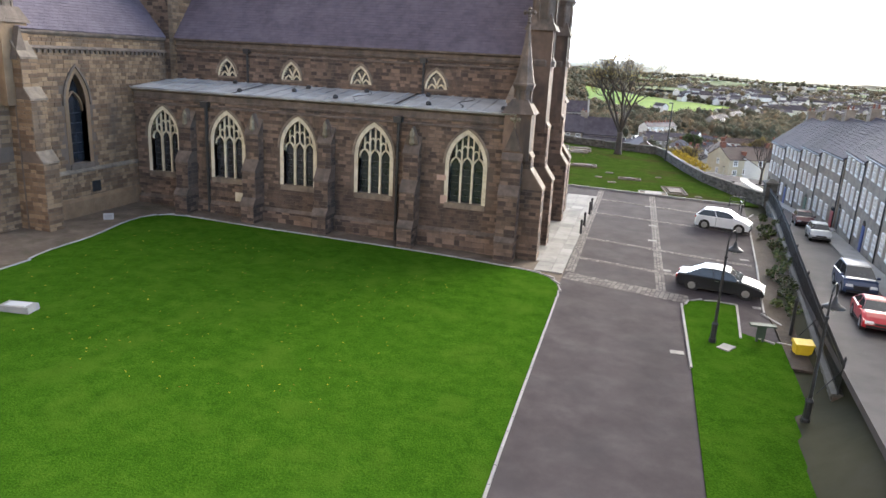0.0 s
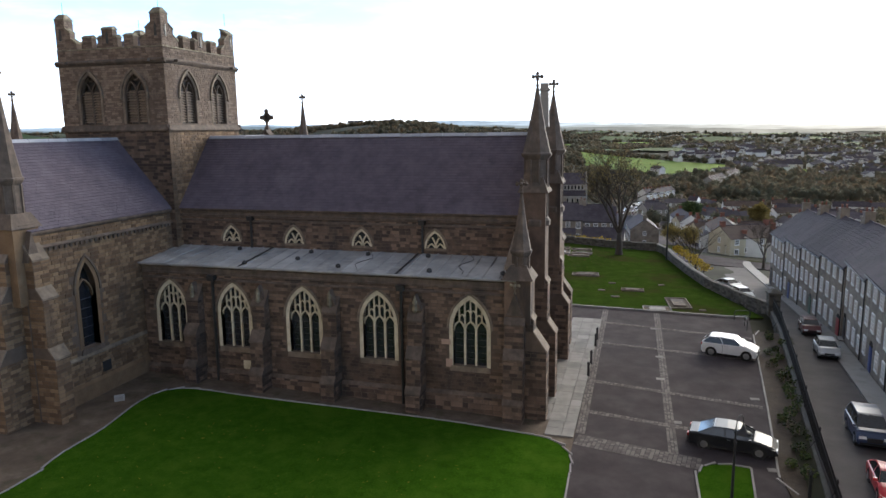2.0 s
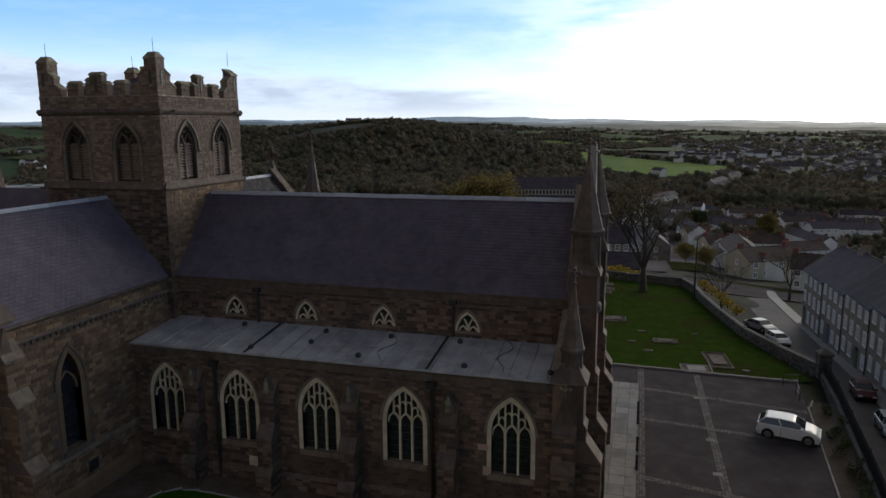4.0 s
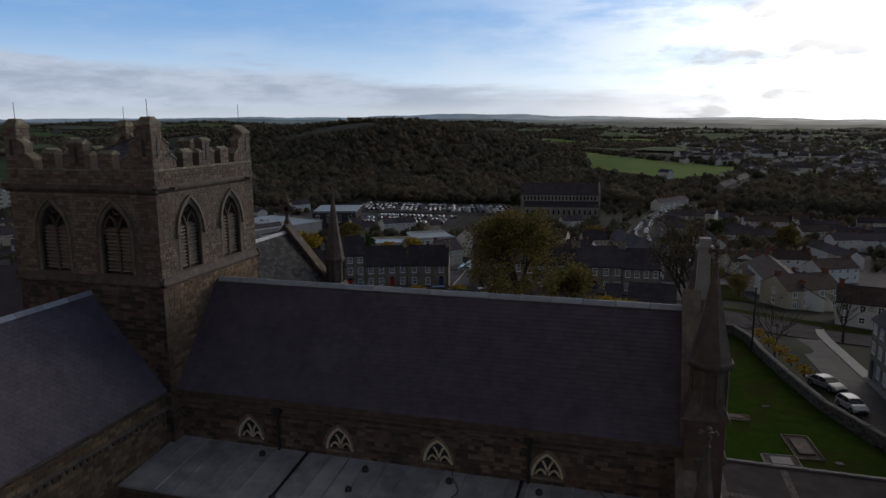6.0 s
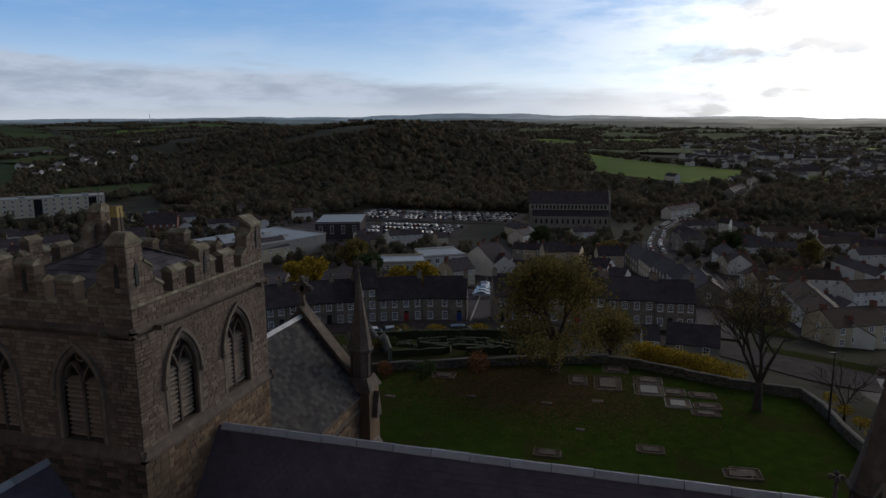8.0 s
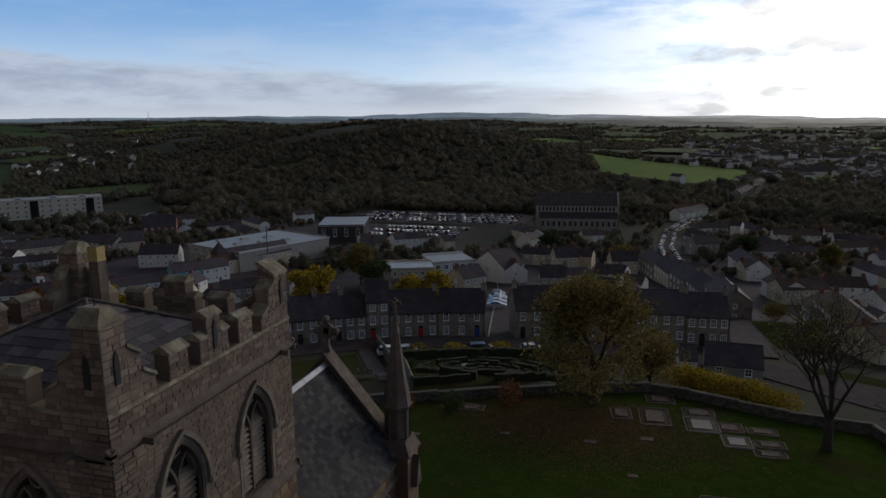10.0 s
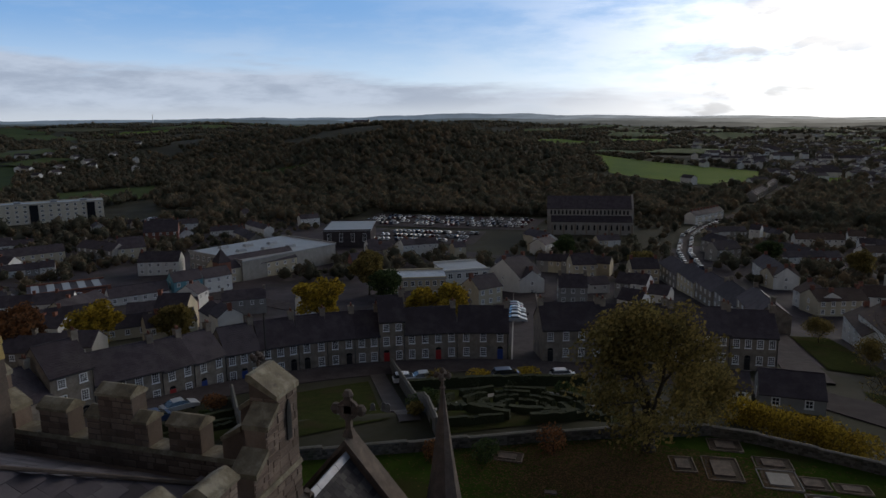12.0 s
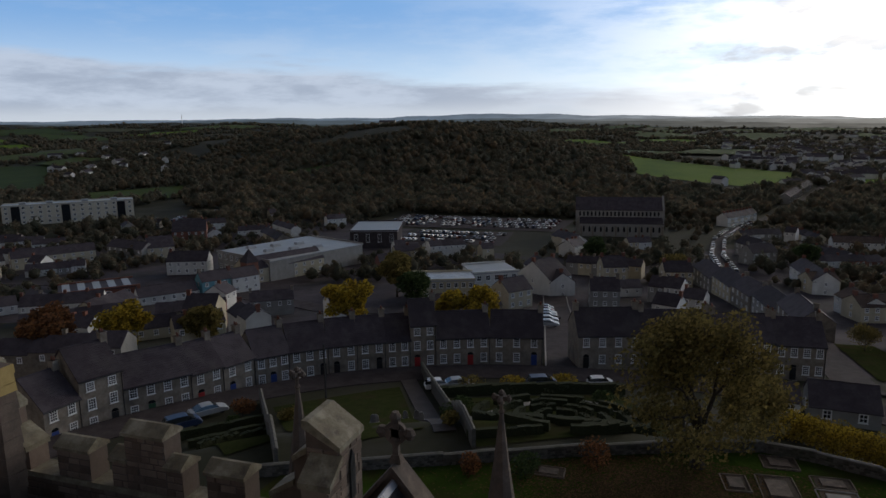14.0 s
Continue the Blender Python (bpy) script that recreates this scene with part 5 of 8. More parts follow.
def grave(x, y, w, l, turn, style):
    """A flat grave: kerb, ledger slab and sometimes a pale bed."""
    t = thing("grave", {"pale": "pale kerbed grave with a light ledger slab", "dark": "dark weathered grave with a stone kerb", "plain": "low worn ledger stone in the grass"}[style], "grave", "churchyard graves", at=at_level(x, y, turn))
    k = FLAG if style == "pale" else DRESSED
    if style != "plain":
        for sx in (-1, 1):
            part("kerb_side", Geo().taper(sx * w / 2 - 0.06, sx * w / 2 + 0.06, -l / 2, l / 2, -0.05, 0.16, 0.015, 0.015), k, t)
            part("kerb_end", Geo().taper(-w / 2 + 0.06, w / 2 - 0.06, sx * l / 2 - 0.06, sx * l / 2 + 0.06, -0.05, 0.16, 0.015, 0.015), k, t)
        part("bed", Geo().taper(-w / 2 + 0.07, w / 2 - 0.07, -l / 2 + 0.07, l / 2 - 0.07, -0.05, 0.07, 0.0, 0.0), GRAVEL if style == "pale" else EARTH, t)
    part("ledger", Geo().taper(-w * 0.3, w * 0.3, -l * 0.32, l * 0.32, 0.02, 0.2 if style != "plain" else 0.12, 0.03, 0.03), KERB if style == "pale" else DARKSTONE, t)
    return t


for a in ((-5.4, 91.4, 2.6, 2.0, 5, "dark"), (0.3, 84.2, 2.5, 1.2, 3, "dark"), (3.0, 75.9, 2.8, 2.2, 4, "pale"), (5.2, 79.3, 2.2, 4.6, 6, "dark"), (-6.2, 91.0, 2.4, 1.6, 4, "dark"),
          (-18.2, 115.5, 3.2, 2.6, 5, "dark"), (-18.9, 110.2, 3.2, 4.6, 5, "dark"), (-14.1, 112.8, 3.4, 2.2, 4, "dark"), (-14.0, 109.6, 3.4, 3.6, 4, "pale"), (-11.2, 109.8, 2.8, 2.2, 4, "dark"), (-10.8, 106.4, 2.8, 2.6, 4, "pale"), (-7.9, 109.8, 3.0, 1.6, 4, "dark"), (-7.6, 106.7, 3.0, 1.6, 4, "dark"), (-7.9, 104.5, 3.0, 1.4, 4, "dark"),
          (-23.6, 89.7, 2.6, 1.4, 3, "dark"), (-13.9, 93.6, 2.6, 1.6, 3, "dark"), (-38.9, 106.3, 2.9, 1.8, 2, "dark"), (-25.3, 101.8, 2.0, 1.0, 3, "plain"), (-19.7, 104.2, 2.2, 1.2, 3, "plain"), (-1.5, 80.2, 1.6, 0.8, 8, "plain"), (-3.2, 83.0, 1.4, 0.7, 2, "plain"), (7.6, 77.0, 1.2, 0.8, 10, "plain"), (-2.2, 87.2, 1.5, 0.8, 5, "plain"), (-34.0, 101.0, 1.8, 0.9, 5, "plain"), (-21.0, 96.0, 1.6, 0.9, 0, "plain"), (3.6, 88.0, 1.2, 0.6, 20, "plain"), (-22.5, 110.0, 2.2, 3.0, 8, "dark"), (-43.0, 98.0, 2.0, 1.0, 0, "plain")):
    grave(*a)


def stone_wall(name, label, line, high, thick, foot=0.6, coping=True):
    """A rubble wall along a line, in lengths, with stones standing proud and a rough coping."""
    w = thing(name, label, "wall", kind="structure")
    for i in range(len(line) - 1):
        (x0, y0), (x1, y1) = line[i], line[i + 1]
        L, a = math.hypot(x1 - x0, y1 - y0), math.degrees(math.atan2(y1 - y0, x1 - x0))
        z = level((x0 + x1) / 2)
        m = pose(x0, y0, z, 0, 0, a)
        part("wall_core", Geo().box(-0.1, L + 0.1, -thick / 2 + 0.03, thick / 2 - 0.03, -foot, high, m), CORE, w)
        for side in (0, 180):
            q = m @ (pose(0, -thick / 2 + 0.03, 0) if side == 0 else pose(L, thick / 2 - 0.03, 0, 0, 0, 180))
            part("rubble", ashlar(0, L, 0.0 if side == 0 else -foot, high - 0.02, q, [], 0.24, 0.42, i * 3 + side, None, 0.06), RUBBLE, w)
        if coping:
            part("coping", Geo().prism([(-thick / 2 - 0.05, high - 0.02), (-thick / 2 - 0.03, high + 0.1), (0, high + 0.17), (thick / 2 + 0.03, high + 0.1), (thick / 2 + 0.05, high - 0.02)], -0.02, L + 0.02, m @ Matrix(((0, 1, 0, 0), (1, 0, 0, 0), (0, 0, 1, 0), (0, 0, 0, 1)))), RUBBLE, w)


stone_wall("wall_churchyard", "low rubble stone wall round the churchyard", [(14.3, 77.8), (11.4, 83.4), (8.9, 88.8), (7.0, 96.5), (5.5, 104), (4.9, 109), (3.4, 113.2), (-0.6, 113.6), (-4.6, 113.9), (-9.6, 115.4), (-14.8, 117.0), (-19.4, 117.6), (-27.4, 114.7), (-35.8, 110.9), (-43.2, 107.2), (-48.6, 104.3), (-56.0, 100.6), (-64.0, 96.6)], 1.05, 0.5, 3.2)
pier = thing("gate_pier", "square rubble pier with a shallow pyramid cap", "gate pier", at=at_level(14.5, 78.0, 5))
part("pier_shaft", Geo().box(-0.55, 0.55, -0.55, 0.55, -3.0, 2.2), RUBBLE, pier)
for d in (0, 90, 180, 270):
    part("stonework", ashlar(-0.55, 0.55, -1.0, 2.2, pose(0, 0, 0, 0, 0, d) @ pose(0, -0.55, 0), [], 0.28, 0.42, d), RUBBLE, pier)
part("pier_cap", Geo().box(-0.68, 0.68, -0.68, 0.68, 2.2, 2.38).taper(-0.64, 0.64, -0.64, 0.64, 2.38, 2.75, 0.5, 0.5), RUBBLE, pier)
# retaining wall with its iron railing
line = [(10.35, 30.0), (10.95, 37.0), (11.55, 43.5), (12.2, 50.5), (12.9, 57.5), (13.5, 64.3), (14.1, 71.0), (14.4, 77.4)]
stone_wall("wall_retaining", "low retaining wall under the street railing", line, 0.35, 0.4, 1.8)
for i in range(len(line) - 1):
    (x0, y0), (x1, y1) = line[i], line[i + 1]
    L, a = math.hypot(x1 - x0, y1 - y0), math.degrees(math.atan2(y1 - y0, x1 - x0))
    r = thing("iron_railing", "black wrought-iron railing with spear heads on a low wall", "railing", "street railing", at=pose(x0, y0, level(x0) + 0.45, 0, 0, a))
    for z in (0.12, 1.15):
        part("rail", Geo().box(0, L, -0.025, 0.025, z, z + 0.06), IRON, r)
    n = int(L / 0.13)
    bar = mesh_of("bar", Geo().lathe([(0.021, 0), (0.021, 1.28), (0.042, 1.32), (0.0, 1.46)], 5), IRON)
    for k in range(n):
        o = new("bar", bar)
        o.parent = r
        o.matrix_basis = pose((k + 0.5) * L / n, 0, 0)
    part("post", Geo().lathe([(0.045, 0), (0.045, 1.5), (0.07, 1.55), (0.0, 1.72)], 7), IRON, r)
    part("stay", Geo().tube([(0, 0, 1.1), (0, 0.75, -0.1)], 0.018, 5), IRON, r)


def lamp_post(x, y, turn):
    t = thing("street_lamp", "black cast-iron lamp post with a swan neck and bell shade", "street lamp", "churchyard lamps", at=at_level(x, y, turn))
    part("base", Geo().lathe([(0.17, -0.1), (0.17, 0.25), (0.13, 0.3), (0.13, 0.95), (0.16, 1.0), (0.09, 1.12)], 10), IRON, t)
    part("column", Geo().lathe([(0.075, 1.1), (0.055, 4.3), (0.085, 4.34), (0.085, 4.42), (0.045, 4.46), (0.04, 4.9)], 10), IRON, t)
    neck = [(0, 0, 4.88)] + [(0.42 - 0.42 * math.cos(k * math.pi / 10), 0, 5.1 + 0.5 * math.sin(k * math.pi / 10)) for k in range(11)] + [(0.84, 0, 5.0)]
    part("swan_neck", Geo().tube(neck, 0.03, 7), IRON, t)
    sh = part("shade", Geo().lathe([(0.05, 5.02), (0.07, 4.95), (0.1, 4.8), (0.24, 4.68), (0.42, 4.58), (0.40, 4.56), (0.22, 4.64), (0.08, 4.76)], 14, pose(0.84, 0, 0)), IRON, t, smooth=True)
    part("lens", Geo().lathe([(0.04, 4.42), (0.13, 4.47), (0.17, 4.58), (0.12, 4.66)], 10, pose(0.84, 0, 0)), glassy("lamp_glass", (0.3, 0.3, 0.28), 0.15), sh)
    part("footing", Geo().taper(-0.42, 0.42, -0.32, 0.32, -0.1, 0.09, 0.02, 0.02, pose(-0.1, -0.75, 0)), FLAG, t)


lamp_post(5.9, 34.7, 60)
lamp_post(8.75, 27.6, 65)
for y in (53.5, 56.4, 61.2, 63.2):
    x = -2.35
    t = thing("bollard", "black cast-iron bollard on the paving edge", "bollard", "forecourt bollards", at=at_level(x, y))
    part("shaft", Geo().lathe([(0.13, -0.05), (0.13, 0.12), (0.095, 0.18), (0.085, 0.92), (0.12, 0.97), (0.12, 1.02)], 10), IRON, t)
    part("cap", Geo().lathe([(0.1, 1.02), (0.1, 1.1), (0.05, 1.16), (0.0, 1.17)], 10), IRON, t)
for y0 in (71.4, 74.3):
    t = thing("hoop_barrier", "black metal hoop barrier at the forecourt corner", "barrier", "forecourt barriers", at=at_level(11.1, y0, 90 if y0 < 73 else 20))
    part("hoop", Geo().tube([(-0.8, 0, -0.05), (-0.8, 0, 0.95), (-0.7, 0, 1.05), (0.7, 0, 1.05), (0.8, 0, 0.95), (0.8, 0, -0.05)], 0.045, 7), IRON, t)
    part("mid_rail", Geo().tube([(-0.8, 0, 0.55), (0.8, 0, 0.55)], 0.03, 6), IRON, t)
YEL = material("yellow_plastic", [(0.62, 0.42, 0.02), (0.78, 0.56, 0.04)], rough=0.45, scale=3, bump=0.05)
t = thing("grit_bin", "yellow plastic grit bin with a sloping lid", "grit bin", at=at_level(10.0, 35.2, 8, 0.06))
t.scale = (0.72, 0.72, 0.8)
part("tub", Geo().taper(-0.5, 0.5, -0.36, 0.36, 0, 0.62, -0.06, -0.05), YEL, t)
part("lid", Geo().prism([(-0.45, 0.62), (0.45, 0.62), (0.45, 0.8), (0.3, 0.86), (-0.45, 0.7)], -0.62, 0.62, pose(0, 0, 0, 0, 0, 90)), YEL, t)
GREENP = material("green_paint", [(0.030, 0.050, 0.036), (0.055, 0.080, 0.058)], rough=0.6, scale=4, bump=0.1)
t = thing("signboard", "low green wooden signboard on two posts beside the grass", "sign", at=at_level(8.2, 35.9, 8))
for sx in (-1, 1):
    part("post", Geo().taper(sx * 0.14 - 0.05, sx * 0.14 + 0.05, -0.05, 0.05, -0.1, 0.95, 0.0, 0.0), GREENP, t)
part("board", Geo().taper(-0.62, 0.62, -0.16, 0.16, 0.95, 1.02, 0.015, 0.015, pose(0, 0, 0, 8, 0, 0)), GREENP, t)
part("panel", Geo().box(-0.22, 0.22, -0.06, -0.055, 0.25, 0.85), GREENP, t)
t = thing("side_gate", "black iron gate standing open by the railing", "gate", at=at_level(9.9, 37.6, 78))
for z in (0.15, 1.0, 1.5):
    part("gate_rail", Geo().box(0, 1.4, -0.02, 0.02, z, z + 0.05), IRON, t)
for i in range(10):
    part("gate_bar", Geo().lathe([(0.014, 0.05), (0.014, 1.65), (0.03, 1.7), (0, 1.8)], 5, pose(0.05 + i * 0.145, 0, 0)), IRON, t)
part("gate_post", Geo().lathe([(0.08, -0.1), (0.08, 1.9), (0.12, 1.95), (0, 2.15)], 8), IRON, t)
t = thing("notice_box", "small pale sign box on the gravel path", "sign", at=at_level(-32.9, 38.6, 40))
part("case", Geo().prism([(-0.25, 0.0), (0.25, 0.0), (0.25, 0.32), (-0.25, 0.46)], -0.32, 0.32, pose(0, 0, 0, 0, 0, 90)), KERB, t)
part("panel", Geo().box(-0.24, 0.24, -0.27, -0.26, 0.08, 0.34), FLAG, t)
t = thing("ledger_stone", "small grey ledger stone set in the lawn", "stone", at=at_level(-24.6, 23.6, 10))
part("slab", Geo().taper(-0.75, 0.75, -0.4, 0.4, -0.05, 0.3, 0.03, 0.03), FLAG, t)
part("plate", Geo().taper(-0.5, 0.5, -0.25, 0.25, 0.3, 0.33, 0.01, 0.01), LEAD, t)
t = thing("flag_pole_lamp", "tall dark lighting column in the churchyard wall", "lamp post", at=pose(4.6, 105.5, 0))
part("column", Geo().lathe([(0.14, -1), (0.12, 1.2), (0.07, 8.0)], 8), IRON, t)
part("lantern", Geo().box(-0.5, 0.1, -0.1, 0.1, 7.95, 8.08), IRON, t)

# ---- cars ----
TYRE = material("tyre_rubber", [(0.012, 0.012, 0.012), (0.025, 0.025, 0.025)], rough=0.85, scale=8, bump=0.1)
RIM = material("alloy_rim", [(0.35, 0.36, 0.37), (0.5, 0.51, 0.52)], rough=0.3, scale=6, metal=0.9, bump=0.02)
CARGLASS = glassy("car_glass", (0.015, 0.018, 0.02), 0.05)
TAIL = material("tail_lamp", [(0.22, 0.01, 0.01), (0.35, 0.02, 0.02)], rough=0.2, scale=6, bump=0.02)
HEAD = material("head_lamp", [(0.6, 0.62, 0.64), (0.8, 0.82, 0.84)], rough=0.12, scale=6, bump=0.02)


def paint(name, c):
    return material(name, [tuple(v * 0.8 for v in c), c], rough=0.3, scale=1.5, bump=0.01, spec=0.4, gloss_var=0.05)


PAINTS = {"black": paint("paint_black", (0.012, 0.013, 0.016)), "white": paint("paint_white", (0.78, 0.79, 0.80)), "silver": paint("paint_silver", (0.42, 0.44, 0.46)), "red": paint("paint_red", (0.48, 0.02, 0.03)), "maroon": paint("paint_maroon", (0.10, 0.015, 0.02)), "blue": paint("paint_blue", (0.03, 0.05, 0.11)), "grey": paint("paint_grey", (0.14, 0.15, 0.16)), "teal": paint("paint_teal", (0.05, 0.14, 0.20))}
# length, width, bonnet height, waist, roof, greenhouse: rear foot, rear top, front top, front foot; wheel radius, wheelbase
SHAPES = {"saloon": (5.0, 1.85, 0.82, 0.98, 1.46, -1.95, -1.05, 0.42, 1.25, 0.34, 3.03), "suv": (4.4, 1.95, 1.02, 1.18, 1.66, -2.12, -1.6, 0.35, 1.15, 0.38, 2.75), "hatch": (4.0, 1.7, 0.82, 0.98, 1.46, -1.92, -1.5, 0.35, 1.1, 0.31, 2.5), "mpv": (4.5, 1.82, 0.95, 1.08, 1.66, -2.18, -1.8, 0.55, 1.55, 0.33, 2.7), "coupe": (4.3, 1.76, 0.8, 0.95, 1.36, -1.8, -0.85, 0.35, 1.15, 0.32, 2.58)}


def bent(g, prof, w, inset, drop):
    """A body drawn across from a side profile, with shoulders rounded in at the flanks."""
    n = len(prof)
    cx = sum(p[0] for p in prof) / n
    ys = [(-w / 2, 0.955, drop), (-w / 2 + inset, 1.0, 0.0), (w / 2 - inset, 1.0, 0.0), (w / 2, 0.955, drop)]
    base = len(g.v)
    for y, s, d in ys:
        for x, z in prof:
            g.v.append((cx + (x - cx) * s, y, z - (d if z > 0.6 else -d * 0.5)))
    for k in range(3):
        for i in range(n):
            j = (i + 1) % n
            g.f.append((base + k * n + i, base + k * n + j, base + (k + 1) * n + j, base + (k + 1) * n + i))
    g.f += [tuple(base + i for i in range(n)), tuple(base + 3 * n + i for i in reversed(range(n)))]


def car(shape, colour, label, at, near=True, group=""):
    L, w, bon, waist, top, rf, rt, ft, ff, wr, wb = SHAPES[shape]
    t = thing("car", label, "car", group, at=at)
    P = PAINTS[colour]
    h = L / 2
    prof = [(-h + 0.08, 0.25), (-h, 0.45), (-h + 0.02, waist - 0.18), (-h + 0.14, waist - 0.02), (rf, waist + 0.01), (ff, waist), (ff + 0.3, waist - 0.05), (h - 0.35, bon - 0.05), (h - 0.06, bon - 0.22), (h, 0.5), (h - 0.08, 0.25)]
    g = Geo()
    bent(g, prof, w, 0.16, 0.07)
    body = part("body", g, P, t, smooth=False)
    g = Geo()
    k = 0.2 if near else 0.18
    lo, hi = w / 2 - 0.06, w / 2 - 0.06 - k
    pts = [(rf, lo, waist - 0.02), (ff, lo, waist - 0.03), (ft, hi, top - 0.03), (rt, hi, top - 0.02)]
    v = [(x, -y, z) for x, y, z in pts] + list(pts)
    g.add(v, [(0, 1, 2, 3), (7, 6, 5, 4), (0, 3, 7, 4), (1, 5, 6, 2), (3, 2, 6, 7)])
    part("glazing", g, CARGLASS, t)
    roofp = [(rt - 0.06, top - 0.05), (rt + 0.1, top), ((rt + ft) / 2, top + 0.035), (ft - 0.1, top), (ft + 0.08, top - 0.06)]
    g = Geo()
    for (x0, z0), (x1, z1) in zip(roofp, roofp[1:]):
        g.add([(x0, -hi - 0.02, z0), (x1, -hi - 0.02, z1), (x1, hi + 0.02, z1), (x0, hi + 0.02, z0), (x0, -hi - 0.05, z0 - 0.06), (x1, -hi - 0.05, z1 - 0.06), (x1, hi + 0.05, z1 - 0.06), (x0, hi + 0.05, z0 - 0.06)], [(0, 1, 2, 3), (0, 4, 5, 1), (3, 2, 6, 7)])
    part("roof", g, P, t)
    if not near:
        g = Geo()
        for sx in (-1, 1):
            g.lathe([(wr, -w / 2 + 0.02), (wr, w / 2 - 0.02)], 10, pose(sx * wb / 2, 0, wr, 90, 0, 0))
        part("wheels", g, TYRE, t)
        return t
    for sy in (-1, 1):
        for xa, xb, wid_ in ((rf, rt, 0.10), (ff, ft, 0.06), ((rf + ff) / 2, (rt + ft) / 2 - 0.1, 0.07)):
            a, b = Vector((xa, sy * (lo + 0.005), waist - 0.02)), Vector((xb, sy * (hi + 0.005), top - 0.03))
            part("pillar", Geo().add([a + Vector((-wid_ / 2, 0, 0)), a + Vector((wid_ / 2, 0, 0)), b + Vector((wid_ / 2, 0, 0)), b + Vector((-wid_ / 2, 0, 0))], [(0, 1, 2, 3)]), P, body)
        part("mirror", Geo().taper(-0.08, 0.08, -0.1, 0.1, -0.06, 0.07, 0.02, 0.02, pose(ff - 0.25, sy * (w / 2 + 0.06), waist + 0.04)), P, t)
        part("headlight", Geo().taper(-0.12, 0.12, -0.2, 0.2, -0.07, 0.07, 0.02, 0.02, pose(h - 0.12, sy * (w / 2 - 0.28), bon - 0.27)), HEAD, t)
        part("tail_light", Geo().taper(-0.06, 0.06, -0.18, 0.18, -0.09, 0.09, 0.01, 0.02, pose(-h + 0.05, sy * (w / 2 - 0.25), waist - 0.2)), TAIL, t)
        part("sill_trim", Geo().box(-wb / 2 + wr, wb / 2 - wr, sy * w / 2 - 0.02, sy * w / 2 + 0.02, 0.22, 0.34), TYRE, t)
        part("door_line", Geo().box((rf + ff) / 2 - 0.012, (rf + ff) / 2 + 0.012, sy * w / 2 - 0.004, sy * w / 2 + 0.004, 0.36, waist - 0.1), TYRE, body)
        part("door_handle", Geo().box((rf + ff) / 2 + 0.1, (rf + ff) / 2 + 0.28, sy * w / 2 - 0.01, sy * w / 2 + 0.025, waist - 0.17, waist - 0.14), RIM, t)
        for sx in (-1, 1):
            m = pose(sx * wb / 2, sy * (w / 2 - 0.12), wr, 90, 0, 0)
            part("wheel_arch", Geo().lathe([(wr + 0.07, -0.125 if sy > 0 else -0.11), (wr + 0.07, 0.11 if sy > 0 else 0.125)], 18, m), TYRE, body)
            tyre = part("wheel", Geo().lathe([(wr * 0.7, -0.135), (wr * 0.97, -0.13), (wr, -0.09), (wr, 0.09), (wr * 0.97, 0.13), (wr * 0.7, 0.135)], 20, m), TYRE, t)
            part("rim", Geo().lathe([(wr * 0.66, -0.14), (wr * 0.2, -0.142), (wr * 0.18, 0.142), (wr * 0.66, 0.14)], 14, m), RIM, tyre)
    part("grille", Geo().box(h - 0.04, h + 0.01, -0.4, 0.4, 0.45, bon - 0.25), IRON, t)
    part("number_plate", Geo().box(-h - 0.015, -h + 0.02, -0.26, 0.26, 0.55, 0.66), YEL, t)
    part("bumper_strip", Geo().box(h - 0.05, h + 0.015, -w / 2 + 0.15, w / 2 - 0.15, 0.28, 0.4), TYRE, t)
    return t


car("saloon", "black", "glossy black saloon car parked on the forecourt", at_level(6.95, 43.85, -10, 0.01))
car("suv", "white", "white compact sport utility car on the forecourt", at_level(8.75, 62.4, -14, 0.01))


def street_car(shape, colour, label, x, y, turn):
    car(shape, colour, label, pose(x, y, street_z(y) + 0.01, -4.1 * math.sin(radians(turn)) * -1 * 0, 4.1 * math.sin(radians(turn)), turn), True, "street cars")


street_car("coupe", "red", "bright red coupe parked by the kerb", 13.75, 38.3, -97)
street_car("mpv", "blue", "dark blue people carrier parked by the kerb", 14.85, 46.6, -95)
street_car("hatch", "silver", "silver hatchback parked by the kerb", 17.45, 68.3, -95)
street_car("hatch", "maroon", "dark maroon hatchback parked by the pavement", 18.1, 78.2, -94)
street_car("hatch", "white", "white hatchback parked below the churchyard wall", 14.2, 98.5, -75)
street_car("saloon", "silver", "silver saloon parked below the churchyard wall", 13.4, 106.5, -60)
# shrubs in the bed
LEAF = material("shrub_leaf", [(0.022, 0.04, 0.012), (0.05, 0.08, 0.02), (0.10, 0.12, 0.035)], rough=0.7, scale=4, island=0.9, bump=0.1, spec=0.3)


def clumps(g, rnd, centre, r, n, size, flat=1.0, hollow=0.3):
    """Small tilted leaf faces scattered through a rounded crown."""
    c = Vector(centre)
    for _ in range(n):
        d = Vector((rnd.gauss(0, 1), rnd.gauss(0, 1), rnd.gauss(0, 1))).normalized() * (hollow + (1 - hollow) * rnd.random() ** 0.5)
        p = c + Vector((d.x * r, d.y * r, d.z * r * flat))
        a = Vector((rnd.gauss(0, 1), rnd.gauss(0, 1), rnd.gauss(0, 0.7))).normalized()
        b = a.orthogonal().normalized()
        s = size * rnd.uniform(0.6, 1.4)
        base = len(g.v)
        g.v += [tuple(p - a * s - b * s * 0.5), tuple(p + a * s * 0.2 - b * s * 0.7), tuple(p + a * s), tuple(p + b * s * 0.7)]
        g.f.append((base, base + 1, base + 2, base + 3))


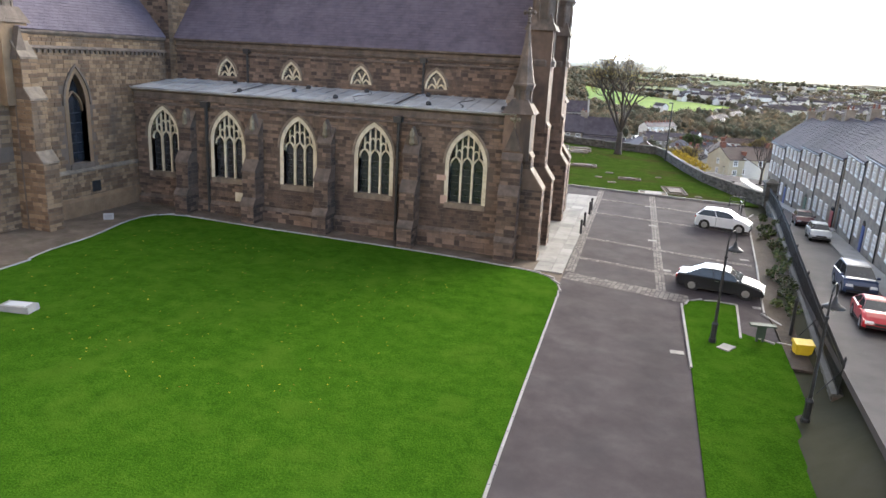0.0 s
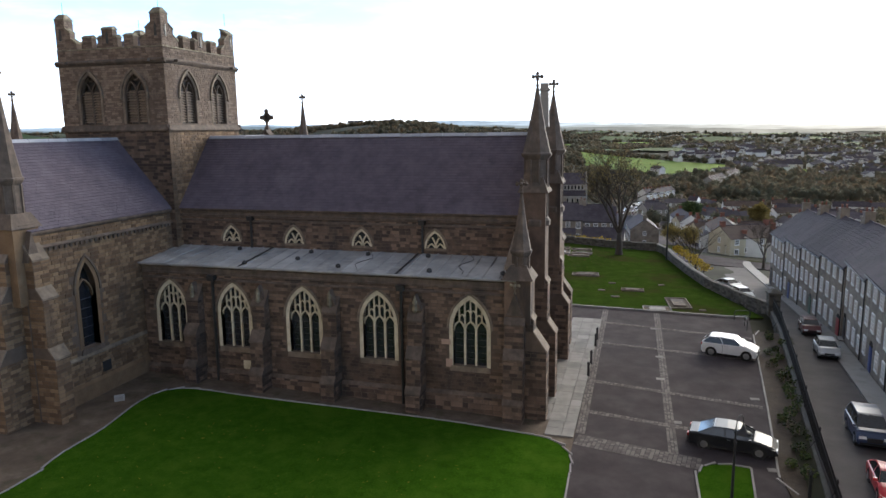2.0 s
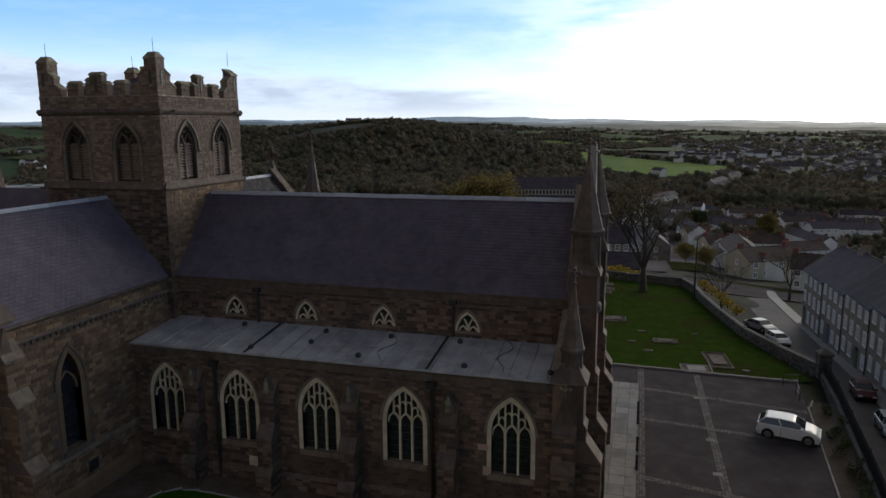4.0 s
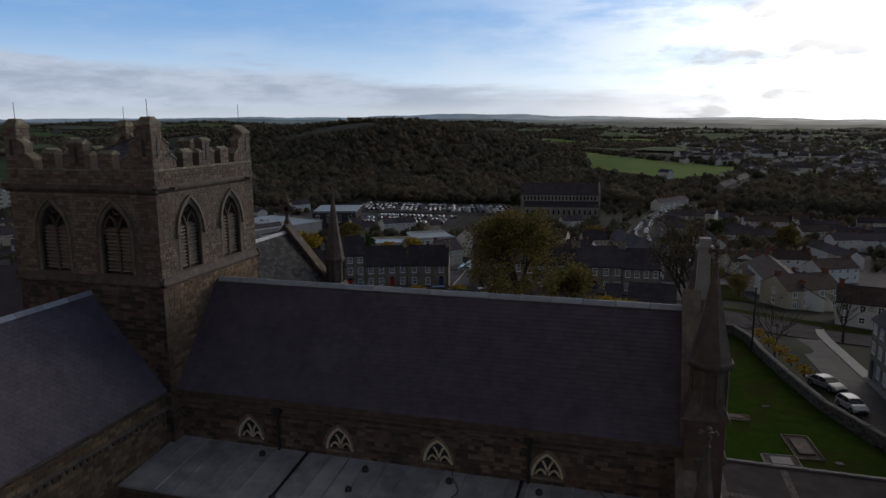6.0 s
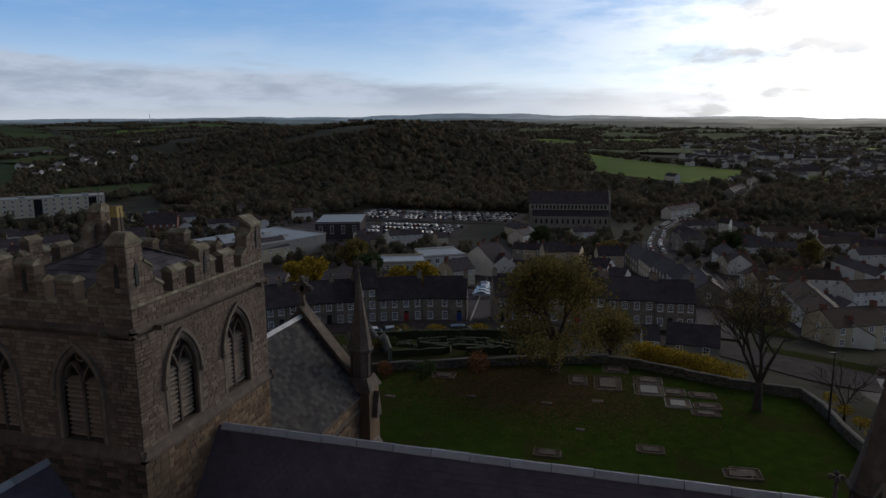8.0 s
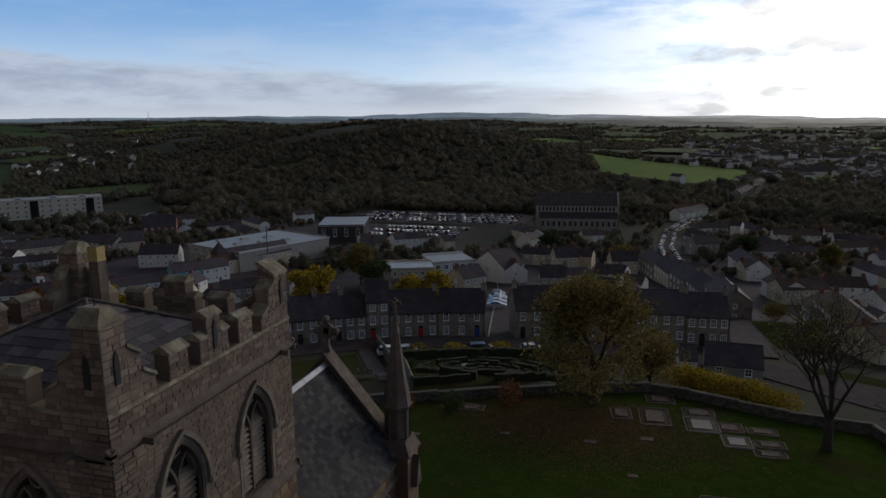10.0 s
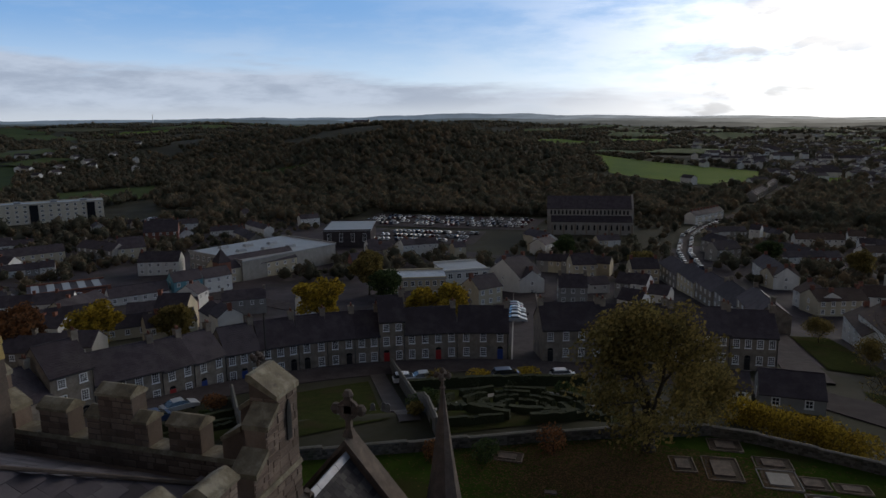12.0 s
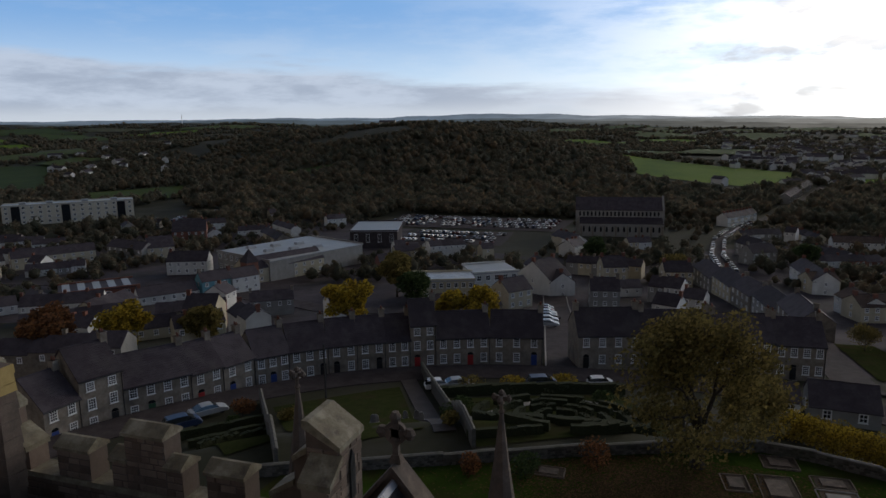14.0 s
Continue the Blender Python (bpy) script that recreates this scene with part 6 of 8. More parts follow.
rnd = random.Random(12)
for i in range(26):
    y = 41 + i * 1.12
    x = 9.1 + 0.095 * (y - 41) + rnd.uniform(0.6, 2.3)
    g = Geo()
    r = rnd.uniform(0.3, 0.65)
    clumps(g, rnd, (0, 0, r * 0.7), r, 90, 0.09, 0.8)
    t = thing("shrub", "low evergreen shrub in the street bed", "shrub", "shrubs in the bed", at=at_level(x, y, rnd.uniform(0, 360), 0.06))
    part("foliage", g, LEAF, t)
    part("stem", Geo().lathe([(0.04, -0.05), (0.02, r)], 5), LOUVRE, t)

# ---- houses ----
GREYSTONE = material("grey_stone_wall", [(0.142, 0.114, 0.090), (0.222, 0.186, 0.148), (0.310, 0.268, 0.216)], scale=0.9, fine=4, stain=0.45, stain_col=(0.074, 0.066, 0.060), stain_scale=0.4, bump=0.5)
RENDER = material("white_render", [(0.550, 0.539, 0.506), (0.726, 0.715, 0.671)], scale=0.4, stain=0.3, stain_col=(0.36, 0.35, 0.31), stain_scale=0.3, streak=1, bump=0.1)
CREAM = material("cream_render", [(0.42, 0.36, 0.25), (0.56, 0.49, 0.35)], scale=0.4, stain=0.3, stain_col=(0.3, 0.26, 0.19), stain_scale=0.3, streak=1, bump=0.1)
DASH = material("grey_dash", [(0.22, 0.21, 0.195), (0.33, 0.315, 0.29)], scale=0.5, stain=0.35, stain_col=(0.16, 0.15, 0.14), stain_scale=0.3, streak=1, bump=0.2)
BRICK = material("red_brick", [(0.15, 0.06, 0.042), (0.24, 0.10, 0.068)], scale=0.8, stain=0.3, stain_col=(0.10, 0.05, 0.04), bump=0.3)
TEALW = material("teal_render", [(0.10, 0.24, 0.28), (0.15, 0.33, 0.38)], scale=0.5, bump=0.1)
TILE = material("dark_roof", [(0.038, 0.031, 0.038), (0.056, 0.046, 0.055), (0.084, 0.071, 0.081)], rough=0.8, scale=0.6, fine=5, stain=0.35, stain_col=(0.074, 0.067, 0.066), stain_scale=0.3, rnd=0.3, bump=0.4, spec=0.22)
PALEROOF = material("pale_sheet_roof", [(0.245, 0.256, 0.262), (0.350, 0.362, 0.368)], rough=0.5, scale=0.2, stain=0.4, stain_col=(0.28, 0.29, 0.29), stain_scale=0.15, bump=0.05)
BROWNROOF = material("brown_tile_roof", [(0.052, 0.036, 0.032), (0.080, 0.056, 0.048), (0.112, 0.082, 0.068)], rough=0.85, scale=0.6, fine=5, stain=0.35, stain_col=(0.06, 0.055, 0.04), stain_scale=0.3, rnd=0.3, bump=0.4, spec=0.2)
PANE = material("window_pane", [(0.010, 0.011, 0.014), (0.022, 0.024, 0.028)], rough=0.12, scale=1.5, bump=0.02, spec=0.35, rnd=0.25, gloss_var=0.05)
DOORS = {k: material("door_" + k, [tuple(v * 0.75 for v in c), c], rough=0.4, scale=3, bump=0.05) for k, c in {"red": (0.35, 0.03, 0.03), "blue": (0.03, 0.06, 0.22), "black": (0.02, 0.02, 0.022), "green": (0.03, 0.09, 0.05), "white": (0.65, 0.65, 0.62)}.items()}
WALLS = {"stone": GREYSTONE, "white": RENDER, "cream": CREAM, "dash": DASH, "brick": BRICK, "teal": TEALW}
CACHE = {}


def window_mesh(w, h, near):
    """A sash frame with a sill, cut through for its panes; far ones carry the glass in the same mesh."""
    key = (round(w, 2), round(h, 2), near)
    if key not in CACHE:
        t, bar, cols, rows = (0.085, 0.018, 3, 4) if near else (0.11, 0.035, 2, 2)
        xs = [-w / 2 + t + (w - 2 * t) * i / cols for i in range(cols + 1)]
        zs = [t + (h - 2 * t) * j / rows for j in range(rows + 1)]
        meet = lambda j: bar * 2 if near and j == rows // 2 else bar
        holes = [[(xs[i] + bar, zs[j] + meet(j)), (xs[i + 1] - bar, zs[j] + meet(j)), (xs[i + 1] - bar, zs[j + 1] - meet(j + 1)), (xs[i] + bar, zs[j + 1] - meet(j + 1))] for i in range(cols) for j in range(rows)]
        outer = [(-w / 2 - 0.08, -0.1), (w / 2 + 0.08, -0.1), (w / 2 + 0.08, 0.0), (w / 2, 0.0), (w / 2, h), (-w / 2, h), (-w / 2, 0.0), (-w / 2 - 0.08, 0.0)]
        g = wall_with_holes(Geo(), outer, holes, 0.09, pose(0, -0.08, 0))
        frame_faces = len(g.f)
        if not near:
            for q in holes:
                g.add([(x, 0.01, z) for x, z in q], [(0, 1, 2, 3)])
        bm = bmesh.new()
        verts = [bm.verts.new(v) for v in g.v]
        for i, f in enumerate(g.f):
            face = bm.faces.new([verts[k] for k in f])
            face.material_index = 0 if i < frame_faces else 1
        bmesh.ops.remove_doubles(bm, verts=bm.verts, dist=0.0005)
        me = bpy.data.meshes.new("window")
        bm.to_mesh(me)
        bm.free()
        me.materials.append(WHITE)
        if not near:
            me.materials.append(PANE)
            CACHE[key] = (me, None)
        else:
            CACHE[key] = (me, mesh_of("pane", Geo().add([(-w / 2, 0.0, 0), (w / 2, 0.0, 0), (w / 2, 0.0, h), (-w / 2, 0.0, h)], [(0, 1, 2, 3)]), PANE))
    return CACHE[key]


def add_window(parent, m, w, h, near):
    a, b = window_mesh(w, h, near)
    o = new("window", a)
    o.parent = parent
    o.matrix_basis = m
    if b:
        p = new("pane", b)
        p.parent = o
    return o


def house(x0, y0, x1, y1, storeys=2, depth=8.0, style="white", n=3, label="", near=False, door=None, rise=None, eave=None, roof=None, chimneys=(0.04, 0.96), hip=False, sides=True, group="town houses", z=None):
    """A house with its front from x0, y0 to x1, y1, a pitched roof and windows; depth lies behind the front."""
    L, a = math.hypot(x1 - x0, y1 - y0), math.degrees(math.atan2(y1 - y0, x1 - x0))
    base = z if z is not None else ground_z((x0 + x1) / 2, (y0 + y1) / 2)
    m0 = pose(x0, y0, base, 0, 0, a)
    eave = eave or 2.55 * storeys + 0.1
    rise = rise or depth * 0.36
    names = {"stone": "grey stone", "white": "white rendered", "cream": "cream rendered", "dash": "grey pebbledashed", "brick": "red brick", "teal": "teal painted"}
    t = thing("house", label or "%s house of %d storeys with a dark slate roof" % (names[style], storeys), "house", group, at=m0)
    turn = Matrix(((0, 1, 0, 0), (1, 0, 0, 0), (0, 0, 1, 0), (0, 0, 0, 1)))
    part("wall", Geo().prism([(0, -2.5), (0, eave), (depth / 2, eave + rise), (depth, eave), (depth, -2.5)], 0, L, turn), WALLS[style], t)
    R = roof or TILE
    ov = 0.22
    for s in (0, 1):
        if s == 0:
            pr = [(-ov, eave - ov * 2 * rise / depth), (depth / 2, eave + rise), (depth / 2, eave + rise + 0.16), (-ov, eave - ov * 2 * rise / depth + 0.13)]
        else:
            pr = [(depth + ov, eave - ov * 2 * rise / depth), (depth / 2, eave + rise), (depth / 2, eave + rise + 0.16), (depth + ov, eave - ov * 2 * rise / depth + 0.13)]
        rp = part("roof_slope", Geo().prism(pr, -0.12, L + 0.12, turn), R, t)
        if near and s == 0:
            up, lo = Vector((0, depth / 2, eave + rise + 0.165)), Vector((0, -ov, eave - ov * 2 * rise / depth + 0.135))
            courses(rp, -0.1, L + 0.1, (up - lo).length, 0, slope_frame(lo, lo + Vector((1, 0, 0)), up), TILE, 0.5, 0.42, int(abs(x0) * 3))
    part("ridge_tiles", Geo().tube([(-0.12, depth / 2, eave + rise + 0.17), (L + 0.12, depth / 2, eave + rise + 0.17)], 0.11, 6), TILE, t)
    for c in chimneys:
        ch = part("chimney", Geo().box(-0.45, 0.45, -0.5, 0.5, -1.2, 1.15, pose(L * c, depth / 2, eave + rise)).box(-0.52, 0.52, -0.57, 0.57, 1.0, 1.15, pose(L * c, depth / 2, eave + rise)), BRICK if style in ("white", "brick", "cream") else GREYSTONE, t)
        for k in (-0.25, 0.25) if near else ():
            part("chimney_pot", Geo().lathe([(0.12, 1.1), (0.1, 1.55), (0.13, 1.6)], 7, pose(L * c, depth / 2 + k, eave + rise)), BRICK, ch)
    sh = eave / storeys
    ww, wh = (1.05, 1.5) if near else (1.1, 1.25)
    for s in range(storeys):
        for i in range(n):
            u = L * (i + 0.5) / n
            if s == 0 and door is not None and i == door[0]:
                d = part("door", Geo().taper(u - 0.48, u + 0.48, -0.06, 0.03, 0.02, 2.1, 0.01, 0.0), DOORS[door[1]], t)
                part("fanlight", Geo().prism(arch(0.96, 0.02, 0.42, 5, u, 2.14), -0.05, 0.03, Matrix.Identity(4)), PANE, d)
                part("step", Geo().box(u - 0.7, u + 0.7, -0.5, 0.0, -0.3, 0.03), FLAG, t)
                continue
            add_window(t, pose(u, -0.02, s * sh + sh * 0.34), min(ww, L / n * 0.62), wh if s < 2 else wh * 0.8, near)
    if near:
        part("gutter", Geo().tube([(-0.1, -ov - 0.04, eave - 0.2), (L + 0.1, -ov - 0.04, eave - 0.2)], 0.07, 6), IRON, t)
        part("downpipe", Geo().tube([(L - 0.15, -0.1, -0.3), (L - 0.15, -0.1, eave - 0.2)], 0.06, 6), IRON, t)
    elif sides and depth > 6:
        for s in range(storeys):
            for end, yaw in ((0, -90), (L, 90)):
                mm = pose(end + (-0.02 if end == 0 else 0.02), depth * 0.5, s * sh + sh * 0.34, 0, 0, yaw)
                add_window(t, mm, 1.0, 1.2, False)
    return t


# the crescent terrace below the churchyard
CRES = [(-48.3, 155.3), (-56.7, 153.4), (-64.9, 149.8), (-68.7, 147.9), (-72.3, 146.0), (-76.2, 143.7), (-80.0, 141.0), (-84.6, 136.8), (-88.1, 132.6), (-90.0, 127.5), (-92.0, 123.0), (-96.9, 115.5), (-98.8, 110.2), (-99.5, 105.4)]
SPEC = [(2, 3, (0, "blue")), (2, 4, (1, "red")), (3, 2, (1, "red")), (2, 2, None), (2, 2, (0, "black")), (2, 2, (1, "black")), (2, 3, (0, "black")), (2, 3, (1, "blue")), (2, 2, (1, "blue")), (2, 2, (1, "red")), (2, 4, (2, "green")), (3, 2, (0, "black")), (2, 2, (1, "blue"))]
for i, (st, n, dr) in enumerate(SPEC):
    (xa, ya), (xb, yb) = CRES[i + 1], CRES[i]
    if dr:
        dr = (n - 1 - dr[0], dr[1])
    house(xa, ya, xb, yb, st, 8.5, "stone", n, "grey stone terraced house of %d storeys" % st + (" with a %s door" % dr[1] if dr else " with white sash windows"), True, dr, 3.3, 5.1 if st == 2 else 7.5, chimneys=(0.97,), group="crescent terrace", z=-6.9 + 0.28 * max(0, i - 7))
for i, (xa, ya, xb, yb, n, dr) in enumerate(((-42.7, 156.6, -32.7, 160.0, 4, (0, "black")), (-32.7, 160.0, -21.7, 162.8, 5, (2, "red")), (-21.7, 162.8, -12.4, 164.2, 4, (1, "blue")), (-12.4, 164.2, -4.9, 165.0, 4, (1, "black")))):
    house(xa, ya, xb, yb, 2, 9.0, "stone", n, "", True, dr, 3.4, 5.7, chimneys=(0.03, 0.97), group="crescent terrace")
# the terrace on the street beside the churchyard
for i, (xa, ya, xb, yb, e, n) in enumerate(((19.6, 112.6, 19.9, 103.5, 3.3, 4), (19.9, 103.5, 20.1, 94.5, 3.9, 4), (20.1, 94.5, 20.3, 85.5, 4.5, 4), (20.3, 85.5, 20.4, 76.0, 5.1, 4), (20.5, 76.0, 19.7, 66.5, 5.9, 4), (19.7, 66.5, 18.9, 57.0, 6.5, 4), (18.9, 57.0, 18.0, 47.5, 7.1, 4), (18.0, 47.5, 17.0, 38.0, 7.7, 4), (17.0, 38.0, 16.0, 28.0, 8.3, 4))):
    zb = street_z((ya + yb) / 2)
    house(xa, ya, xb, yb, 3, 8.5, "stone", n, "", True, (i % 4, ("black", "blue", "green", "red")[i % 4]), 3.4, e - zb, chimneys=(0.03, 0.97), group="street terrace", z=zb)
# the wider town
TOWN = [("white", 2, 8, 8, 7, (-77.6, 280.4, -63.6, 252.7)), ("white", 2, 3, 14, 10, (-63.6, 252.7, -58.5, 262.0)), ("dash", 2, 3, 8, 7, (-50.0, 240.0, -42.0, 241.5)), ("cream", 2, 3, 9, 7, (-51.0, 289.0, -43.0, 292.0)), ("cream", 2, 4, 8, 7, (-30.5, 285.0, -21.5, 287.5)), ("dash", 2, 5, 8, 6, (-21.4, 298.7, -16.5, 279.0)), ("cream", 2, 5, 8, 6, (-16.2, 277.5, -12.0, 261.0)), ("stone", 2, 4, 8, 6, (-11.8, 260.0, -8.0, 246.5)), ("dash", 2, 5, 8, 6, (-7.8, 244.0, -4.5, 226.0)), ("stone", 2, 4, 8, 6, (-4.3, 224.5, -2.6, 208.0))]
for s, st, n, dp, _, c in TOWN:
    house(*c, st, dp, s, n, chimneys=(0.05, 0.95))
TOWN = [("dash", 2, 4, 8, (-1.8, 378.8, 5.4, 366.0)), ("white", 2, 6, 8, (11.6, 315.4, 14.8, 290.4)), ("cream", 2, 3, 9, (14.8, 290.4, 23.5, 293.5)), ("white", 2, 3, 8, (15.3, 260.9, 18.6, 247.5)), ("cream", 2, 5, 9, (18.8, 246.2, 32.1, 250.8)), ("white", 2, 4, 8, (16.7, 213.3, 16.0, 196.0)), ("dash", 2, 4, 8, (2.2, 343.2, 12.0, 350.0)), ("white", 2, 8, 8, (42.1, 402.9, 63.6, 404.3)), ("white", 2, 3, 8, (68.3, 418.7, 75.9, 417.8)), ("white", 2, 8, 8, (17.6, 206.0, 19.2, 168.0)), ("cream", 2, 4, 9, (20.0, 166.5, 31.0, 172.0)), ("white", 2, 4, 8, (32.8, 259.4, 44.5, 260.1)), ("white", 2, 5, 8, (42.5, 240.0, 54.2, 246.0)), ("white", 2, 8, 8, (62.8, 368.0, 84.4, 376.7)), ("white", 2, 4, 8, (25.3, 152.5, 36.0, 149.8))]
for s, st, n, dp, c in TOWN:
    house(*c, st, dp, s, n, chimneys=(0.05, 0.95), roof=BROWNROOF if c[0] > 12 else None, eave=4.3 if c[0] > 12 else None, rise=2.3 if c[0] > 12 else None)
TOWN = [("cream", 2, 9, 8, (-297.9, 264.9, -279.8, 293.0)), ("dash", 2, 6, 8, (-282.5, 302.5, -258.0, 297.6)), ("cream", 2, 3, 12, (-257.0, 300.3, -249.0, 308.9)), ("brick", 2, 5, 14, (-283.2, 348.5, -268.5, 358.0)), ("white", 2, 5, 9, (-215.1, 263.0, -200.8, 268.9)), ("teal", 2, 3, 7, (-172.0, 228.5, -166.8, 236.3)), ("white", 2, 3, 7, (-166.5, 237.0, -161.9, 245.8)), ("white", 1, 6, 7, (-183.7, 213.1, -172.8, 227.2)), ("cream", 2, 2, 9, (-137.4, 176.3, -130.2, 178.6)), ("cream", 1, 3, 6, (-144.6, 168.4, -137.8, 175.3)), ("cream", 2, 3, 8, (-70.6, 226.9, -65.3, 233.5))]
for s, st, n, dp, c in TOWN:
    house(*c, st, dp, s, n, chimneys=(0.05,))
for i in range(9):
    x, y = 2.0 + i * 2.1, 481.8 + i * 3.6
    house(x, y, x + 2.0, y + 3.5, 2, 7, ("white", "cream")[i % 2], 2, chimneys=(0.5,), sides=False)
for i in range(14):
    x, y = 53.8 + i * 2.6, 616.0 + i * 9.2
    house(x, y, x + 1.5, y + 8.6, 2, 8, "dash", 2, chimneys=(0.5,), sides=False)
taken = [(o.matrix_basis.translation.x, o.matrix_basis.translation.y) for o in bpy.data.objects if o.parent is None and o.name.startswith("house")]
ROADS = [[(-44.3, 156.0), (-49.3, 183.4), (-58.6, 234.6), (-66.7, 275.7), (-80.0, 330.0)], [(-0.5, 160.0), (0.5, 194.1), (1.8, 229.5), (-0.3, 255.0), (-2.7, 287.8), (-7.7, 314.9), (-9.7, 365.2), (-5.6, 423.7), (6.2, 475.1), (19.8, 505.3), (60.0, 620.0), (100.0, 760.0)], [(-3.0, 150.0), (8.2, 140.9), (13.6, 138.0), (26.6, 136.0), (80.0, 130.0)], [(-270.0, 240.0), (-200.0, 240.0), (-150.0, 228.0), (-110.0, 215.0), (-54.0, 205.0)]]


def clear_of_roads(x, y, gap):
    for r in ROADS:
        for (xa, ya), (xb, yb) in zip(r, r[1:]):
            L2 = (xb - xa) ** 2 + (yb - ya) ** 2
            t = max(0.0, min(1.0, ((x - xa) * (xb - xa) + (y - ya) * (yb - ya)) / L2))
            if math.hypot(x - xa - t * (xb - xa), y - ya - t * (yb - ya)) < gap:
                return False
    return True


def in_box(x, y, b):
    return b[0] < x < b[1] and b[2] < y < b[3]


KEEP = [(-240, -155, 250, 330), (-215, -85, 335, 495), (-90, -20, 395, 450), (-115, -72, 225, 275), (-450, -370, 360, 450), (-110, 14, 60, 176), (-110, -85, 165, 195), (-195, -150, 335, 385), (-380, -320, 400, 480), (-214, -196, 200, 235)]


def cottage(x, y, a, L, depth, eave, style, n, chimney):
    """A small plain house of a row: x, y is the left foot of its front, a the way its front runs."""
    rise = depth * 0.34
    words = {"stone": "grey stone", "white": "white rendered", "cream": "cream rendered", "dash": "grey pebbledashed", "brick": "red brick"}
    mid = (x + math.cos(radians(a)) * L / 2, y + math.sin(radians(a)) * L / 2)
    t = thing("house", "small %s house in a row under dark slates" % words[style], "house", "town houses", at=pose(x, y, ground_z(*mid), 0, 0, a))
    turn = Matrix(((0, 1, 0, 0), (1, 0, 0, 0), (0, 0, 1, 0), (0, 0, 0, 1)))
    part("wall", Geo().prism([(0, -2.0), (0, eave), (depth / 2, eave + rise), (depth, eave), (depth, -2.0)], 0.0, L, turn), WALLS[style], t)
    drop, ov = 0.2 * 2 * rise / depth, 0.2
    part("roof", Geo().prism([(-ov, eave - drop), (-ov, eave - drop + 0.14), (depth / 2, eave + rise + 0.18), (depth + ov, eave - drop + 0.14), (depth + ov, eave - drop), (depth / 2, eave + rise + 0.02)], -0.1, L + 0.1, turn), TILE, t)
    if chimney is not None:
        q = pose(L * chimney, depth / 2, eave + rise)
        part("chimney", Geo().box(-0.35, 0.35, -0.45, 0.45, -0.8, 0.95, q).box(-0.42, 0.42, -0.52, 0.52, 0.8, 0.95, q), BRICK if style in ("white", "brick", "cream") else GREYSTONE, t)
    for i in range(n):
        add_window(t, pose(L * (i + 0.5) / n, -0.02, eave - 1.6), 0.95, 1.15, False)


def back_rows():
    """Short rows of small houses and yards that fill the town between its streets."""
    rnd = random.Random(91)
    made, tries, mids = 0, 0, []
    while made < 185 and tries < 20000:
        tries += 1
        az, r = radians(rnd.uniform(-58, 21)), rnd.uniform(140, 470)
        x, y = -25 + r * math.sin(az), 45 + r * math.cos(az)
        a = rnd.choice((28, 28, 118, -20, 70, 8)) + rnd.uniform(-6, 6) - math.degrees(az) * 0.6
        depth, eave = rnd.uniform(5.5, 7.5), rnd.choice((2.7, 4.4, 4.7, 5.0))
        style = rnd.choice(("dash", "white", "stone", "white", "white", "cream", "brick"))
        for k in range(rnd.choice((1, 2, 3, 4, 5))):
            L = rnd.uniform(4.6, 7.0)
            c, s_ = math.cos(radians(a)), math.sin(radians(a))
            mx_, my_ = x + c * L / 2 - s_ * depth / 2, y + s_ * L / 2 + c * depth / 2
            d = math.hypot(mx_ - HX, my_ - HY)
            if not clear_of_roads(mx_, my_, 9) or any(in_box(mx_, my_, b) for b in KEEP) or any(math.hypot(mx_ - p, my_ - q) < 13 for p, q in taken) or any(math.hypot(mx_ - p, my_ - q) < 8.5 for p, q in mids) or d < 112 or (r > 390 and az > -0.45) or (mx_ > 20 and my_ < 150):
                break
            cottage(x, y, a, L, depth, eave + rnd.choice((0, 0, 0.25)), style if rnd.random() < 0.6 else rnd.choice(("dash", "white", "cream", "white")), rnd.choice((1, 2, 2)), rnd.choice((0.04, 0.96, 0.5, None)))
            made += 1
            x, y = x + c * (L + 0.02), y + s_ * (L + 0.02)
            last = (mx_, my_)
            mids_row = mids_row + [last] if k else [last]
        else:
            k = k + 1
        if k:
            mids.extend(mids_row)
    taken.extend(mids)


back_rows()


def drape(name, label, pts, wide, material_, up=0.1, category="road"):
    """A road laid over the ground along a line."""
    line = smooth_line(pts, 6)
    g = Geo()
    for i, (x, y) in enumerate(line):
        (xa, ya), (xb, yb) = line[max(i - 1, 0)], line[min(i + 1, len(line) - 1)]
        L = math.hypot(xb - xa, yb - ya)
        nx, ny = -(yb - ya) / L * wide / 2, (xb - xa) / L * wide / 2
        z = max(ground_z(x + k * nx, y + k * ny) for k in (-1, 0, 1)) + up
        g.v += [(x + nx, y + ny, z), (x - nx, y - ny, z), (x + nx, y + ny, z - 0.8), (x - nx, y - ny, z - 0.8)]
    for i in range(len(line) - 1):
        k = 4 * i
        g.f += [(k, k + 1, k + 5, k + 4), (k, k + 4, k + 6, k + 2), (k + 1, k + 3, k + 7, k + 5)]
    return thing(name, label, category, g=g, material=material_, kind="structure")


for i, r in enumerate(ROADS):
    drape("road_%d" % (i + 1), "dark tarmac town street", r, 6.5, TARMAC)
for sg in (-1, 1):
    line = ROADS[0][:4]
    drape("kerb_street", "pale kerb line beside the side street", [(x + sg * 3.5 * 0.98, y + sg * 3.5 * 0.18) for x, y in line], 0.28, KERB, 0.2, "kerb")
arc = [(HX + rr * math.cos(radians(b)), HY + rr * math.sin(radians(b))) for b, rr in ((58, 93.5), (70, 93.0), (84, 92.5), (100, 92.0), (110, 91.6), (120, 90.5), (130, 87.5), (140, 83.0), (150, 79.0))]
drape("road_crescent", "dark crescent road before the terrace", arc, 6.0, TARMAC, 0.05)
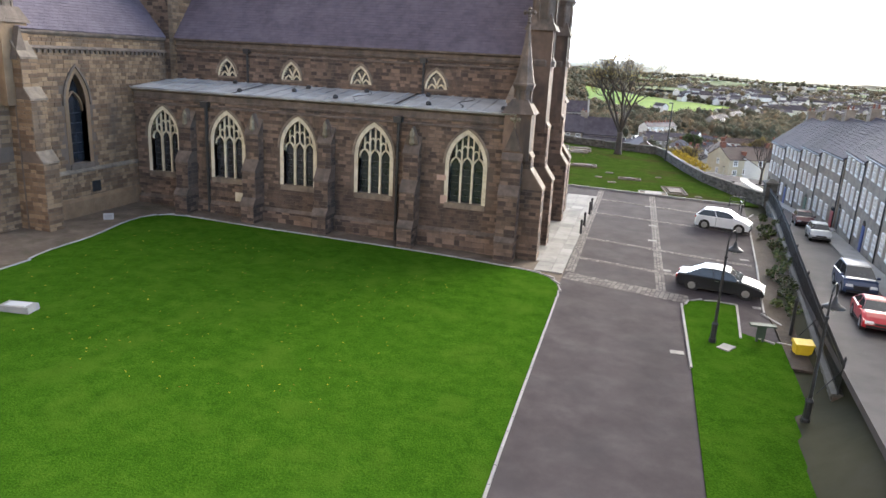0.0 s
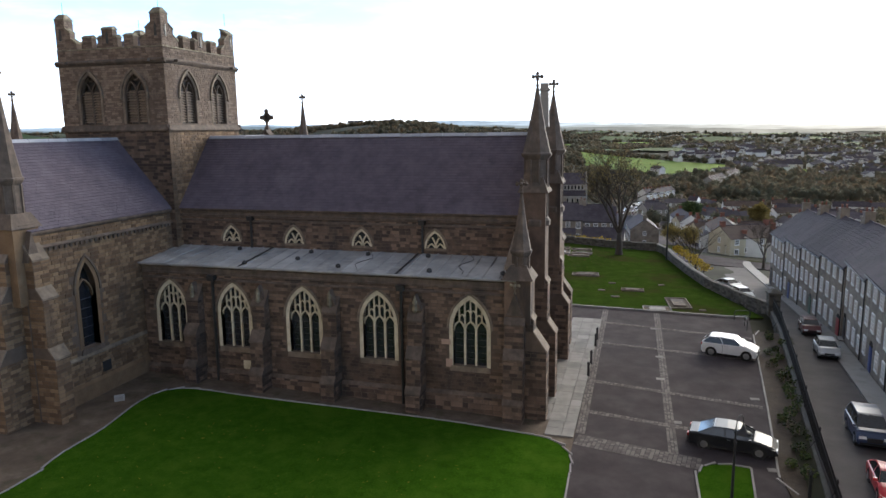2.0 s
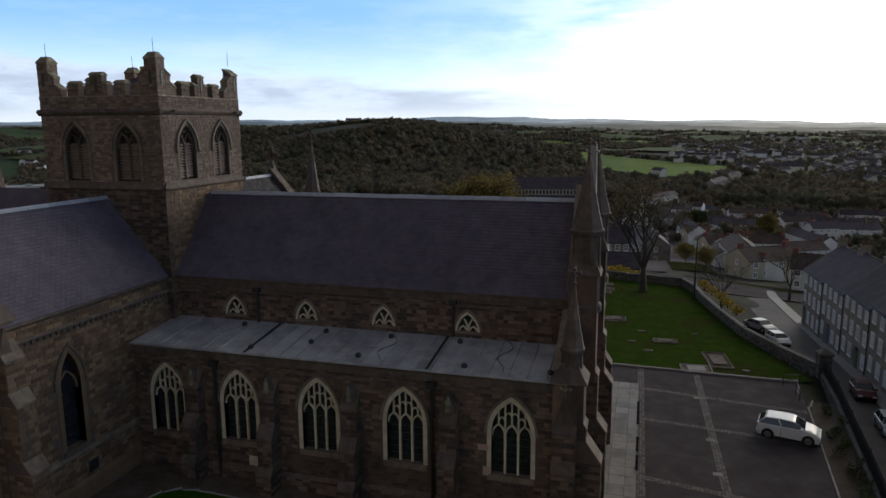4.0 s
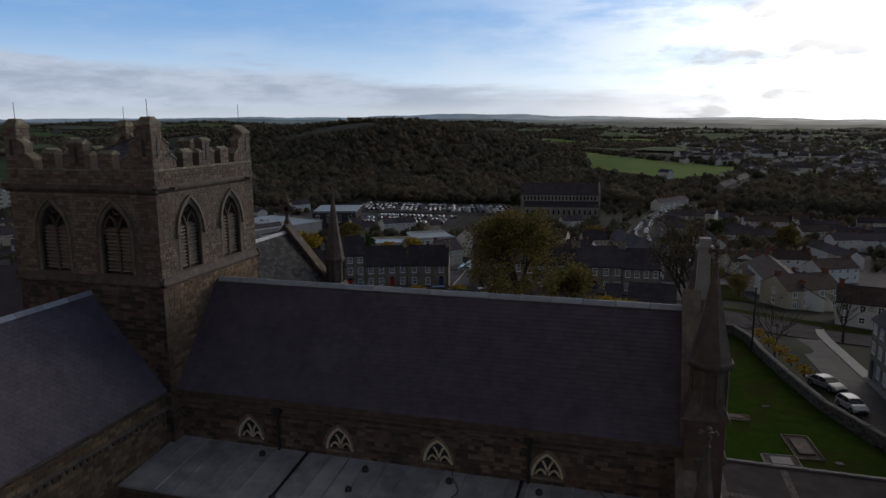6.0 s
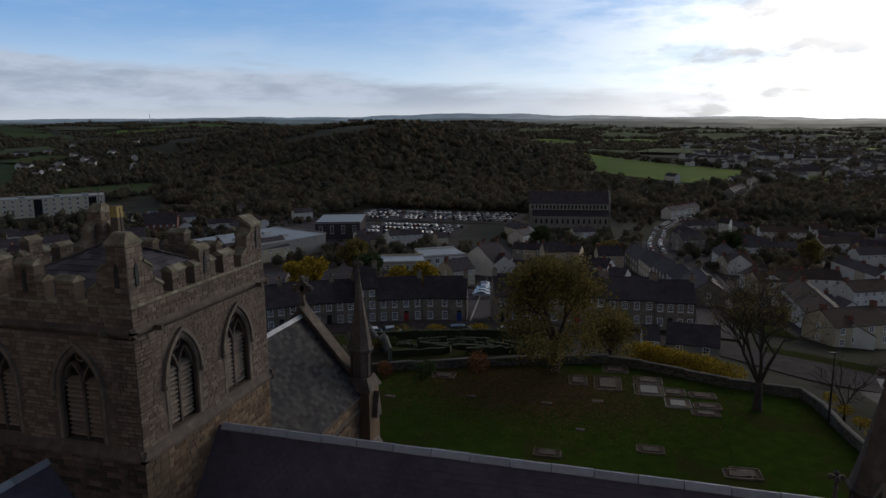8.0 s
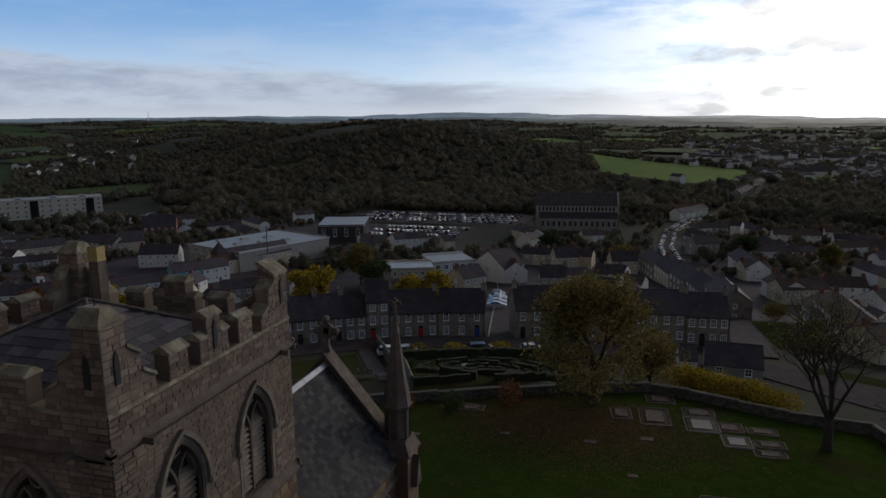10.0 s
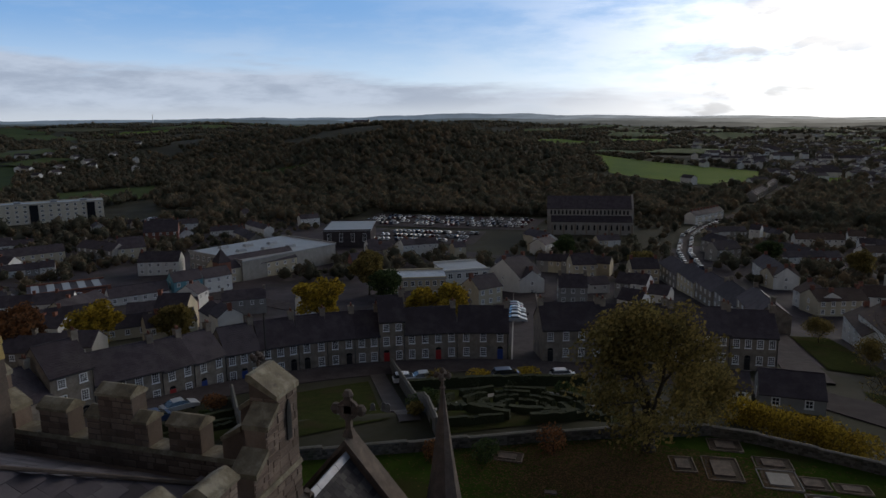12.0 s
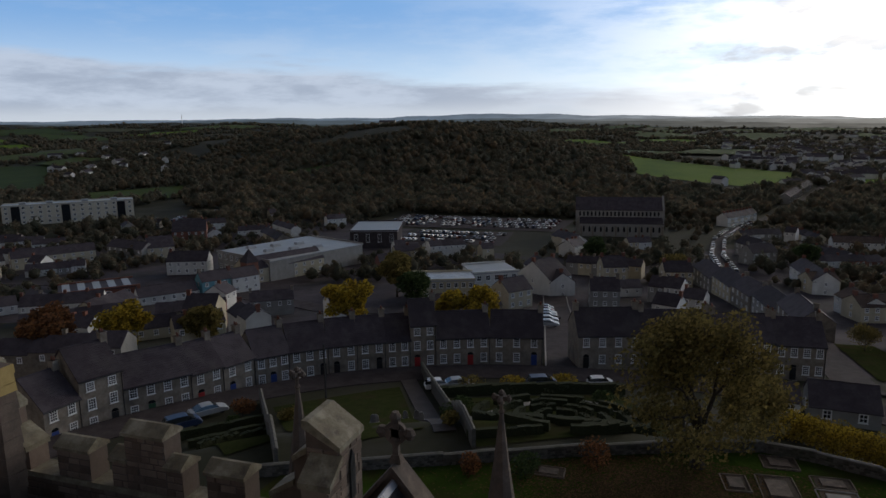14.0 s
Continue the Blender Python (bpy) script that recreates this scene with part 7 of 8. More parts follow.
drape("pavement_crescent", "pale kerbed pavement before the terrace", [(HX + (x - HX) * 1.034, HY + (y - HY) * 1.034) for x, y in arc], 0.35, KERB, 0.16, "pavement")


def field(name, label, quad, material_, n=14, up=0.7):
    (ax, ay), (bx, by), (cx, cy), (dx, dy) = quad
    g = Geo()
    for j in range(n + 1):
        for i in range(n + 1):
            u, v = i / n, j / n
            x = (ax * (1 - u) + bx * u) * (1 - v) + (dx * (1 - u) + cx * u) * v
            y = (ay * (1 - u) + by * u) * (1 - v) + (dy * (1 - u) + cy * u) * v
            g.v.append((x, y, ground_z(x, y) + up))
    g.f = [(j * (n + 1) + i, j * (n + 1) + i + 1, (j + 1) * (n + 1) + i + 1, (j + 1) * (n + 1) + i) for j in range(n) for i in range(n)]
    return thing(name, label, "field", g=g, material=material_, kind="structure", smooth=True)


FIELDS = [[(-66, 816), (59, 722), (100, 891), (-101, 1045)], [(-700, 500), (-610, 565), (-850, 790), (-1050, 760)], [(-474, 480), (-430, 542), (-490, 616), (-560, 560)], [(-395, 646), (-365, 696), (-377, 719), (-421, 689)], [(123, 759), (152, 755), (172, 846), (140, 837)], [(-345, 2069), (-197, 1759), (-160, 2038), (-355, 2246)]]
for i, q in enumerate(FIELDS):
    field("field_%d" % (i + 1), "pasture on the far slope, sunlight put into its green" if i in (0, 4, 5) else "pasture among the woods in a darker, unlit green", q, PASTURE if i in (0, 4, 5) else MEADOW)


def patchwork():
    """Fields of the far hills between their hedges, turned this way and that."""
    rnd = random.Random(31)
    mids = []
    while len(mids) < 60:
        az, r = radians(rnd.uniform(-60, 22)), 1080 * (4000 / 1080.0) ** rnd.random()
        x, y = -22 + r * math.sin(az), 42 + r * math.cos(az)
        w, l = rnd.uniform(0.03, 0.06) * r, rnd.uniform(0.03, 0.07) * r
        if any(math.hypot(x - p, y - q) < 0.09 * r for p, q in mids) or hump(x, y, -330, 960, 190, 260, 46) + hump(x, y, -560, 1150, 260, 260, 36) > 9:
            continue
        mids.append((x, y))
        a = -az + rnd.uniform(-0.5, 0.5)
        c, s = math.cos(a), math.sin(a)
        quad = [(x + c * u * w - s * v * l, y + s * u * w + c * v * l) for u, v in ((-1 * rnd.uniform(0.8, 1), -1), (1, -rnd.uniform(0.7, 1)), (rnd.uniform(0.7, 1), 1), (-1, rnd.uniform(0.8, 1)))]
        FIELDS.append(quad)
        mat_ = rnd.choice((MEADOW, MEADOW, MEADOW, PASTURE, STUBBLE))
        field("field_%d" % len(FIELDS), {MEADOW: "dull green meadow on the far hills", PASTURE: "bright green pasture on the far hills", STUBBLE: "pale stubble field on the far hills"}[mat_], quad, mat_, 5, 3.0)


patchwork()
for i, q in enumerate(([(-159, 369), (-108, 371), (-112, 419), (-168, 417)], [(-196, 430), (-88, 428), (-88, 484), (-204, 486)], [(-352, 405), (-318, 410), (-315, 470), (-345, 475)], [(-66, 225), (-60, 222), (-63, 240), (-70, 243)])):
    field("car_park_%d" % (i + 1), "large grey tarmac car park", q, TARMAC, 8, 0.35)
# parked cars far below
proto = {k: car(s, k, "%s car parked in rows below the hill" % k, pose(0, 0, -60), False, "car park cars") for k, s in (("white", "hatch"), ("silver", "saloon"), ("grey", "hatch"), ("black", "saloon"), ("blue", "mpv"), ("maroon", "hatch"))}
spots = []
rnd = random.Random(5)
for q, rows, per in ((0, 3, 20), (1, 4, 32)):
    x0, x1, y0, y1 = ((-164, -112, 373, 414), (-196, -92, 434, 480))[q]
    for j in range(rows):
        for i in range(per):
            if rnd.random() < 0.82:
                spots.append((x0 + (x1 - x0) * i / per, y0 + (y1 - y0) * (j + 0.5) / rows, 90 + rnd.uniform(-4, 4), 0.36))
for i in range(34):
    spots.append((-345 + rnd.uniform(0, 28), 408 + i * 1.9, rnd.uniform(0, 20), 0.36))
line = ROADS[1]
for (xa, ya), (xb, yb) in zip(line[3:9], line[4:10]):
    L = math.hypot(xb - xa, yb - ya)
    ang = math.degrees(math.atan2(yb - ya, xb - xa))
    for j in range(int(L / 5.4)):
        for side in (-2.5, 2.5):
            if rnd.random() < 0.85:
                f = (j + 0.5) * 5.4 / L
                spots.append((xa + (xb - xa) * f + side, ya + (yb - ya) * f, ang, 0.12))
for i in range(6):
    spots.append((-54.4 - 1.12 * i, 196 + i * 6.0, 12, 0.3))
for x, y, ang in ((-84.6, 111.6, 55), (-85.4, 117.6, 55), (-46.0, 142.2, 25), (-57.3, 137.0, 28), (-59.8, 135.6, 28), (-38.0, 146.0, 22)):
    spots.append((x, y, ang, 0.06))
for x, y, a, up in spots:
    k = rnd.choice(("white", "silver", "silver", "grey", "black", "blue", "maroon", "white"))
    copy_thing(proto[k], pose(x, y, max(ground_z(x + dx, y + dy) for dx in (-1, 1) for dy in (-1, 1)) + up, 0, 0, a))
for t in proto.values():
    for o in (*t.children_recursive, t):
        bpy.data.objects.remove(o)


# larger buildings of the town
def block(name, label, x0, y0, x1, y1, depth, high, wall_mat, n, floors, roof_mat, category="building", parapet=0.5):
    L, a = math.hypot(x1 - x0, y1 - y0), math.degrees(math.atan2(y1 - y0, x1 - x0))
    t = thing(name, label, category, at=pose(x0, y0, ground_z((x0 + x1) / 2, (y0 + y1) / 2), 0, 0, a))
    part("wall", Geo().box(0, L, 0, depth, -3, high), wall_mat, t)
    part("flat_roof", Geo().box(-0.3, L + 0.3, -0.3, depth + 0.3, high, high + 0.3), roof_mat, t)
    for u0, u1, v0, v1 in ((-0.3, L + 0.3, -0.3, 0.1), (-0.3, L + 0.3, depth - 0.1, depth + 0.3)):
        part("parapet", Geo().box(u0, u1, v0, v1, high + 0.3, high + 0.3 + parapet), wall_mat, t)
    for s in range(floors):
        for i in range(n):
            add_window(t, pose(L * (i + 0.5) / n, -0.02, (s + 0.35) * high / floors), min(1.8, L / n * 0.55), high / floors * 0.5, False)
    return t, L


HOTEL = material("hotel_render", [(0.50, 0.445, 0.345), (0.62, 0.56, 0.44)], scale=0.4, stain=0.3, stain_col=(0.40, 0.36, 0.28), stain_scale=0.3, streak=1, bump=0.1)
t, L = block("hotel", "long cream four-storey hotel block with square windows", -438.0, 376.0, -383.5, 431.7, 16, 12.5, HOTEL, 16, 4, PALEROOF, "hotel")
for f in (0.1, 0.47, 0.9):
    part("glazed_bay", Geo().box(L * f - 2.5, L * f + 2.5, -0.5, 0.0, 0, 12.2), PANE, t)
for f in (0.15, 0.35, 0.62, 0.85):
    part("roof_plant", Geo().box(L * f - 2, L * f + 2, 5, 9, 12.8, 14.3), PALEROOF, t)
t, L = block("shopping_centre", "low white shopping centre with a pale flat roof", -200.0, 275.0, -168.0, 262.0, 46, 7.5, DASH, 9, 2, PALEROOF, "shop")
for i in range(7):
    part("roof_light", Geo().taper(4 + i * 4, 6.5 + i * 4, 10 + (i % 3) * 9, 14 + (i % 3) * 9, 7.8, 8.8, 0.4, 0.4), PALEROOF, t)
t = house(-172.6, 254.6, -157.8, 284.4, 2, 10, "cream", 9, "cream shop range with a red corner turret", rise=3.6, eave=5.5, chimneys=())
part("turret", Geo().box(-1.0, 3.6, -1.6, 3.0, -1, 8.6), BRICK, t)
part("turret_roof", Geo().lathe([(3.6, 8.5), (0.05, 13.2)], 4, pose(1.3, 0.7, 0), math.pi / 4), TILE, t)
for z in (1.2, 4.4):
    add_window(t, pose(1.3, -1.63, z), 1.6, 1.6, False)
t, L = block("sports_hall", "dark hall with a broad pale flat roof", -178.0, 349.0, -156.0, 356.0, 34, 8.0, TARMAC, 4, 1, PALEROOF, "hall")
t, L = block("school_block", "pale low school block with ribbon windows", -102.5, 232.9, -84.0, 240.0, 12, 6.2, CREAM, 9, 2, LEAD, "school")
t, L = block("school_wing", "pale flat-roofed school wing with long windows", -86.0, 247.4, -74.0, 255.0, 14, 6.8, RENDER, 5, 2, PALEROOF, "school")
t, L = block("market_shed", "low shed with pale striped sheet roof", -211.0, 209.3, -196.0, 226.0, 14, 4.0, BRICK, 4, 1, TILE, "shed")
for i in range(5):
    part("roof_strip", Geo().box(L * (i + 0.2) / 5, L * (i + 0.7) / 5, -0.2, 14, 4.32, 4.4), PALEROOF, t)
# the far church with its clerestory
far = thing("stone_church", "long grey stone church with clerestory windows", "church", at=pose(-78.0, 418.0, ground_z(-55, 430), 0, 0, 8))
turn = Matrix(((0, 1, 0, 0), (1, 0, 0, 0), (0, 0, 1, 0), (0, 0, 0, 1)))
part("aisle", Geo().prism([(0, -3), (0, 7.0), (6, 9.4), (6, -3)], 2, 45, turn), DASH, far)
part("aisle_roof", Geo().prism([(-0.3, 6.9), (6, 9.5), (6, 9.8), (-0.3, 7.2)], 2, 45.2, turn), TILE, far)
part("nave_wall", Geo().prism([(6, -3), (6, 13.6), (11.5, 19.6), (17, 13.6), (17, -3)], 0, 46, turn), DASH, far)
part("nave_roof", Geo().prism([(5.6, 13.3), (11.5, 19.7), (17.4, 13.3), (17.4, 13.7), (11.5, 20.1), (5.6, 13.7)], -0.2, 45.2, turn), TILE, far)
part("gable", Geo().prism([(5.6, -3), (5.6, 14.2), (11.5, 20.9), (17.4, 14.2), (17.4, -3)], 45.2, 46.2, turn), DASH, far)
for i in range(21):
    part("clerestory_window", Geo().prism(arch(0.95, 1.7, 2.4, 4, 2.2 + i * 2.05, 10.4), 5.9, 5.98, Matrix.Identity(4)), PANE, far)
for i in range(14):
    part("aisle_window", Geo().prism(arch(1.0, 2.0, 2.9, 4, 4.2 + i * 3.0, 2.6), -0.1, -0.02, Matrix.Identity(4)), PANE, far)
for i in range(8):
    part("buttress", Geo().taper(2.6 + i * 6.0, 3.3 + i * 6.0, -0.9, 0.0, -3, 5.8, 0.0, 0.0), GREYSTONE, far)
for x, y, h in ((-2700, 3380, 46), (-1350, 2750, 30)):
    t = thing("mast", "thin pale mast on the far hill", "mast", at=pose(x, y, ground_z(x, y)))
    part("shaft", Geo().lathe([(2.2, -2), (1.2, h)], 6), WHITE, t)
house(-480, 1080, -455, 1085, 3, 14, "cream", 9, "pale country house on the wooded slope", rise=3, sides=False)
t = thing("hill_tower", "dark stone tower on the far hill", "tower", at=pose(-760, 1900, ground_z(-760, 1900)))
part("shaft", Geo().lathe([(5, -3), (4, 40), (0.2, 52)], 6), GREYSTONE, t)
# low slate barn below the churchyard
house(-10.9, 142.3, -2.7, 141.9, 1, 7, "dash", 2, "low slate-roofed barn with pale end wall", rise=2.4, eave=2.2, chimneys=(), z=-6.0)
house(-14.6, 141.6, -12.0, 141.9, 1, 4, "white", 1, "small white outbuilding with a slate roof", rise=1.8, eave=2.3, chimneys=(), z=-5.6)
# garden walls below the churchyard
for (xa, ya), (xb, yb) in (((-65.5, 144.5), (-46.8, 108.6)), ((-82.0, 124.5), (-63.0, 98.4))):
    w = thing("wall_garden", "tall rubble garden wall running downhill", "wall", kind="structure")
    n = 20
    for i in range(n):
        x0, y0, x1, y1 = xa + (xb - xa) * i / n, ya + (yb - ya) * i / n, xa + (xb - xa) * (i + 1) / n, ya + (yb - ya) * (i + 1) / n
        z = ground_z((x0 + x1) / 2, (y0 + y1) / 2)
        L, a = math.hypot(x1 - x0, y1 - y0), math.degrees(math.atan2(y1 - y0, x1 - x0))
        part("wall_length", Geo().box(0, L + 0.05, -0.19, 0.19, -2.0, 1.9, pose(x0, y0, z, 0, 0, a)), RUBBLE, w)
        part("coping", Geo().prism([(-0.25, 1.9), (0.25, 1.9), (0, 2.06)], 0, L, pose(x0, y0, z, 0, 0, a - 90)), RUBBLE, w)

# ---- trees, gardens, woods ----
BARK = material("bark", [(0.035, 0.028, 0.022), (0.075, 0.06, 0.048)], rough=0.95, scale=5, bump=0.6)
LEAFS = {"litter": material("leaf_litter", [(0.050, 0.032, 0.016), (0.085, 0.053, 0.024), (0.125, 0.076, 0.032)], rough=0.9, scale=0.8, island=0.9, bump=0.0, spec=0.05), "gold": material("leaf_gold", [(0.138, 0.098, 0.018), (0.310, 0.218, 0.023), (0.483, 0.345, 0.040)], rough=0.75, scale=0.8, island=0.9, bump=0.0, spec=0.2, sheer=0.5), "olive": material("leaf_olive", [(0.092, 0.074, 0.024), (0.175, 0.140, 0.042), (0.270, 0.205, 0.068)], rough=0.75, scale=0.8, island=0.9, bump=0.0, spec=0.2, sheer=0.5), "rust": material("leaf_rust", [(0.078, 0.041, 0.022), (0.168, 0.078, 0.036), (0.264, 0.120, 0.048)], rough=0.75, scale=0.8, island=0.9, bump=0.0, spec=0.2, sheer=0.5), "green": material("leaf_green", [(0.026, 0.042, 0.016), (0.05, 0.075, 0.026), (0.08, 0.11, 0.04)], rough=0.75, scale=0.8, island=0.9, bump=0.0, spec=0.2, sheer=0.5)}
WOOD = material("woodland", [(0.044, 0.050, 0.038), (0.086, 0.088, 0.062), (0.126, 0.114, 0.080), (0.178, 0.132, 0.088), (0.240, 0.180, 0.100)], rough=0.95, scale=0.085, fine=0.5, detail=3, island=0.25, stain=0.6, stain_col=(0.066, 0.080, 0.060), stain_scale=0.011, bump=0.0, spec=0.1, sheer=0.45)


def limbs(g, rnd, p, d, length, r, depth, ends, spread=0.55, twig=0.02):
    """Branches that fork until they are thin; ends collects the tips."""
    q, pts = Vector(p), [Vector(p)]
    for _ in range(3):
        d = (d + Vector((rnd.gauss(0, 0.10), rnd.gauss(0, 0.10), rnd.gauss(0, 0.07) + 0.03))).normalized()
        q = q + d * length / 3
        pts.append(q)
    g.tube(pts, r, 6 if r > 0.12 else 4 if r > 0.05 else 3, r * 0.66)
    ends.append((q, r))
    if depth == 0 or r < twig:
        return
    for k in range(rnd.choice((2, 3, 3)) if depth > 1 else 3):
        nd = (d + Vector((rnd.gauss(0, spread), rnd.gauss(0, spread), rnd.gauss(0.12, spread * 0.6)))).normalized()
        limbs(g, rnd, pts[rnd.choice((2, 3, 3))], nd, length * rnd.uniform(0.62, 0.86), r * rnd.uniform(0.52, 0.7), depth - 1, ends, spread, twig)


def tree(label, at, high, leaf=None, seed=1, leaves=14, size=0.28, depth=4, trunk=0.45, group="", fork=0.24, puff=1.3, fill=None):
    rnd = random.Random(seed)
    t = thing("tree", label, "tree", group, at=at)
    part("trunk", Geo().lathe([(trunk * 1.5, -0.4), (trunk * 1.1, 0.4), (trunk * 0.9, high * fork * 0.6), (trunk * 0.75, high * fork + 0.3)], 10), BARK, t, smooth=True)
    g, ends = Geo(), []
    for k in range(5):
        a = k * 2 * math.pi / 5 + rnd.uniform(-0.4, 0.4)
        tilt = rnd.uniform(0.35, 0.75) if k else 0.05
        limbs(g, rnd, (0, 0, high * fork), Vector((math.cos(a) * tilt, math.sin(a) * tilt, 1)).normalized(), high * 0.27, trunk * 0.48, depth, ends)
    top = max(e[0].z for e in ends)
    part("branchwork", g, BARK, t)
    if leaf:
        c = Geo()
        for q, r in ends:
            if r < trunk * 0.3:
                clumps(c, rnd, q, puff * rnd.uniform(0.7, 1.2), leaves, size, 0.75, 0.1)
        if fill:
            # lumps of foliage over a broad dome
            n, rx, z0, z1 = fill
            for _ in range(n):
                d = Vector((rnd.gauss(0, 1), rnd.gauss(0, 1), rnd.gauss(0, 1))).normalized() * rnd.uniform(0.5, 1.0)
                wide = rx * (0.8 + 0.2 * math.sin(4 * math.atan2(d.y, d.x) + 1))
                clumps(c, rnd, (d.x * wide, d.y * wide, (z0 + z1) / 2 + d.z * (z1 - z0) / 2), rnd.uniform(0.9, 1.7), leaves, size, 0.8, 0.1)
        part("crown", c, LEAFS[leaf], t)
    s = high / top
    t.scale = (s, s, s) if not fill else (0.97, 0.97, 0.97)
    return t


def rest(x, y):
    return pose(x, y, ground_z(x, y) if y > 113 or x > 14 else level(x))


tree("broad yellow-green autumn tree in the churchyard", at_level(-25.7, 112.2), 14.8, "olive", 11, 34, 0.18, 4, 0.62, puff=1.6, fill=(190, 8.3, 0.8, 15.0))
tree("light yellow-green tree leaning over the wall", rest(-19.2, 125.6), 8.5, "olive", 17, 30, 0.2, 3, 0.3, puff=1.2, fill=(60, 4.2, 1.0, 9.5))
tree("large nearly bare tree with a few yellowed leaves", at_level(-2.2, 107.6), 17.4, "olive", 21, 1, 0.10, depth=6, trunk=0.55, fork=0.2, puff=0.7)
tree("slim leafless young tree by the churchyard wall", rest(9.5, 118.0), 9, None, 25, depth=5, trunk=0.2)
tree("bare roadside tree beside the verge", rest(22.0, 134.0), 9.5, None, 26, depth=5, trunk=0.22)
for i, (x, y, h, leaf, lab) in enumerate(((-94.5, 178.5, 12, "gold", "golden autumn tree behind the terrace"), (-68.3, 192.0, 9, "gold", "bright yellow tree behind the terrace"), (-75.0, 190.0, 8, "gold", "bright yellow tree behind the terrace"), (-108.9, 240.0, 13, "olive", "olive autumn tree among the roofs"), (-96.0, 222.0, 11, "green", "dark green tree among the roofs"), (-117.4, 262.0, 12, "olive", "olive autumn tree among the roofs"), (-149.2, 150.0, 12, "rust", "russet autumn tree beyond the terrace"), (-141.0, 143.0, 10, "rust", "russet autumn tree beyond the terrace"), (-132.6, 153.1, 11, "gold", "golden autumn tree beyond the terrace"), (-118.0, 160.0, 9, "olive", "olive autumn tree behind the terrace"), (-28.0, 300.0, 10, "olive", "olive autumn tree among the roofs"), (48.0, 318.0, 11, "olive", "olive autumn tree among the houses"), (22.0, 345.0, 10, "green", "dark green tree among the houses"), (-58.0, 330.0, 11, "green", "dark green tree among the houses"), (12.0, 176.0, 6, "olive", "small thinning tree on the verge"), (9.0, 200.0, 6, "olive", "small thinning tree on the verge"))):
    tree(lab, rest(x, y), h, leaf, 40 + i, 40, 0.34 if h > 6 else 0.13, 3, 0.3 if h > 6 else 0.1, "autumn trees", puff=1.4, fill=(46, h * 0.40, h * 0.22, h))


def bush(label, x, y, r, leaf, seed, n=500, size=0.12, flat=0.75, turn=0):
    rnd = random.Random(seed)
    g = Geo()
    for k in range(5):
        clumps(g, rnd, (rnd.uniform(-0.4, 0.4) * r, rnd.uniform(-0.4, 0.4) * r, r * flat * 0.8), r * rnd.uniform(0.6, 0.9), n // 5, size, flat, 0.55)
    t = thing("bush", label, "bush", "garden bushes", at=rest(x, y))
    part("foliage", g, LEAFS[leaf], t)
    part("stem", Geo().lathe([(0.08, -0.3), (0.05, r)], 5), BARK, t)


for i, (x, y, r, leaf) in enumerate(((-49.3, 139.0, 2.0, "gold"), (-55.0, 136.2, 1.9, "olive"), (-42.6, 143.0, 1.9, "gold"), (-52.0, 118.0, 1.6, "green"), (-53.5, 126.0, 1.4, "green"), (-37.0, 137.0, 1.3, "green"), (-50.5, 113.0, 1.2, "olive"), (-80.5, 118.0, 1.9, "rust"), (-78.5, 113.5, 1.0, "green"), (-72.5, 116.5, 1.3, "olive"))):
    bush("rounded golden garden bush" if leaf == "gold" else "rounded dark garden bush", x, y, r, leaf, 90 + i, 700, 0.14)
for x, y, r, leaf in ((-34.8, 108.9, 1.6, "rust"), (-45.6, 103.6, 1.2, "rust"), (-40.8, 104.8, 1.4, "green")):
    bush("soft russet shrub by the churchyard wall" if leaf == "rust" else "dark evergreen shrub by the churchyard wall", x, y, r, leaf, 170 + int(r * 10), 600, 0.13, 1.1)
for i in range(9):
    x, y = -15.0 + i * 1.45, 132.6 - i * 0.95
    bush("yellow flowering gorse bank below the wall", x, y, 2.5, "gold", 120 + i, 1300, 0.14, 0.85)
for i in range(5):
    bush("yellow flowering gorse beside the wall", 6.5 + i * 0.7, 113 - i * 3.4, 1.0, "gold", 140 + i, 260, 0.11, 0.7)
# clipped maze garden: beds edged with hedges
HEDGE = material("box_hedge", [(0.017, 0.022, 0.011), (0.034, 0.040, 0.018), (0.052, 0.050, 0.024)], rough=0.9, scale=6, bump=0.8, spec=0.15)
rnd = random.Random(8)
mx, my = -40.5, 125.0
for ring in range(4):
    rx, ry = 10.5 - ring * 2.5, 10.0 - ring * 2.4
    for k in range(9 - ring):
        a0, a1 = 2 * math.pi * (k + 0.08) / (9 - ring), 2 * math.pi * (k + 0.86 - 0.1 * rnd.random()) / (9 - ring)
        g = Geo()
        for j in range(5):
            a = a0 + (a1 - a0) * j / 5
            b = a0 + (a1 - a0) * (j + 1) / 5
            x, y, x2, y2 = mx + rx * math.cos(a), my + ry * math.sin(a), mx + rx * math.cos(b), my + ry * math.sin(b)
            L = math.hypot(x2 - x, y2 - y)
            g.taper(-0.1, L + 0.1, -0.45, 0.45, -0.5, 0.95 + rnd.uniform(-0.08, 0.08), 0.06, 0.12, pose(x, y, ground_z((x + x2) / 2, (y + y2) / 2), 0, 0, math.degrees(math.atan2(y2 - y, x2 - x))))
        r2 = random.Random(k + ring * 20)
        clumps(g, r2, (mx + rx * math.cos((a0 + a1) / 2), my + ry * math.sin((a0 + a1) / 2), ground_z(mx, my) + 0.6), 1.0, 60, 0.12, 0.6)
        thing("hedge", "dark clipped box hedge of the maze garden", "hedge", "maze garden hedges", g=g, material=HEDGE)


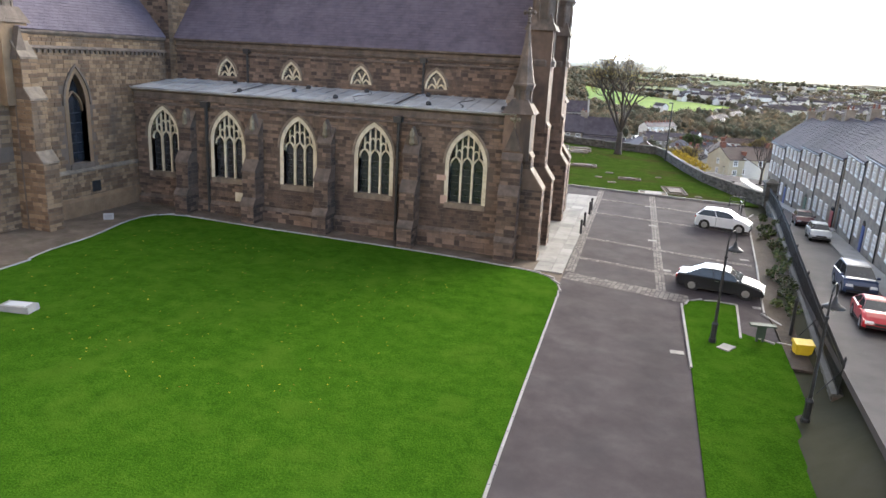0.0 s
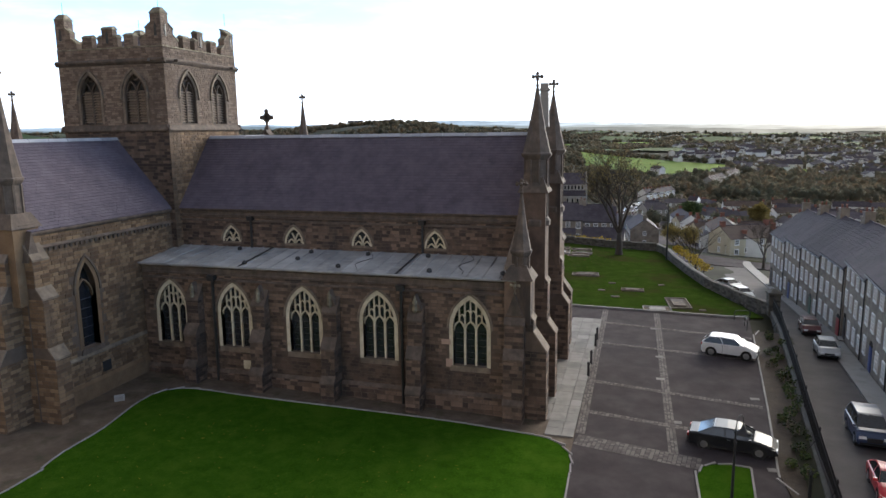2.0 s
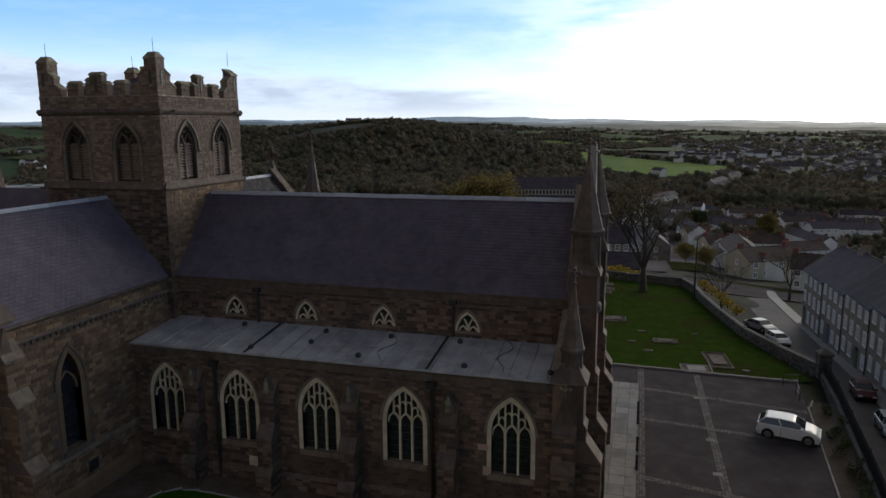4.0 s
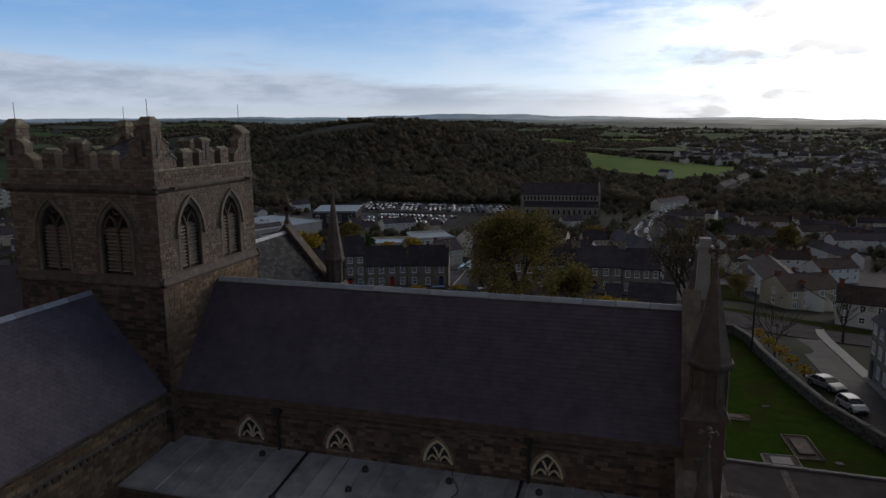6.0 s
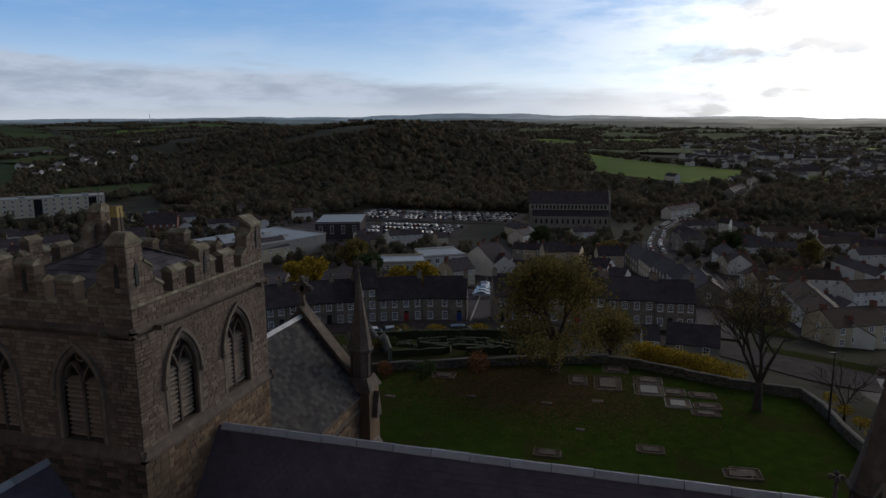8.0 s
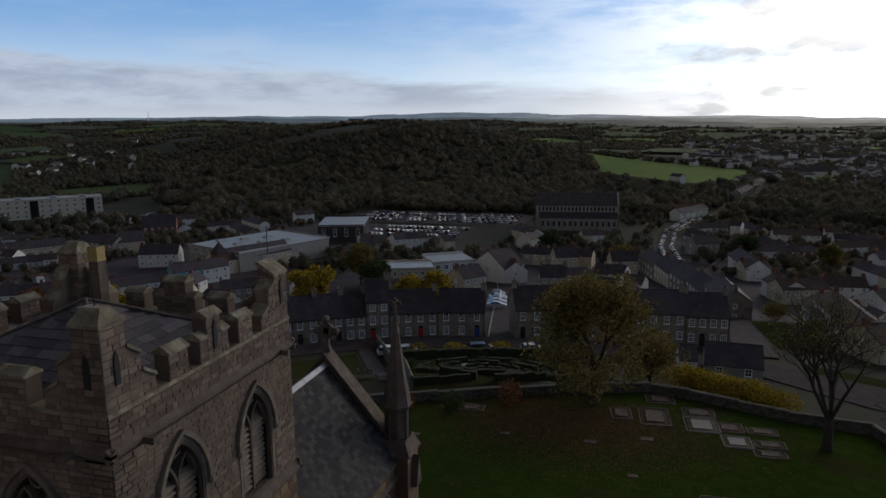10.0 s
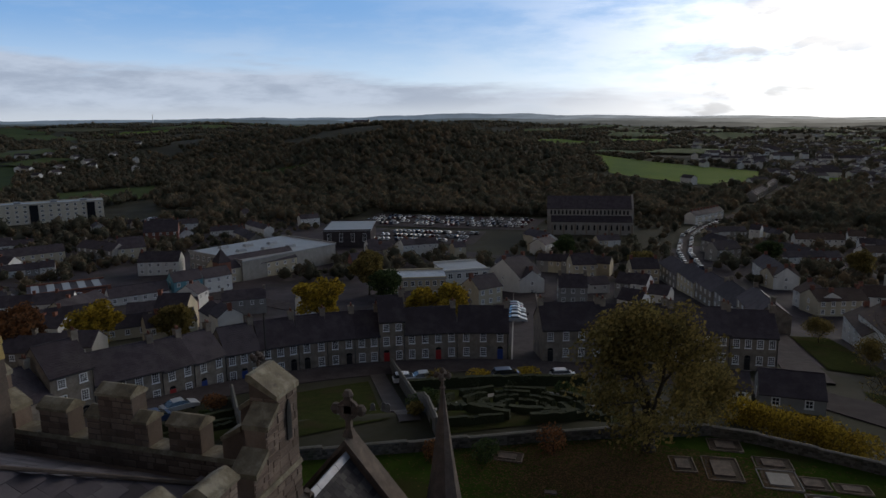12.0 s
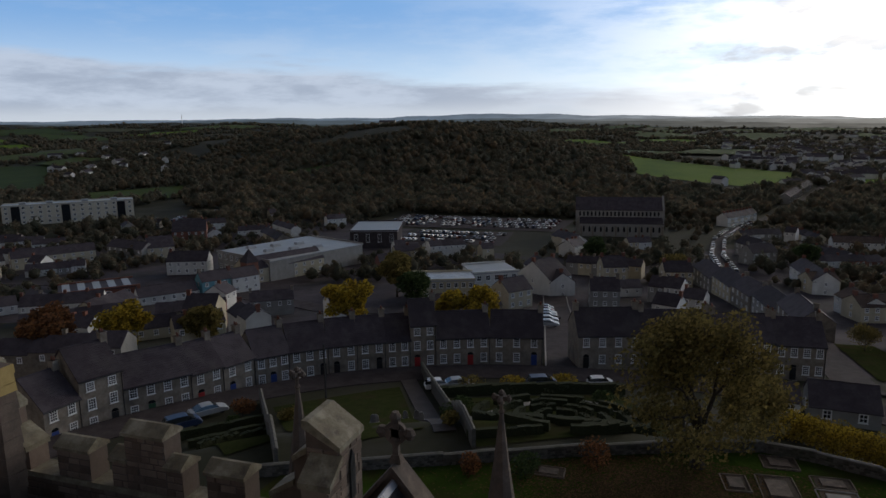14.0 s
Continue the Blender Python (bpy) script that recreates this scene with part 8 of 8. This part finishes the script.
def hedge_line(pts, wide, high, seed):
    """A clipped hedge along a line, with a leafy, slightly uneven top."""
    rr = random.Random(seed)
    for (xa, ya), (xb, yb) in zip(pts, pts[1:]):
        g = Geo()
        L, a = math.hypot(xb - xa, yb - ya), math.degrees(math.atan2(yb - ya, xb - xa))
        k = max(2, int(L / 1.2))
        for j in range(k):
            x, y = xa + (xb - xa) * (j + 0.5) / k, ya + (yb - ya) * (j + 0.5) / k
            g.taper(-L / k / 2 - 0.1, L / k / 2 + 0.1, -wide / 2, wide / 2, -0.6, high + rr.uniform(-0.1, 0.1), 0.05, 0.12, pose(x, y, ground_z(x, y), 0, 0, a))
            clumps(g, rr, (x, y, ground_z(x, y) + high * 0.75), wide * 0.75, 40, 0.11, 0.5)
        thing("hedge", "dark clipped garden hedge in a long row", "hedge", "garden hedges", g=g, material=HEDGE)


hedge_line([(-58.5, 131.5), (-52.0, 135.5), (-45.0, 139.0), (-34.5, 143.5)], 1.1, 1.5, 1)
hedge_line([(-82.0, 107.6), (-78.5, 111.5), (-75.0, 115.2)], 0.9, 1.0, 2)
hedge_line([(-78.5, 105.2), (-75.5, 108.6), (-72.6, 112.0)], 0.9, 0.9, 3)
hedge_line([(-74.0, 101.3), (-73.0, 106.5), (-71.4, 111.0)], 0.8, 0.8, 4)
hedge_line([(-48.0, 110.4), (-44.5, 112.2), (-41.0, 114.2)], 0.8, 0.9, 5)
hedge_line([(-37.0, 116.0), (-33.5, 117.8), (-30.0, 120.5)], 0.8, 0.9, 6)
field("maze_lawn", "dark green lawn under the maze garden", [(-57.0, 130.5), (-35.0, 142.5), (-25.5, 122.0), (-47.0, 108.6)], DULL_TURF, 12, 0.05)
field("strip_lawn", "small green lawn between clipped hedges", [(-73.4, 102.6), (-71.6, 110.0), (-66.2, 103.4), (-69.0, 98.8)], DULL_TURF, 8, 0.06)
field("verge_upper", "green grass verge along the main street", [(4.4, 172.0), (4.6, 206.0), (13.0, 210.0), (14.5, 170.0)], DULL_TURF, 8, 0.14)
drape("path_garden", "pale gravel garden path", [(-52.0, 117.0), (-47.5, 129.5), (-40.0, 135.6), (-31.5, 131.0)], 1.1, FLAG, 0.08, "path")
drape("path_lower", "grey lane beside the garden wall", [(-67.6, 143.0), (-58.6, 126.0), (-50.6, 111.0)], 2.4, STREET, 0.08, "path")
field("garden_lawn", "dark green garden lawn below the wall", [(-66.0, 136.0), (-53.0, 111.0), (-62.5, 102.0), (-78.5, 122.0)], DULL_TURF, 8, 0.06)
field("verge", "green grass verge beside the road", [(6.0, 142.5), (30.0, 138.5), (34.0, 146.0), (6.0, 158.0)], DULL_TURF, 8, 0.06)
for x, y in ((-58.5, 119.5), (-57.3, 120.2), (-60.0, 113.5), (-55.5, 117.0), (-61.0, 116.5)):
    t = thing("headstone", "small upright grey headstone", "headstone", "garden headstones", at=pose(x, y, ground_z(x, y), 0, 0, 20))
    part("stone", Geo().prism(arch(0.6, 0.7, 1.1, 5), -0.07, 0.07, Matrix.Identity(4)), FLAG, t)
    part("plinth", Geo().taper(-0.42, 0.42, -0.18, 0.18, -0.1, 0.14, 0.02, 0.02), FLAG, t)


def crown_shape():
    bm = bmesh.new()
    bmesh.ops.create_icosphere(bm, subdivisions=1, radius=1.0)
    v, f = [tuple(q.co) for q in bm.verts], [tuple(q.index for q in face.verts) for face in bm.faces]
    bm.free()
    return np.array(v), np.array(f)


def woods():
    """The woods and hedgerows of the valley and the far hills, as one mass of uneven, tufted crowns."""
    rnd = np.random.RandomState(3)
    base, faces = crown_shape()
    V, F, n = [], [], 0

    def crown(x, y, z, r, h, tufts):
        nonlocal n
        at = np.array((x, y, z + h * 0.8))
        j = base * (1 + rnd.uniform(-0.25, 0.25, (len(base), 1)))
        V.append(j * np.array((r, r, h)) * 0.8 + at)
        F.append(faces + n)
        n += len(base)
        d = rnd.normal(size=(tufts, 3))
        d /= np.linalg.norm(d, axis=1)[:, None]
        d[:, 2] = np.abs(d[:, 2]) * 1.15 - 0.35
        lump = 1 + 0.22 * np.sin(d[:, 0] * 5 + x) * np.sin(d[:, 1] * 5 + y)
        c = d * np.array((r, r, h)) * (rnd.uniform(0.72, 1.06, tufts) * lump)[:, None] + at
        s = r * (0.16 if tufts > 30 else 0.3)
        a, b = rnd.normal(size=(tufts, 3)) * s, rnd.normal(size=(tufts, 3)) * s
        V.append(np.stack((c - a, c + b, c + a), 1).reshape(-1, 3))
        F.append(np.arange(tufts * 3).reshape(-1, 3) + n)
        n += tufts * 3

    boxed = [((min(p[0] for p in q), max(p[0] for p in q), min(p[1] for p in q), max(p[1] for p in q)), q) for q in FIELDS]
    made = 0
    while made < 23000:
        az, r = rnd.uniform(-66, 30), 250 * (4100 / 250.0) ** (rnd.random_sample() ** 0.72)
        x, y = -22 + r * math.sin(math.radians(az)), 42 + r * math.cos(math.radians(az))
        if any(bx[0] < x < bx[1] and bx[2] < y < bx[3] and inside((x, y), q) for bx, q in boxed) or not clear_of_roads(x, y, 8):
            continue
        if any(in_box(x, y, b) for b in KEEP) or (r < 480 and any(math.hypot(x - a, y - b) < 7 for a, b in taken)):
            continue
        clump = noise.noise(Vector((x * 0.006, y * 0.006, 0))) + 0.5 * noise.noise(Vector((x * 0.021, y * 0.021, 3)))
        if r < 430:
            if rnd.random_sample() > 0.7:
                continue
        elif az > 0 and r < 1500:
            if clump < -0.22:
                continue
        elif r > 1300:
            wx, wy = x + 90 * noise.noise(Vector((x * 0.004, y * 0.004, 7))), y + 90 * noise.noise(Vector((x * 0.004, y * 0.004, 9)))
            hedge = min(abs(math.sin(wx * 0.011)), abs(math.sin(wy * 0.0085)))
            if hedge > (0.22 if az < 0 else 0.15) and clump < (-0.10 if az < 0 else 0.05):
                continue
        elif clump < -0.42:
            continue
        big = 1.0 + max(0.0, r - 900) / 1500.0
        s = rnd.uniform(0.6, 1.25) * (2.9 * rnd.uniform(0.4, 1.0) if r < 460 else 4.0) * min(big, 1.8)
        crown(x, y, ground_z(x, y), s, s * rnd.uniform(0.8, 1.4) * (1.0 if r < 900 else 0.75), 90 if r < 700 else 44 if r < 1300 else 12)
        made += 1
    me = bpy.data.meshes.new("woods")
    verts, tri = np.concatenate(V), np.concatenate(F)
    me.vertices.add(len(verts))
    me.vertices.foreach_set("co", verts.astype(np.float32).ravel())
    me.loops.add(tri.size)
    me.loops.foreach_set("vertex_index", tri.astype(np.int32).ravel())
    me.polygons.add(len(tri))
    me.polygons.foreach_set("loop_start", np.arange(0, tri.size, 3, dtype=np.int32))
    me.update(calc_edges=True)
    me.materials.append(WOOD)
    tagged(new("woods", me), "dark autumn woods and hedgerows across the valley", "woods", kind="stuff")


woods()


def far_suburbs():
    """Far houses, a few of them white, scattered along the valley beyond counting."""
    rnd = random.Random(63)
    walls, roofs = Geo(), Geo()
    made = 0
    while made < 330:
        left = rnd.random() < 0.06
        az = radians(rnd.uniform(-52, -40) if left else rnd.uniform(3, 19))
        r = rnd.uniform(900, 1300) if left else 700 * (2900 / 700.0) ** rnd.random()
        x, y = -25 + r * math.sin(az), 45 + r * math.cos(az)
        if any(inside((x, y), q) for q in FIELDS) or not clear_of_roads(x, y, 9) or (r < 800 and az < 0.06):
            continue
        made += 1
        m = pose(x, y, ground_z(x, y), 0, 0, rnd.choice((0, 90, 30, 120)) + rnd.uniform(-8, 8))
        L, d, e = rnd.uniform(8, 22), rnd.uniform(7, 9), rnd.uniform(5.0, 6.5)
        turn = m @ Matrix(((0, 1, 0, 0), (1, 0, 0, 0), (0, 0, 1, 0), (0, 0, 0, 1)))
        walls.prism([(0, -3), (0, e), (d / 2, e + 2.5), (d, e), (d, -3)], 0, L, turn)
        roofs.prism([(-0.4, e - 0.2), (d / 2, e + 2.7), (d + 0.4, e - 0.2), (d / 2, e + 2.4)], -0.3, L + 0.3, turn)
    thing("far_suburb", "pale walls of far suburban houses", "houses", g=walls, material=RENDER, kind="stuff")
    thing("far_suburb_roofs", "dark slate roofs of far suburban houses", "roofs", g=roofs, material=TILE, kind="stuff")


far_suburbs()


def far_hills():
    """The last hills, glowing backdrops beyond the end of the ground: three ridges, haze painted in, paler towards the
    sun.
    """
    # haze is painted as emission colour, brighter with distance and towards the sun
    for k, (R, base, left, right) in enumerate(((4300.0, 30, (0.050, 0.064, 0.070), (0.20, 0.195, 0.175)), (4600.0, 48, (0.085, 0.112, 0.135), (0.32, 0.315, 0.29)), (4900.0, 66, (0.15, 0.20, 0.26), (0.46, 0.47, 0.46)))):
        mat = bpy.data.materials.new("ridge_painted_haze")
        mat.use_nodes = True
        nt = mat.node_tree
        b = nt.nodes["Principled BSDF"]
        b.inputs["Base Color"].default_value = (0.03, 0.035, 0.035, 1)
        b.inputs["Roughness"].default_value = 1.0
        geo, sep = nt.nodes.new("ShaderNodeNewGeometry"), nt.nodes.new("ShaderNodeSeparateXYZ")
        nt.links.new(geo.outputs["Position"], sep.inputs[0])
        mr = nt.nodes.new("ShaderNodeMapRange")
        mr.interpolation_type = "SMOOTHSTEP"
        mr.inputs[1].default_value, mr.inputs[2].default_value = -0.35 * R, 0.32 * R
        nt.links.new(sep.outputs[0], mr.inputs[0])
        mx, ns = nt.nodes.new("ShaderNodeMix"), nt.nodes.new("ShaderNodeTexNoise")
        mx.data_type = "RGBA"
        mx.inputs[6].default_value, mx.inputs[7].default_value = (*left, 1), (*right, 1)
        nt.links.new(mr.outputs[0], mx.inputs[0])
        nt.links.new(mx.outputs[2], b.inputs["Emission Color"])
        mp = nt.nodes.new("ShaderNodeMapping")
        mp.inputs["Scale"].default_value = (0.006, 0.006, 0.09)
        nt.links.new(geo.outputs["Position"], mp.inputs[0])
        nt.links.new(mp.outputs[0], ns.inputs["Vector"])
        ns.inputs["Scale"].default_value, ns.inputs["Detail"].default_value = 1.0, 6
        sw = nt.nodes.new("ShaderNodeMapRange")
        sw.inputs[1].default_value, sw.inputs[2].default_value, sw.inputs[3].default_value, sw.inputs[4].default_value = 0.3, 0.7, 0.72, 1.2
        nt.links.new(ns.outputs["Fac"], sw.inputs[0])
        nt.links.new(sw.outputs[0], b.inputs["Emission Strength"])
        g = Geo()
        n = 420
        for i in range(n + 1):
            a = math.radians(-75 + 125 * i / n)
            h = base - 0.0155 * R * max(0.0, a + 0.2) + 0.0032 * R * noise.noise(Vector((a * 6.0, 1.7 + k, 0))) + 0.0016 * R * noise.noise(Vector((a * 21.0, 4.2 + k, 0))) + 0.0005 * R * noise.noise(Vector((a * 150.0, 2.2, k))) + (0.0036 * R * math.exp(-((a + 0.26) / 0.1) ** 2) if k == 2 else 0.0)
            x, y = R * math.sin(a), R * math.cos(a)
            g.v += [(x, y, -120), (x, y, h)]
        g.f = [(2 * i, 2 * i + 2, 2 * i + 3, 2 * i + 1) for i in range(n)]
        thing("backdrop_%d" % (k + 1), "glowing backdrop of distant hills with painted haze", "hills", g=g, material=mat, kind="structure")


far_hills()


def fallen_leaves(label, spots, seed, tint, big):
    """Leaves lying on the grass."""
    rnd = random.Random(seed)
    g = Geo()
    for x, y in spots(rnd):
        a, s = rnd.uniform(0, 6.3), big * rnd.uniform(0.6, 1.2)
        c, d = s * math.cos(a), s * math.sin(a)
        z = level(x) + 0.045
        g.add([(x - c, y - d, z), (x + d * 0.6, y - c * 0.6, z + 0.02), (x + c, y + d, z + 0.005), (x - d * 0.6, y + c * 0.6, z + 0.025)], [(0, 1, 2, 3)])
    thing("fallen_leaves", label, "leaves", g=g, material=LEAFS[tint], kind="stuff")


fallen_leaves("yellow leaves scattered on the mown lawn", lambda r: [(r.uniform(-29, -8), r.uniform(20, 38)) for _ in range(300)], 4, "gold", 0.05)
fallen_leaves("brown leaves lying under the churchyard tree", lambda r: [(x, y) for x, y in ((-28 + r.gauss(0, 8), 106 + r.gauss(0, 5)) for _ in range(26000)) if y < 113.5 + 0.46 * min(0, x + 29)], 5, "litter", 0.13)
